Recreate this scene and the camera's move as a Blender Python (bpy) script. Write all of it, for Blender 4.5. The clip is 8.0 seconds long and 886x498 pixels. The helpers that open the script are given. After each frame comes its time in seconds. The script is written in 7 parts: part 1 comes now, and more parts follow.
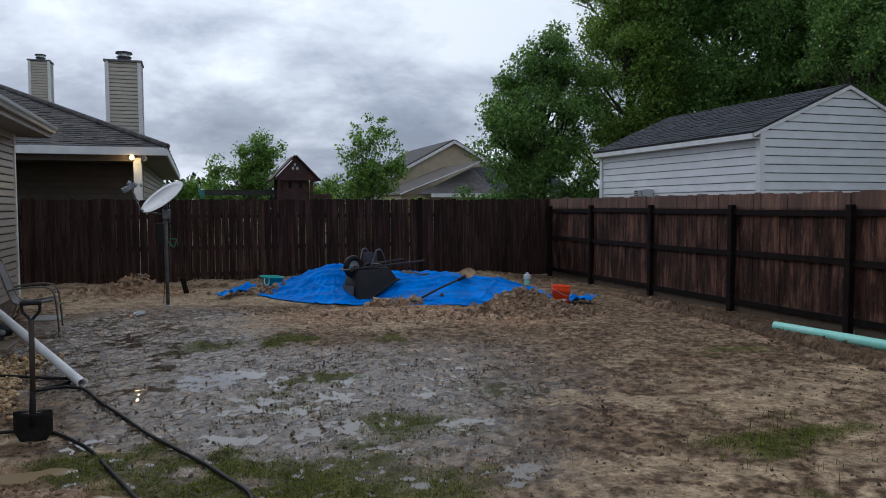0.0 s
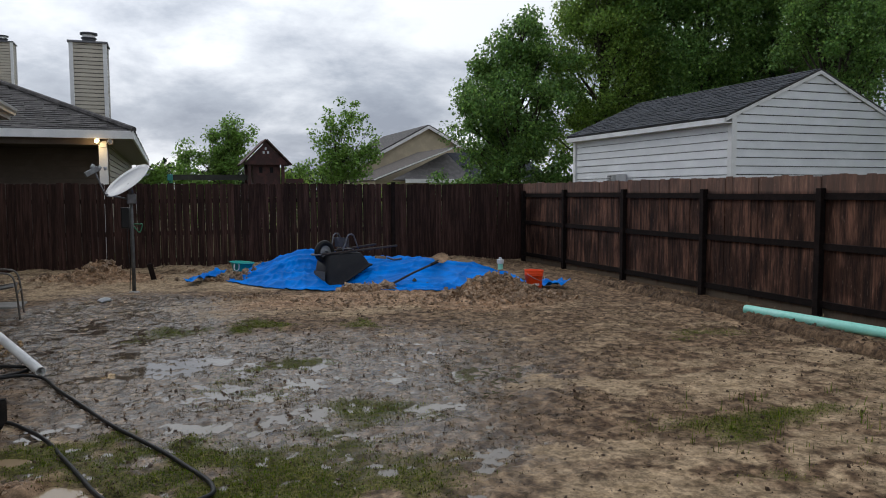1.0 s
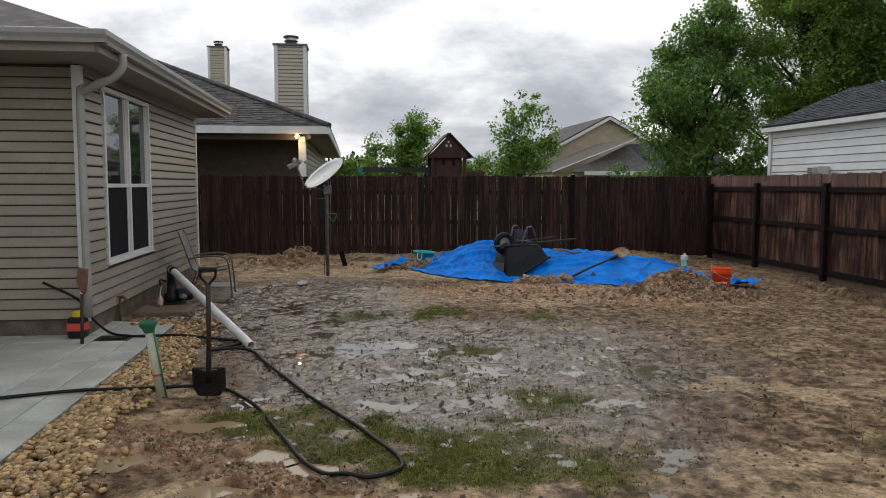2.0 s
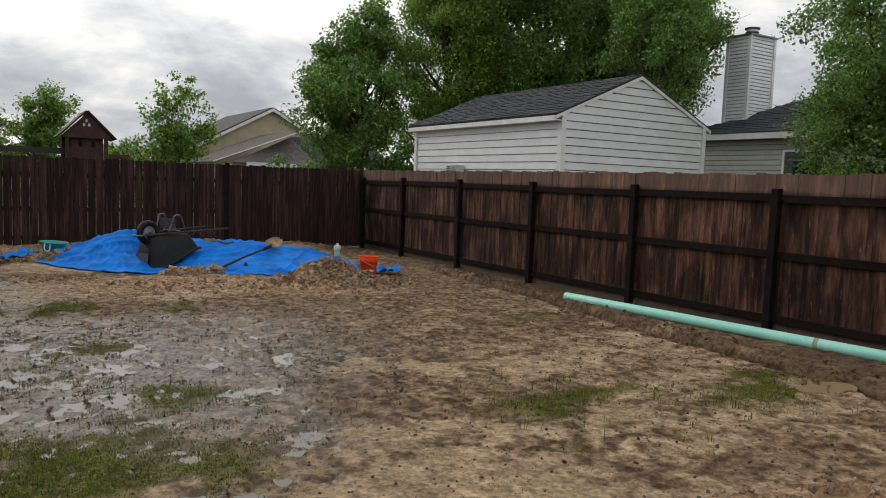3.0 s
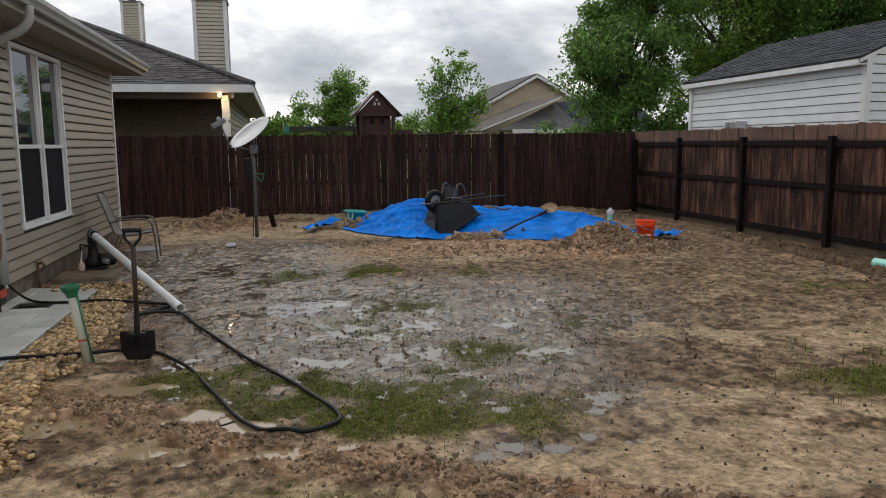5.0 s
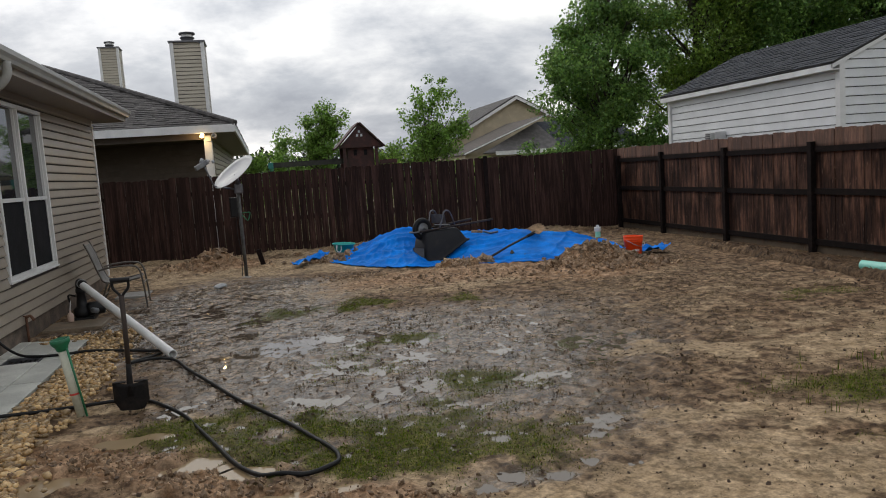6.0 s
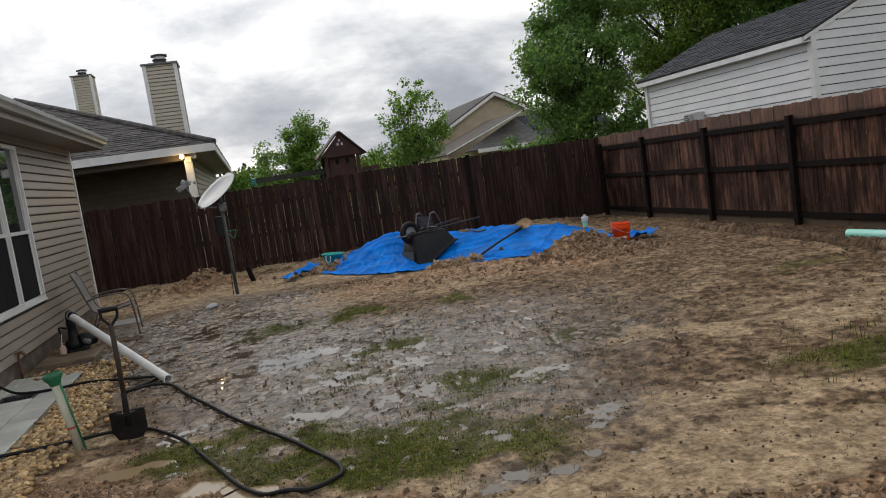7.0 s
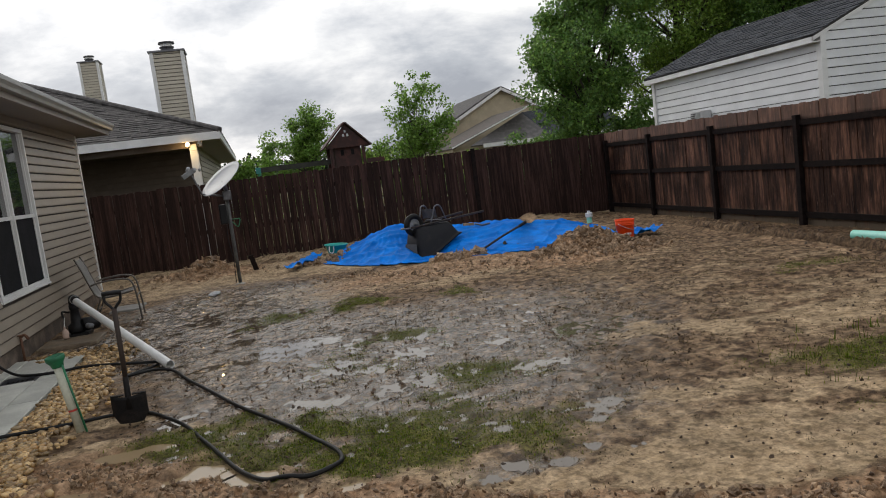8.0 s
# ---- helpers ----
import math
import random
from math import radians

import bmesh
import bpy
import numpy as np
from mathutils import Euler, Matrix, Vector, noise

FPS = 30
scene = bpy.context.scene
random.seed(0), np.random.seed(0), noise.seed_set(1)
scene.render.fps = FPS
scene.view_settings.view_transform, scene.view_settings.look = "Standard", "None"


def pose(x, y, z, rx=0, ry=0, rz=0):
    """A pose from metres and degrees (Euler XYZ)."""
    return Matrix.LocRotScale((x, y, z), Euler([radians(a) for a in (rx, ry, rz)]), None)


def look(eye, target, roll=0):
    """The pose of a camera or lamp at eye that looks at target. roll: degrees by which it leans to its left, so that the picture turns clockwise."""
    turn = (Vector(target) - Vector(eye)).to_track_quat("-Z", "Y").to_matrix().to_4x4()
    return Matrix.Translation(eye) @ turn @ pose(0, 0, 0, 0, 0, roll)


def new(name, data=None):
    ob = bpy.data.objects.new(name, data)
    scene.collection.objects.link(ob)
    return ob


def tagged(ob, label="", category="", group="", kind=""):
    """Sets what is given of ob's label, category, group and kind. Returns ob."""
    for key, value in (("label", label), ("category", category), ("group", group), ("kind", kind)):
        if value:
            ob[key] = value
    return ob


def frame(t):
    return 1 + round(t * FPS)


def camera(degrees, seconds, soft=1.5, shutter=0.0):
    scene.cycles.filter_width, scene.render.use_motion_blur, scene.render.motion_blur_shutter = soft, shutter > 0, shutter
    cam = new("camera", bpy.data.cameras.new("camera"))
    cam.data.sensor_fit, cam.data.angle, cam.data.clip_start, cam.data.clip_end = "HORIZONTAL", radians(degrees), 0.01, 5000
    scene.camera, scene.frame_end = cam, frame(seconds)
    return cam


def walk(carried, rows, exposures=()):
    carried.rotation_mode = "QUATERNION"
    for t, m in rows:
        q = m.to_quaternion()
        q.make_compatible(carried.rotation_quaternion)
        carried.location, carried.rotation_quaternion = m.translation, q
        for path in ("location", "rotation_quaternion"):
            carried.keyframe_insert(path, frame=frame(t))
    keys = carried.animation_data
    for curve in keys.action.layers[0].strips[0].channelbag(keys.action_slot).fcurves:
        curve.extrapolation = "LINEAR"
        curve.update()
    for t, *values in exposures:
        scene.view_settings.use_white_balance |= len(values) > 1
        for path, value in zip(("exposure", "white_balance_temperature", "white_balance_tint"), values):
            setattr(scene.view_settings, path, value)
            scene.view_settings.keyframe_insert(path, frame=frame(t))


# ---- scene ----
cam = camera(61.1, 8.0, soft=1.0)
PATH = [
    (0, (-0.086, -0.105, 1.662), (0.541, 1.791, 1.548), -0.2),
    (0.5, (-0.01, -0.008, 1.623), (0.647, 1.877, 1.495), -0.5),
    (1, (-0.008, -0.008, 1.629), (0.681, 1.864, 1.478), -0.2),
    (1.5, (-0.092, -0.041, 1.623), (0.504, 1.86, 1.453), 0.2),
    (1.7, (-0.088, -0.081, 1.645), (0.323, 1.868, 1.464), 0.1),
    (2.1, (-0.08, -0.09, 1.64), (0.145, 1.885, 1.47), 0.1),
    (2.8, (0.078, -0.056, 1.617), (0.883, 1.767, 1.446), 0.2),
    (3, (0.17, -0.048, 1.576), (1.225, 1.642, 1.403), 2.1),
    (3.5, (0.071, -0.118, 1.509), (1.07, 1.594, 1.239), 2.5),
    (4, (-0.044, -0.129, 1.518), (0.612, 1.726, 1.158), 0.9),
    (4.5, (-0.081, -0.108, 1.571), (0.427, 1.796, 1.228), -0.4),
    (5, (-0.096, -0.114, 1.602), (0.319, 1.823, 1.325), -0.6),
    (5.2, (-0.096, -0.121, 1.603), (0.326, 1.82, 1.367), -0.6),
    (6.3, (-0.072, -0.101, 1.66), (0.381, 1.836, 1.451), -6.2),
    (6.5, (-0.057, -0.085, 1.664), (0.402, 1.851, 1.461), -7.6),
    (7, (-0.059, -0.105, 1.652), (0.411, 1.828, 1.439), -8.5),
    (7.5, (-0.075, -0.117, 1.648), (0.402, 1.812, 1.427), -7.9),
    (8, (-0.069, -0.102, 1.628), (0.391, 1.832, 1.401), -7.3),
]
EXPOSURES = [
    (0.0, -0.33, 5650, 10), (0.5, -0.31, 5720, 10), (1.0, -0.12, 6060, 10), (1.5, 0.06, 6280, 10), (3.0, 0.1, 6700, 10), (3.5, 0.56, 6650, 10),
    (4.0, 0.59, 6620, 10), (4.5, 0.42, 6550, 10), (5.0, 0.13, 6480, 10), (6.5, -0.04, 6500, 10), (7.0, 0.05, 6550, 10), (7.5, 0.05, 6550, 10), (8.0, 0.05, 6550, 10),
]
walk(cam, [(t, look(eye, target, roll)) for t, eye, target, roll in PATH], EXPOSURES)

# ---- sky, sun ----
world = bpy.data.worlds.new("sky")
scene.world = world
world.use_nodes = True
wt = world.node_tree
wn, wl = wt.nodes, wt.links
wn.clear()


def wnode(kind, **kw):
    n = wn.new(kind)
    for k, v in kw.items():
        n.inputs[k.replace("_", " ")].default_value = v
    return n


SUN_ELEV, SUN_AZ = 38.0, -35.0
sky = wn.new("ShaderNodeTexSky")
sky.sky_type, sky.sun_disc = "NISHITA", False
sky.sun_elevation, sky.sun_rotation = radians(SUN_ELEV), radians(SUN_AZ)
sky.air_density, sky.dust_density = 1.5, 3.0
tc = wn.new("ShaderNodeTexCoord")
sep = wn.new("ShaderNodeSeparateXYZ")
wl.new(tc.outputs["Generated"], sep.inputs[0])
zc = wn.new("ShaderNodeMath")
zc.operation = "MAXIMUM"
zc.inputs[1].default_value = 0.0
wl.new(sep.outputs["Z"], zc.inputs[0])
za = wn.new("ShaderNodeMath")
za.operation = "ADD"
za.inputs[1].default_value = 0.34
wl.new(zc.outputs[0], za.inputs[0])
dv = wn.new("ShaderNodeVectorMath")
dv.operation = "DIVIDE"
cz = wn.new("ShaderNodeCombineXYZ")
for i in range(3):
    wl.new(za.outputs[0], cz.inputs[i])
wl.new(tc.outputs["Generated"], dv.inputs[0])
wl.new(cz.outputs[0], dv.inputs[1])
n1 = wnode("ShaderNodeTexNoise", Scale=0.9, Detail=8.0, Roughness=0.5, Distortion=0.0)
n2 = wnode("ShaderNodeTexNoise", Scale=2.4, Detail=9.0, Roughness=0.60, Distortion=0.12)
wl.new(dv.outputs[0], n1.inputs["Vector"])
wl.new(dv.outputs[0], n2.inputs["Vector"])
mx = wn.new("ShaderNodeMix")
mx.data_type, mx.inputs[0].default_value = "FLOAT", 0.4
wl.new(n1.outputs["Fac"], mx.inputs[2])
wl.new(n2.outputs["Fac"], mx.inputs[3])
ramp = wn.new("ShaderNodeValToRGB")
e = ramp.color_ramp.elements
e[0].position, e[0].color = 0.40, (0.38, 0.41, 0.48, 1)
e[1].position, e[1].color = 0.575, (1.20, 1.20, 1.17, 1)
e.new(0.46).color = (0.55, 0.58, 0.64, 1)
e.new(0.515).color = (0.86, 0.87, 0.90, 1)
wl.new(mx.outputs[0], ramp.inputs[0])
skys = wn.new("ShaderNodeVectorMath")
skys.operation = "SCALE"
skys.inputs["Scale"].default_value = 0.09
wl.new(sky.outputs[0], skys.inputs[0])
blend = wn.new("ShaderNodeMix")
blend.data_type, blend.inputs[0].default_value = "RGBA", 0.90
wl.new(skys.outputs[0], blend.inputs[6])
wl.new(ramp.outputs[0], blend.inputs[7])
# the cloud is thinner and brighter towards the hidden sun
_a, _e = radians(SUN_AZ), radians(SUN_ELEV)
near_sun = wn.new("ShaderNodeVectorMath")
near_sun.operation = "DOT_PRODUCT"
near_sun.inputs[1].default_value = (math.sin(_a) * math.cos(_e), math.cos(_a) * math.cos(_e), math.sin(_e))
wl.new(tc.outputs["Generated"], near_sun.inputs[0])
bright = wn.new("ShaderNodeMapRange")
bright.interpolation_type = "SMOOTHSTEP"
for k_, v_ in (("From Min", 0.35), ("From Max", 1.0), ("To Min", 0.93), ("To Max", 1.17)):
    bright.inputs[k_].default_value = v_
wl.new(near_sun.outputs["Value"], bright.inputs["Value"])
lit = wn.new("ShaderNodeVectorMath")
lit.operation = "SCALE"
wl.new(blend.outputs[2], lit.inputs[0])
wl.new(bright.outputs[0], lit.inputs["Scale"])
bg = wn.new("ShaderNodeBackground")
bg.inputs["Strength"].default_value = 1.0
wl.new(lit.outputs[0], bg.inputs[0])
wo = wn.new("ShaderNodeOutputWorld")
wl.new(bg.outputs[0], wo.inputs[0])

sun = new("sun", bpy.data.lights.new("sun", "SUN"))
sun.data.energy, sun.data.angle, sun.data.color = 0.6, radians(25), (1.0, 0.95, 0.88)
sun.matrix_world = look((math.sin(_a) * math.cos(_e) * 50, math.cos(_a) * math.cos(_e) * 50, math.sin(_e) * 50), (0, 0, 0))


# ---- materials ----
def mat(name, col, rough=0.6, var=0.25, scale=6.0, fine=60.0, bump=0.25, metal=0.0, rand=0.0, stretch=(1, 1, 1),
        col2=None, mix=(0.45, 0.65), spec=0.5, island=False, coat=0.0):
    m = bpy.data.materials.new(name)
    m.use_nodes = True
    nt = m.node_tree
    N, L = nt.nodes, nt.links
    b = N["Principled BSDF"]
    t = N.new("ShaderNodeTexCoord")
    info = N.new("ShaderNodeObjectInfo")
    rnd = info.outputs["Random"]
    if island:
        rnd = N.new("ShaderNodeNewGeometry").outputs["Random Per Island"]
    off = N.new("ShaderNodeVectorMath")
    off.operation = "MULTIPLY_ADD"
    off.inputs[1].default_value = (37.0, 23.0, 51.0)
    L.new(rnd, off.inputs[0])
    L.new(t.outputs["Object"], off.inputs[2])
    mp = N.new("ShaderNodeMapping")
    mp.inputs["Scale"].default_value = stretch
    L.new(off.outputs[0], mp.inputs["Vector"])
    a = N.new("ShaderNodeTexNoise")
    a.inputs["Scale"].default_value, a.inputs["Detail"].default_value = scale, 5
    f = N.new("ShaderNodeTexNoise")
    f.inputs["Scale"].default_value, f.inputs["Detail"].default_value = fine, 3
    L.new(mp.outputs[0], a.inputs["Vector"])
    L.new(mp.outputs[0], f.inputs["Vector"])
    r = N.new("ShaderNodeValToRGB")
    c2 = col2 or tuple(min(1, c * (1 + var)) for c in col)
    r.color_ramp.elements[0].position, r.color_ramp.elements[1].position = mix
    r.color_ramp.elements[0].color = (*[c * (1 - var) for c in col], 1) if col2 is None else (*col, 1)
    r.color_ramp.elements[1].color = (*c2, 1)
    L.new(a.outputs["Fac"], r.inputs[0])
    v = N.new("ShaderNodeMapRange")
    v.inputs["From Min"].default_value, v.inputs["From Max"].default_value = 0.3, 0.7
    v.inputs["To Min"].default_value, v.inputs["To Max"].default_value = 1 - var * 0.7, 1 + var * 0.7
    L.new(f.outputs["Fac"], v.inputs["Value"])
    rr = N.new("ShaderNodeMapRange")
    rr.inputs["To Min"].default_value, rr.inputs["To Max"].default_value = 1 - rand, 1 + rand
    L.new(rnd, rr.inputs["Value"])
    mul = N.new("ShaderNodeMath")
    mul.operation = "MULTIPLY"
    L.new(v.outputs[0], mul.inputs[0])
    L.new(rr.outputs[0], mul.inputs[1])
    sc = N.new("ShaderNodeVectorMath")
    sc.operation = "SCALE"
    L.new(r.outputs[0], sc.inputs[0])
    L.new(mul.outputs[0], sc.inputs["Scale"])
    L.new(sc.outputs[0], b.inputs["Base Color"])
    rg = N.new("ShaderNodeMapRange")
    rg.inputs["To Min"].default_value, rg.inputs["To Max"].default_value = max(0.02, rough - 0.12), min(1, rough + 0.12)
    L.new(a.outputs["Fac"], rg.inputs["Value"])
    L.new(rg.outputs[0], b.inputs["Roughness"])
    b.inputs["Metallic"].default_value = metal
    b.inputs["Specular IOR Level"].default_value = spec
    b.inputs["Coat Weight"].default_value = coat
    if bump:
        bp = N.new("ShaderNodeBump")
        bp.inputs["Strength"].default_value, bp.inputs["Distance"].default_value = bump, 0.01
        L.new(f.outputs["Fac"], bp.inputs["Height"])
        L.new(bp.outputs[0], b.inputs["Normal"])
    return m


def glow(name, col, strength):
    m = bpy.data.materials.new(name)
    m.use_nodes = True
    b = m.node_tree.nodes["Principled BSDF"]
    b.inputs["Base Color"].default_value = (*col, 1)
    b.inputs["Emission Color"].default_value = (*col, 1)
    b.inputs["Emission Strength"].default_value = strength
    return m


WOOD_STRETCH = (1, 1, 0.06)
M = dict(
    board=mat("fence_board", (0.026, 0.014, 0.011), 0.85, 0.5, 20, 90, 0.5, rand=0.22, stretch=WOOD_STRETCH, col2=(0.064, 0.034, 0.027), spec=0.15),
    rail=mat("fence_rail", (0.012, 0.0075, 0.0065), 0.85, 0.35, 9, 60, 0.4, rand=0.2, spec=0.15),
    siding=mat("beige_vinyl_siding", (0.32, 0.275, 0.22), 0.45, 0.07, 2.5, 40, 0.08, rand=0.03),
    siding_tan=mat("tan_vinyl_siding", (0.47, 0.425, 0.34), 0.5, 0.06, 2.5, 40, 0.08, rand=0.03),
    siding_white=mat("white_vinyl_siding", (0.72, 0.73, 0.74), 0.42, 0.05, 2.0, 40, 0.06, rand=0.03),
    siding_grey=mat("pale_vinyl_siding", (0.60, 0.60, 0.60), 0.5, 0.06, 2.5, 40, 0.06, rand=0.03),
    trim=mat("white_trim_paint", (0.76, 0.76, 0.75), 0.4, 0.06, 3, 50, 0.08),
    # gutter and soffit colours are lowered to include the shade at the eaves
    gutter=mat("gutter_metal_shade_darkened", (0.36, 0.36, 0.34), 0.35, 0.08, 3, 40, 0.05),
    soffit=mat("beige_soffit_shade_darkened", (0.27, 0.235, 0.195), 0.5, 0.08, 3, 40, 0.06),
    concrete=mat("concrete", (0.30, 0.29, 0.27), 0.75, 0.18, 4, 80, 0.4),
    shingle=mat("asphalt_shingle", (0.085, 0.078, 0.075), 0.85, 0.35, 5, 90, 0.6, island=True, rand=0.35),
    shingle_dark=mat("dark_asphalt_shingle", (0.042, 0.047, 0.057), 0.8, 0.3, 5, 90, 0.6, island=True, rand=0.25),
    underlay=mat("roof_deck", (0.06, 0.057, 0.055), 0.9, 0.2, 5, 60, 0.3),
    stucco=mat("tan_house_wall", (0.46, 0.39, 0.28), 0.8, 0.08, 1.5, 30, 0.2),
    # near-black wall core: paints the shadow line under each siding course
    groove=mat("grey_lap_shadow_core", (0.07, 0.07, 0.07), 0.8, 0.15, 3, 40, 0.1),
    # brown darkened to put the porch's inner shade into the colour
    porch=mat("porch_siding_shade_darkened", (0.11, 0.085, 0.065), 0.6, 0.15, 3, 40, 0.1, rand=0.05),
    # same for the own house: dark core painted as lap shadow
    dark=mat("house_lap_shadow_core", (0.04, 0.032, 0.026), 0.6, 0.15, 3, 40, 0.1),
    metal_dark=mat("dark_galvanised_steel", (0.16, 0.16, 0.17), 0.4, 0.2, 8, 80, 0.1, metal=0.8),
    flue=mat("black_flue_metal", (0.035, 0.036, 0.042), 0.5, 0.2, 8, 60, 0.1),
    pole=mat("weathered_pole_steel", (0.11, 0.11, 0.105), 0.55, 0.25, 8, 80, 0.1, metal=0.3),
    metal=mat("galvanised_steel", (0.42, 0.44, 0.45), 0.42, 0.15, 8, 80, 0.1, metal=0.7),
    dish=mat("dish_grey_paint", (0.38, 0.40, 0.42), 0.4, 0.07, 4, 40, 0.05),
    black=mat("black_plastic", (0.012, 0.012, 0.013), 0.45, 0.2, 8, 90, 0.1, spec=0.25),
    rubber=mat("black_rubber", (0.010, 0.010, 0.010), 0.5, 0.25, 10, 90, 0.2, spec=0.25),
    tray=mat("muddy_black_tray", (0.010, 0.010, 0.012), 0.55, 0.3, 5, 60, 0.15, col2=(0.035, 0.03, 0.026), mix=(0.55, 0.85), spec=0.25),
    hub=mat("grey_wheel_rim", (0.20, 0.21, 0.22), 0.5, 0.2, 8, 60, 0.1),
    tarp=mat("blue_tarp", (0.001, 0.150, 0.58), 0.55, 0.2, 3, 120, 0.12, col2=(0.002, 0.24, 0.84), spec=0.07),
    orange=mat("orange_bucket_plastic", (0.92, 0.080, 0.012), 0.45, 0.1, 5, 60, 0.05, spec=0.2),
    teal=mat("teal_plastic", (0.02, 0.42, 0.36), 0.4, 0.1, 5, 60, 0.05),
    pipe_green=mat("sea_green_pvc", (0.31, 0.76, 0.63), 0.35, 0.07, 3, 40, 0.05, col2=(0.40, 0.80, 0.69)),
    pipe_white=mat("white_pvc", (0.78, 0.78, 0.76), 0.35, 0.06, 3, 40, 0.05),
    green=mat("dark_green_plastic", (0.015, 0.16, 0.07), 0.5, 0.2, 8, 60, 0.1),
    tube=mat("old_white_tube", (0.55, 0.55, 0.44), 0.5, 0.12, 5, 40, 0.1, col2=(0.62, 0.63, 0.52)),
    red=mat("red_tape", (0.6, 0.07, 0.05), 0.6, 0.1),
    yellow=mat("yellow_plastic", (0.75, 0.55, 0.03), 0.45, 0.1),
    rust=mat("rusty_steel", (0.13, 0.06, 0.035), 0.75, 0.35, 9, 70, 0.3, col2=(0.20, 0.10, 0.055)),
    oldsteel=mat("muddy_spade_steel", (0.010, 0.009, 0.009), 0.7, 0.35, 9, 70, 0.3, col2=(0.024, 0.019, 0.016), spec=0.2),
    mudsteel=mat("clay_caked_steel", (0.34, 0.22, 0.12), 0.8, 0.25, 9, 70, 0.3),
    handle=mat("dark_wet_wood", (0.035, 0.024, 0.019), 0.7, 0.3, 9, 70, 0.3, stretch=WOOD_STRETCH),
    redwood=mat("red_stained_wood", (0.060, 0.020, 0.016), 0.7, 0.35, 6, 60, 0.3, rand=0.15),
    beam=mat("weathered_beam", (0.035, 0.036, 0.028), 0.75, 0.3, 6, 60, 0.3),
    sling=mat("grey_sling_fabric", (0.20, 0.19, 0.18), 0.75, 0.15, 10, 200, 0.2),
    tubeframe=mat("bronze_tube_frame", (0.13, 0.115, 0.10), 0.4, 0.2, 8, 60, 0.1, metal=0.4),
    stone=mat("river_stone", (0.32, 0.195, 0.080), 0.28, 0.3, 14, 90, 0.3, rand=0.6, col2=(0.50, 0.35, 0.17)),
    clod_one=mat("wet_clay_lump", (0.19, 0.118, 0.065), 0.6, 0.35, 3, 14, 0.6, rand=0.4, col2=(0.40, 0.275, 0.165)),
    tan_mud=mat("dried_tan_mud", (0.36, 0.47, 0.30), 0.8, 0.3, 8, 60, 0.2),
    soil_clod=mat("wet_soil_clod", (0.06, 0.037, 0.022), 0.7, 0.35, 10, 70, 0.6, island=True, rand=0.4, col2=(0.16, 0.10, 0.06)),
    clod=mat("wet_clay_clod", (0.19, 0.118, 0.065), 0.6, 0.35, 10, 70, 0.6, island=True, rand=0.5, col2=(0.40, 0.275, 0.165)),
    bark=mat("bark", (0.07, 0.055, 0.045), 0.9, 0.35, 8, 50, 0.7, stretch=(1, 1, 0.3)),
    leaf=mat("leaf_green", (0.18, 0.30, 0.058), 0.4, 0.3, 0.5, 4, 0.0, island=True, rand=0.5, col2=(0.33, 0.45, 0.085)),
    leaf_dark=mat("leaf_dark_green", (0.14, 0.265, 0.07), 0.4, 0.3, 0.4, 4, 0.0, island=True, rand=0.5, col2=(0.26, 0.40, 0.085)),
    leaf_fresh=mat("leaf_fresh_green", (0.17, 0.31, 0.055), 0.4, 0.3, 0.7, 4, 0.0, island=True, rand=0.45, col2=(0.30, 0.45, 0.10)),
    grass=mat("grass_blade", (0.075, 0.125, 0.010), 0.75, 0.3, 1.2, 20, 0.0, island=True, rand=0.55, col2=(0.20, 0.205, 0.026), spec=0.1),
    woods=mat("far_woods", (0.035, 0.055, 0.028), 0.9, 0.4, 0.25, 1.6, 0.8),
    blind=mat("white_blind", (0.70, 0.72, 0.72), 0.6, 0.05, 3, 30, 0.05),
    curtain=mat("dark_room", (0.018, 0.018, 0.02), 0.9, 0.2, 3, 30, 0.0, spec=0.1),
    litter=mat("crumpled_white_plastic", (0.6, 0.62, 0.63), 0.3, 0.1),
    deadgrass=mat("straw", (0.26, 0.20, 0.10), 0.8, 0.3, 4, 50, 0.0, island=True, rand=0.4),
)


def translucent(m, share):
    """Lets light through thin leaves."""
    N, L = m.node_tree.nodes, m.node_tree.links
    b = N["Principled BSDF"]
    t = N.new("ShaderNodeBsdfTranslucent")
    L.new(b.inputs["Base Color"].links[0].from_socket, t.inputs["Color"])
    x = N.new("ShaderNodeMixShader")
    x.inputs[0].default_value = share
    L.new(b.outputs[0], x.inputs[1])
    L.new(t.outputs[0], x.inputs[2])
    L.new(x.outputs[0], N["Material Output"].inputs["Surface"])


for key in ("leaf", "leaf_dark", "leaf_fresh", "grass"):
    translucent(M[key], 0.5)


def glass_mat():
    m = bpy.data.materials.new("window_glass")
    m.use_nodes = True
    b = m.node_tree.nodes["Principled BSDF"]
    b.inputs["Base Color"].default_value = (0.02, 0.025, 0.03, 1)
    b.inputs["Roughness"].default_value = 0.03
    b.inputs["Specular IOR Level"].default_value = 0.8
    b.inputs["IOR"].default_value = 2.3
    return m


M["glass"] = glass_mat()


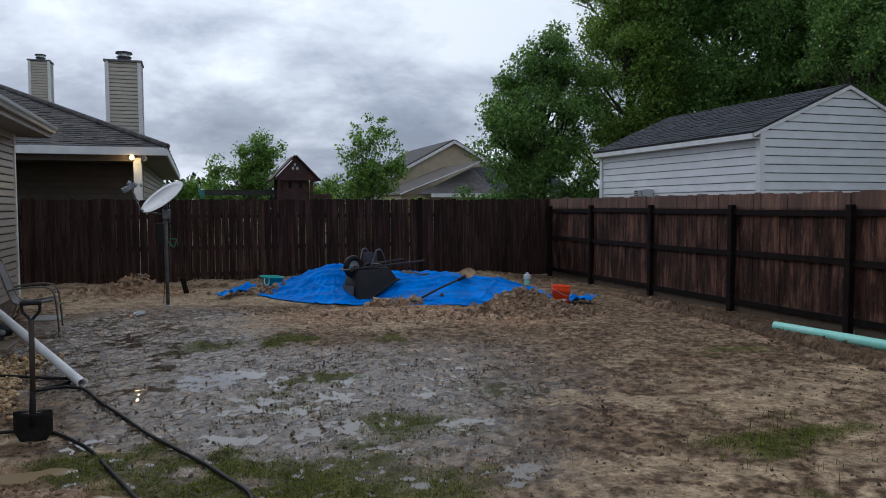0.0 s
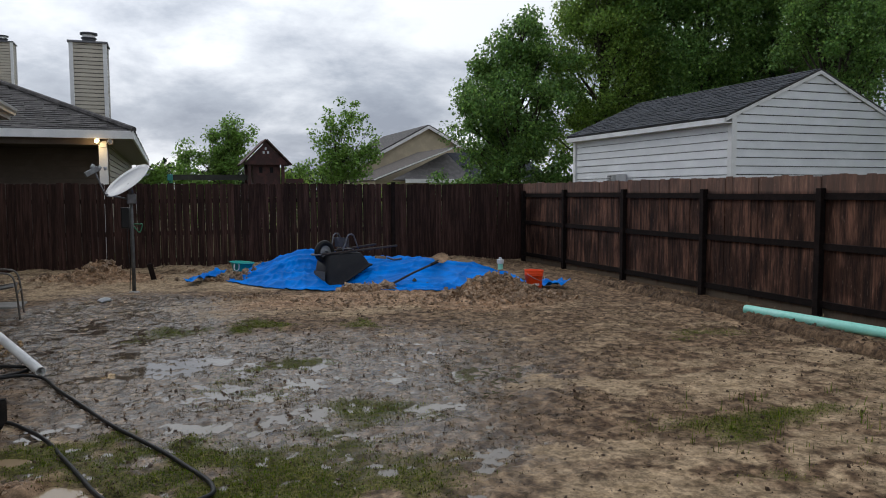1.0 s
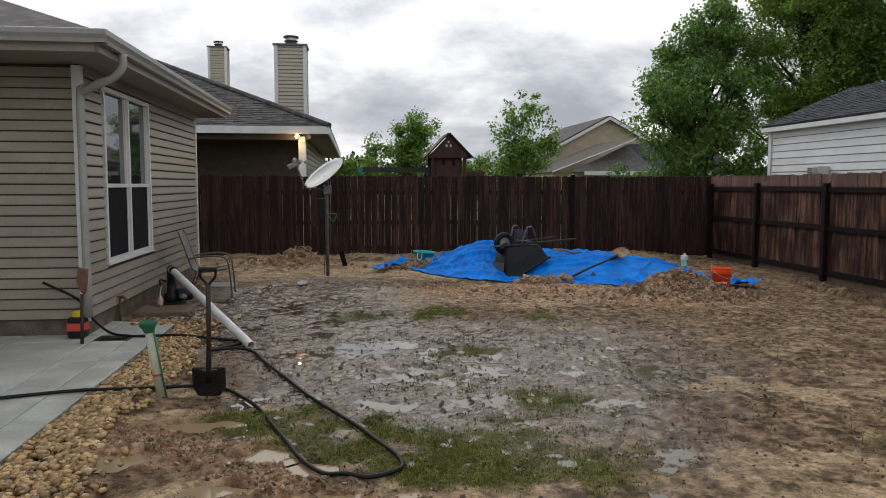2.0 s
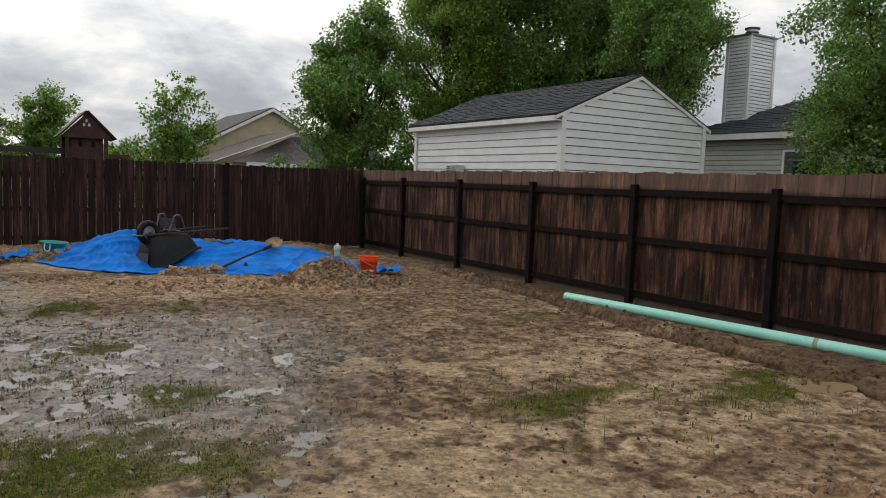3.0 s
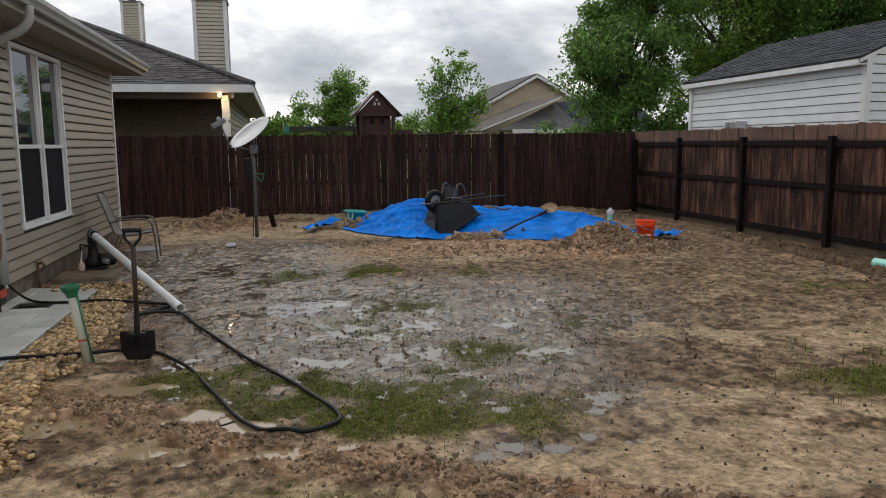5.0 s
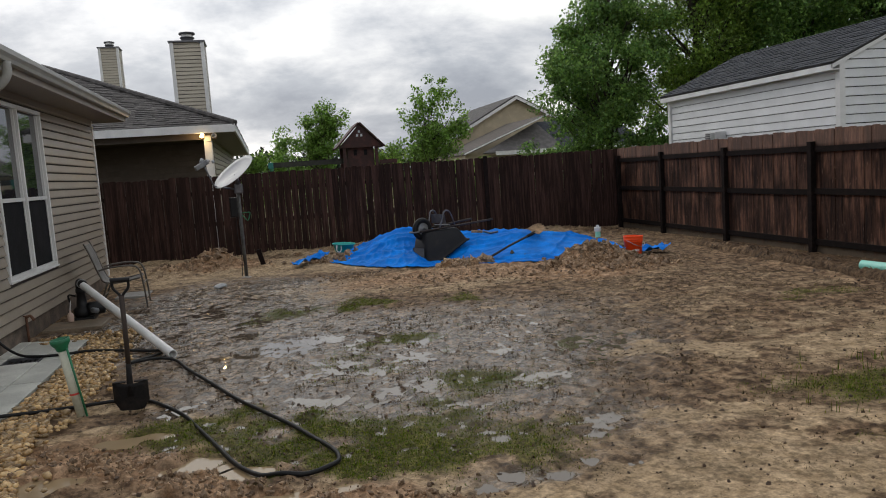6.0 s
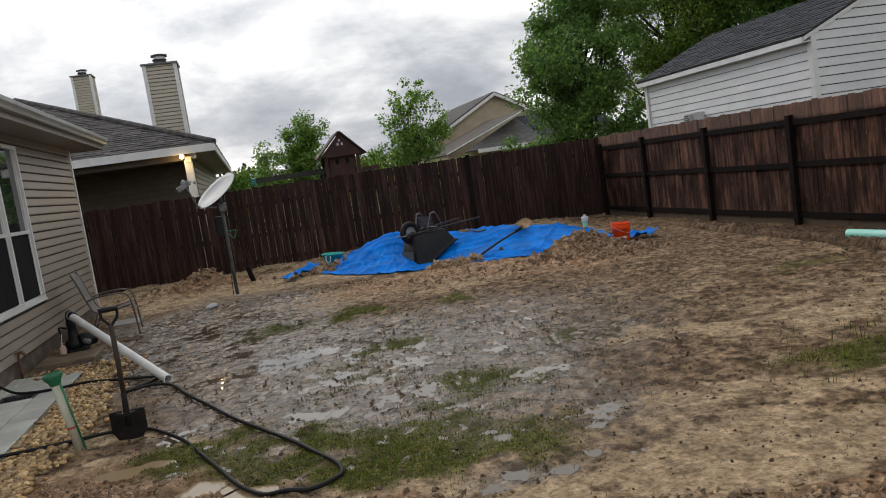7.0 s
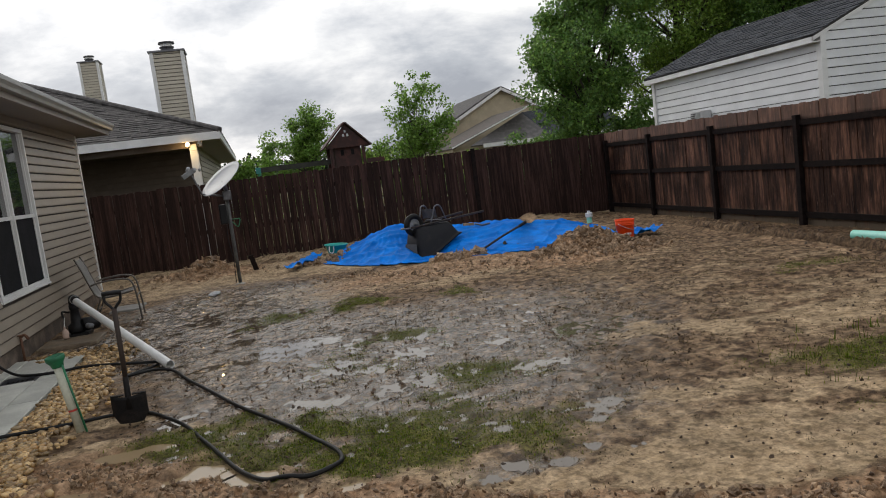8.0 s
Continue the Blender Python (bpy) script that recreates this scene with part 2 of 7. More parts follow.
def water_mat(name, col, rough, wave):
    m = bpy.data.materials.new(name)
    m.use_nodes = True
    N, L = m.node_tree.nodes, m.node_tree.links
    b = N["Principled BSDF"]
    t = N.new("ShaderNodeTexCoord")
    n = N.new("ShaderNodeTexNoise")
    n.inputs["Scale"].default_value, n.inputs["Detail"].default_value = 1.7, 4
    L.new(t.outputs["Object"], n.inputs["Vector"])
    r = N.new("ShaderNodeValToRGB")
    r.color_ramp.elements[0].color = (*[c * 0.8 for c in col], 1)
    r.color_ramp.elements[1].color = (*[c * 1.25 for c in col], 1)
    L.new(n.outputs["Fac"], r.inputs[0])
    L.new(r.outputs[0], b.inputs["Base Color"])
    b.inputs["Roughness"].default_value = rough
    b.inputs["IOR"].default_value = 1.42
    w = N.new("ShaderNodeTexNoise")
    w.inputs["Scale"].default_value = 9
    L.new(t.outputs["Object"], w.inputs["Vector"])
    bp = N.new("ShaderNodeBump")
    bp.inputs["Strength"].default_value, bp.inputs["Distance"].default_value = wave, 0.004
    L.new(w.outputs["Fac"], bp.inputs["Height"])
    L.new(bp.outputs[0], b.inputs["Normal"])
    return m


M["water"] = water_mat("puddle_water", (0.11, 0.085, 0.062), 0.04, 0.14)
M["mudwater"] = water_mat("muddy_water", (0.31, 0.225, 0.13), 0.06, 0.05)


def fence_top_mat():
    """Stained boards: paler above about 1.6 m, worn flecks, mud splashed up their feet."""
    m = mat("weathered_fence_board", (0.030, 0.014, 0.010), 0.8, 0.55, 17, 80, 0.7, rand=0.30, stretch=(1, 1, 0.10),
            col2=(0.190, 0.094, 0.060), mix=(0.38, 0.72), spec=0.2)
    N, L = m.node_tree.nodes, m.node_tree.links
    b = N["Principled BSDF"]
    c = b.inputs["Base Color"].links[0].from_socket
    g = N.new("ShaderNodeNewGeometry")
    s = N.new("ShaderNodeSeparateXYZ")
    L.new(g.outputs["Position"], s.inputs[0])

    def noise_at(scale, stretch):
        mp = N.new("ShaderNodeMapping")
        mp.inputs["Scale"].default_value = stretch
        L.new(g.outputs["Position"], mp.inputs["Vector"])
        n = N.new("ShaderNodeTexNoise")
        n.inputs["Scale"].default_value, n.inputs["Detail"].default_value = scale, 5
        L.new(mp.outputs[0], n.inputs["Vector"])
        return n.outputs["Fac"]

    def layer(fac, lo, hi, colour, kind):
        mr = N.new("ShaderNodeMapRange")
        mr.inputs["From Min"].default_value, mr.inputs["From Max"].default_value = lo, hi
        L.new(fac, mr.inputs["Value"])
        x = N.new("ShaderNodeMix")
        x.data_type, x.blend_type = "RGBA", kind
        L.new(mr.outputs[0], x.inputs[0])
        L.new(c, x.inputs[6])
        x.inputs[7].default_value = (*colour, 1)
        return x.outputs[2]

    c = layer(noise_at(2.6, (1, 1, 0.5)), 0.43, 0.58, (0.36, 0.33, 0.32), "MULTIPLY")
    c = layer(noise_at(34, (1, 1, 0.22)), 0.64, 0.74, (0.11, 0.075, 0.055), "ADD")
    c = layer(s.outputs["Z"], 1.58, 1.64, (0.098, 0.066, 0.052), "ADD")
    up = N.new("ShaderNodeMath")
    up.operation = "MULTIPLY_ADD"
    L.new(noise_at(7, (1, 1, 0.4)), up.inputs[0])
    up.inputs[1].default_value = 0.32
    L.new(s.outputs["Z"], up.inputs[2])
    c = layer(up.outputs[0], 0.34, 0.18, (0.115, 0.088, 0.062), "MIX")
    L.new(c, b.inputs["Base Color"])
    return m


M["board_right"] = fence_top_mat()


# ---- building helpers ----
def thing(name, m, label, category, group="", kind=""):
    ob = new(name)
    ob.empty_display_size = 0.1
    ob.matrix_basis = m if isinstance(m, Matrix) else Matrix.Translation(m)
    tagged(ob, label, category, group, kind)
    return ob


def root_matrix(ob):
    m = ob.matrix_basis.copy()
    while ob.parent:
        ob = ob.parent
        m = ob.matrix_basis @ m
    return m


def mesh(name, verts, faces, material, smooth=False):
    me = bpy.data.meshes.new(name)
    me.from_pydata([tuple(v) for v in verts], [], [tuple(f) for f in faces])
    if smooth:
        me.polygons.foreach_set("use_smooth", [True] * len(me.polygons))
    me.materials.append(material)
    return me


def part(name, geo, material, parent=None, label="", local=False, smooth=False):
    """Links (verts, faces) as one mesh. Coordinates are the world's unless local."""
    verts, faces = geo
    if parent and not local:
        inv = root_matrix(parent).inverted()
        verts = [inv @ Vector(v) for v in verts]
    ob = new(name, mesh(name, verts, faces, material, smooth))
    ob.parent = parent
    if label:
        ob["label"] = label
    return ob


def whole(name, geo, material, base, label, category, group="", kind="", smooth=False):
    """A thing that is one mesh, with its origin at base."""
    b = Vector(base)
    ob = new(name, mesh(name, [Vector(v) - b for v in geo[0]], geo[1], material, smooth))
    ob.location = b
    return tagged(ob, label, category, group, kind)


def join(*geos):
    V, F = [], []
    for v, f in geos:
        k = len(V)
        V += [tuple(p) for p in v]
        F += [tuple(i + k for i in q) for q in f]
    return V, F


def box(x0, x1, y0, y1, z0, z1, c=0.0):
    """A box; c: chamfer of its upright and lying edges."""
    if c <= 0:
        v = [(x, y, z) for z in (z0, z1) for y in (y0, y1) for x in (x0, x1)]
        return v, [(0, 2, 3, 1), (4, 5, 7, 6), (0, 1, 5, 4), (2, 6, 7, 3), (0, 4, 6, 2), (1, 3, 7, 5)]
    bm = bmesh.new()
    bmesh.ops.create_cube(bm, size=1)
    for q in bm.verts:
        q.co = Vector(((x0 + x1) / 2 + q.co.x * (x1 - x0), (y0 + y1) / 2 + q.co.y * (y1 - y0), (z0 + z1) / 2 + q.co.z * (z1 - z0)))
    bmesh.ops.bevel(bm, geom=bm.edges[:], offset=c, segments=2, affect="EDGES", profile=0.6)
    return from_bm(bm)


def from_bm(bm):
    bm.verts.index_update()
    r = [tuple(q.co) for q in bm.verts], [tuple(q.index for q in p.verts) for p in bm.faces]
    bm.free()
    return r


def moved(geo, m):
    return [tuple(m @ Vector(v)) for v in geo[0]], geo[1]


def tube(pts, radius, sides=10, cap=True, r_end=None):
    """A round bar along points; radius tapers to r_end."""
    P = [Vector(p) for p in pts]
    V, F = [], []
    n = len(P)
    up = None
    for i, p in enumerate(P):
        d = (P[min(i + 1, n - 1)] - P[max(i - 1, 0)]).normalized()
        if up is None:
            up = Vector((0, 0, 1)) if abs(d.z) < 0.9 else Vector((1, 0, 0))
        s = d.cross(up).normalized()
        up = s.cross(d).normalized()
        r = radius if r_end is None else radius + (r_end - radius) * i / (n - 1)
        for k in range(sides):
            a = 2 * math.pi * k / sides
            V.append(tuple(p + (s * math.cos(a) + up * math.sin(a)) * r))
    for i in range(n - 1):
        for k in range(sides):
            a, b = i * sides + k, i * sides + (k + 1) % sides
            F.append((a, b, b + sides, a + sides))
    if cap:
        F.append(tuple(range(sides))[::-1])
        F.append(tuple((n - 1) * sides + k for k in range(sides)))
    return V, F


def pipe_open(a, b, ro, ri, sides=24, lip=0.0):
    """A straight hollow pipe from a to b."""
    o, i = tube([a, b], ro, sides, False), tube([a, b], ri, sides, False)
    V = o[0] + i[0]
    n = sides
    k = 2 * n
    F = list(o[1]) + [tuple(q + k for q in f[::-1]) for f in i[1]]
    for j in range(n):
        l = (j + 1) % n
        F += [(l, j, j + k, l + k), (j + n, l + n, l + n + k, j + n + k)]
    return V, F


def lathe(profile, sides=24, at=(0, 0, 0)):
    """Turns (r, z) pairs about the upright through at."""
    V, F = [], []
    for r, z in profile:
        for k in range(sides):
            a = 2 * math.pi * k / sides
            V.append((at[0] + r * math.cos(a), at[1] + r * math.sin(a), at[2] + z))
    for i in range(len(profile) - 1):
        for k in range(sides):
            l = (k + 1) % sides
            F.append((i * sides + k, i * sides + l, (i + 1) * sides + l, (i + 1) * sides + k))
    return V, F


def smooth_path(pts, per=8):
    """A Catmull-Rom curve through the points."""
    P = [Vector(p) for p in pts]
    P = [P[0] * 2 - P[1]] + P + [P[-1] * 2 - P[-2]]
    out = []
    for i in range(1, len(P) - 2):
        a, b, c, d = P[i - 1:i + 3]
        for k in range(per):
            t = k / per
            out.append(0.5 * ((2 * b) + (c - a) * t + (2 * a - 5 * b + 4 * c - d) * t * t + (3 * b - a - 3 * c + d) * t ** 3))
    return out + [P[-2]]


def poly_slab(pts, thick):
    """A flat polygon in 3D with thickness below it along its normal."""
    P = [Vector(p) for p in pts]
    nrm = (P[1] - P[0]).cross(P[2] - P[0]).normalized()
    V = P + [p - nrm * thick for p in P]
    n = len(P)
    return V, [tuple(range(n)), tuple(range(2 * n - 1, n - 1, -1))] + [(i, i + n, (i + 1) % n + n, (i + 1) % n) for i in range(n)]


# value noise on arrays
_tab = np.random.RandomState(5).rand(256, 256)


def vnoise(x, y, s=0):
    x, y = np.asarray(x, float) + s * 17.31, np.asarray(y, float) + s * 9.77
    i, j = np.floor(x).astype(int), np.floor(y).astype(int)
    u, v = x - i, y - j
    u, v = u * u * (3 - 2 * u), v * v * (3 - 2 * v)
    g = lambda a, b: _tab[a % 256, b % 256]
    return (g(i, j) * (1 - u) + g(i + 1, j) * u) * (1 - v) + (g(i, j + 1) * (1 - u) + g(i + 1, j + 1) * u) * v


def fbm(x, y, freq, octaves=4, s=0):
    t, a, w = 0, 1.0, 0
    for k in range(octaves):
        t = t + a * vnoise(np.asarray(x) * freq * 2.03 ** k, np.asarray(y) * freq * 2.03 ** k, s + k * 3)
        w += a
        a *= 0.5
    return t / w


def step(a, b, x):
    t = np.clip((np.asarray(x, float) - a) / (b - a), 0, 1)
    return t * t * (3 - 2 * t)


def blob(x, y, cx, cy, rx, ry, soft=0.5):
    d = np.sqrt(((x - cx) / rx) ** 2 + ((y - cy) / ry) ** 2)
    return 1 - step(1 - soft, 1 + soft, d)


# ---- ground ----
MUD_POOLS = [(-0.66, 4.36, 0.24, 0.16), (-0.33, 4.12, 0.17, 0.15), (-0.24, 3.70, 0.27, 0.10), (-0.62, 3.72, 0.10, 0.07),
             (-1.47, 4.42, 0.26, 0.14), (-1.08, 5.02, 0.22, 0.11), (1.83, 2.46, 0.16, 0.06), (1.36, 2.60, 0.12, 0.05),
             (2.35, 2.38, 0.2, 0.06), (3.92, 2.03, 0.30, 0.10), (6.07, 3.43, 0.34, 0.16), (-0.80, 3.9, 0.2, 0.1), (0.16, 3.72, 0.10, 0.07)]
CLAY_LINE = [(-1.7, 4.9), (-0.9, 4.42), (-0.3, 3.74), (0.45, 3.36), (1.1, 2.86), (2.0, 2.46), (3.2, 2.14), (5.0, 1.75)]
# shallow rain pools, pale sandy patches, darker wet hollows: centre and radii
PUDDLES = [(0.15, 7.40, 0.55, 0.36), (1.46, 7.04, 0.38, 0.24), (1.63, 6.15, 0.24, 0.22), (1.98, 5.16, 0.40, 0.24), (0.89, 5.47, 0.24, 0.18),
           (1.05, 4.71, 0.25, 0.15), (0.52, 5.29, 0.30, 0.16), (1.05, 3.44, 0.22, 0.10), (1.88, 4.04, 0.18, 0.13), (0.77, 6.19, 0.42, 0.28),
           (1.90, 7.41, 0.16, 0.22), (-0.03, 7.75, 0.36, 0.38), (0.05, 5.34, 0.22, 0.15), (-0.50, 7.10, 0.30, 0.26), (1.37, 4.17, 0.20, 0.11),
           (0.77, 7.50, 0.32, 0.28), (-0.35, 8.60, 0.34, 0.40), (-0.75, 9.9, 0.5, 0.5), (2.3, 6.2, 0.25, 0.2)]
SANDY = [(3.97, 5.17, 0.95, 0.42), (5.07, 4.19, 0.55, 0.36), (3.77, 3.61, 0.55, 0.24), (2.56, 3.20, 0.90, 0.34), (4.83, 3.29, 0.50, 0.24),
         (3.61, 3.04, 0.45, 0.18), (2.95, 2.55, 1.70, 0.34), (4.75, 5.14, 0.60, 0.36), (4.25, 2.97, 0.32, 0.14), (2.88, 4.11, 0.50, 0.22),
         (6.0, 5.3, 0.5, 0.4), (-0.4, 3.3, 1.2, 0.45), (-1.35, 5.1, 0.5, 0.5), (0.6, 3.25, 0.8, 0.22), (3.1, 6.3, 0.22, 0.12), (3.6, 7.4, 0.3, 0.1), (2.2, 8.1, 0.25, 0.1), (1.5, 3.2, 0.5, 0.16)]
HOLLOWS = [(4.09, 2.77, 0.55, 0.20), (3.59, 3.46, 0.32, 0.11), (3.03, 3.44, 0.34, 0.12), (3.63, 3.19, 0.32, 0.08), (4.32, 6.33, 1.0, 0.34),
           (2.77, 4.31, 0.55, 0.26), (4.47, 4.54, 0.50, 0.11), (5.68, 6.63, 0.9, 0.45), (4.3, 5.5, 0.5, 0.10)]


def scattered(x, y, spots, wob, wob2, soft):
    """The greatest of several blobs whose outlines wander."""
    m = np.zeros(np.shape(x))
    for cx, cy, rx, ry in spots:
        m = np.maximum(m, blob(x + wob * rx * 2.2, y + wob2 * ry * 2.6, cx, cy, rx, ry, soft))
    return m


def pools(x, y):
    """Where rain stands."""
    return scattered(x, y, PUDDLES, (fbm(x, y, 2.1, 4, 101) - 0.5) * 1.6, (fbm(x, y, 2.7, 4, 113) - 0.5) * 1.6, 0.55)


def clay_ridge(x, y):
    d = np.full(np.shape(x), 9.0)
    for (ax, ay), (bx, by) in zip(CLAY_LINE[:-1], CLAY_LINE[1:]):
        t = np.clip(((x - ax) * (bx - ax) + (y - ay) * (by - ay)) / ((bx - ax) ** 2 + (by - ay) ** 2), 0, 1)
        d = np.minimum(d, np.hypot(x - ax - t * (bx - ax), y - ay - t * (by - ay)))
    return d


def ditch_x(y):
    """The line of the shallow ditch beside the long fence."""
    return 6.90 - 0.115 * (9.0 - np.asarray(y, float)) + 0.10 * (fbm(y, np.asarray(y) * 0, 1.3, 2, 61) - 0.5)


def masks(x, y):
    wob = (fbm(x, y, 0.9, 3, 2) - 0.5) * 1.3
    wob2 = (fbm(x, y, 2.3, 3, 6) - 0.5) * 0.8
    wet = np.maximum.reduce([blob(x + wob, y + wob2, 1.1, 6.3, 1.9, 2.3, 0.55), blob(x + wob, y + wob2, -0.6, 9.9, 1.7, 3.0, 0.4),
                             blob(x + wob2, y + wob, 0.2, 7.6, 1.4, 1.1, 0.5), 0.7 * blob(x + wob, y + wob, 1.5, 4.4, 0.9, 0.9, 0.6),
                             0.85 * blob(x, y, 0.95, 3.52, 0.28, 0.12, 0.7), 0.6 * blob(x + wob, y, 2.5, 7.2, 1.3, 1.6, 0.6)])
    d = clay_ridge(x, y)
    line = 1 - step(0.09, 0.30, d + wob2 * 0.35)
    clay = np.maximum.reduce([line, blob(x + wob2, y + wob2, 4.6, 10.4, 1.15, 1.0, 0.5), 0.75 * blob(x + wob, y + wob2 * .6, 2.9, 11.0, 2.4, 0.85, 0.45),
                              0.8 * blob(x + wob2, y, -1.2, 14.8, 1.0, 0.6, 0.5), 0.6 * blob(x, y + wob2, 6.85, 6.8, 0.35, 5.0, 0.5),
                              0.8 * blob(x + wob2 * .5, y + wob2 * .5, -1.2, 4.75, 0.75, 0.45, 0.5)])
    sand = scattered(x, y, SANDY, (fbm(x, y, 1.9, 4, 121) - 0.5) * 1.8, (fbm(x, y, 3.1, 4, 127) - 0.5) * 1.8, 0.45)
    dark = scattered(x, y, HOLLOWS, (fbm(x, y, 1.7, 4, 131) - 0.5) * 1.8, (fbm(x, y, 2.9, 4, 137) - 0.5) * 1.8, 0.6)
    low = np.maximum.reduce([0.8 * step(12.4, 13.5, y + wob2), 0.42 * step(2.4, 4.6, x + wob) * (1 - step(7.0, 9.5, y)), 0.9 * blob(x + wob2, y, 2.9, 10.8, 2.9, 1.1, 0.5),
                             0.55 * blob(x, y, 1.6, 3.5, 2.2, 0.8, 0.6), 0.30 * blob(x + wob, y, 5.0, 8.0, 2, 3, 0.6)])
    low = np.clip(low * (-0.15 + 2.1 * fbm(x, y * 1.3, 2.0, 4, 19)), 0, 1)
    tan = np.clip(np.maximum(low, sand * (0.55 + 0.8 * fbm(x, y, 4.0, 4, 23))) * (1 - 0.9 * dark), 0, 1)
    ditch = np.exp(-(((x - ditch_x(y) - 0.06) / 0.17) ** 2)) * (1 - step(10.5, 13.0, y))
    soil = step(-0.12, 0.02, x - ditch_x(y) + wob2 * 0.12) * (1 - step(8.3, 8.5, x)) * (1 - step(11.5, 13.5, y)) * (0.10 + 0.35 * step(0.30, 0.5, fbm(x, y, 1.8, 3, 93)))
    # full soil value in the ditch: dark dug earth plus its bank's painted shadow
    soil = np.maximum(soil, step(-0.06, 0.0, x - ditch_x(y)) * (1 - step(0.10, 0.24, x - ditch_x(y) + wob2 * 0.15)) * (1 - step(11.0, 13.0, y)))
    strip = step(6.25, 6.65, x + wob2 * 0.3) * (1 - step(8.2, 8.5, x))
    tan, clay = tan * (1 - 0.95 * ditch) * (1 - 0.75 * strip), clay * (1 - 0.8 * ditch) * (1 - 0.5 * strip)
    gn = fbm(x, y, 2.6, 3, 11)
    grass = np.maximum.reduce([blob(x + wob2, y + wob2, 0.55, 4.15, 0.75, 0.48, 0.6), blob(x + wob2, y + wob2, -0.10, 4.65, 0.55, 0.50, 0.6),
                               0.8 * blob(x + wob2, y + wob2, 0.72, 4.66, 0.50, 0.28, 0.6), 0.8 * blob(x + wob2, y + wob2, -0.76, 5.1, 0.40, 0.30, 0.6),
                               0.9 * blob(x + wob2, y + wob2, 0.92, 9.0, 0.38, 0.55, 0.5), 0.75 * blob(x + wob2, y + wob2, -0.11, 9.3, 0.40, 0.55, 0.5),
                               0.6 * blob(x + wob2, y + wob2, 2.27, 8.8, 0.30, 0.42, 0.5), 0.8 * blob(x + wob2, y + wob2, 0.95, 6.95, 0.42, 0.22, 0.6),
                               0.8 * blob(x + wob2, y + wob2, 1.38, 5.45, 0.36, 0.32, 0.6), 0.7 * blob(x + wob2, y + wob2, 1.15, 4.05, 0.55, 0.32, 0.6), 0.55 * blob(x + wob2, y + wob2, 1.0, 4.95, 0.7, 0.3, 0.6),
                               0.7 * blob(x + wob2, y + wob2, 3.87, 4.05, 0.85, 0.24, 0.7), 0.8 * blob(x + wob, y + wob2, 5.5, 3.65, 0.8, 0.45, 0.7),
                               0.45 * blob(x + wob2, y + wob2, 3.11, 3.18, 0.3, 0.14, 0.6), 0.5 * blob(x + wob2, y + wob2, -0.3, 3.0, 1.2, 0.36, 0.7),
                               0.4 * blob(x + wob2, y + wob2, 0.5, 6.2, 0.5, 0.5, 0.5), 0.45 * blob(x, y + wob2, 5.7, 6.9, 0.5, 0.3, 0.6)])
    grass = grass * step(0.31, 0.47, gn) * (1 - 0.8 * line)
    outside = np.maximum.reduce([step(8.3, 8.6, x), step(16.6, 17.0, y), step(3.4, 5.0, -x)])
    return wet, np.clip(clay, 0, 1), tan, np.maximum(grass, outside * 0.85) * (1 - 0.8 * soil * (1 - outside)), line, soil


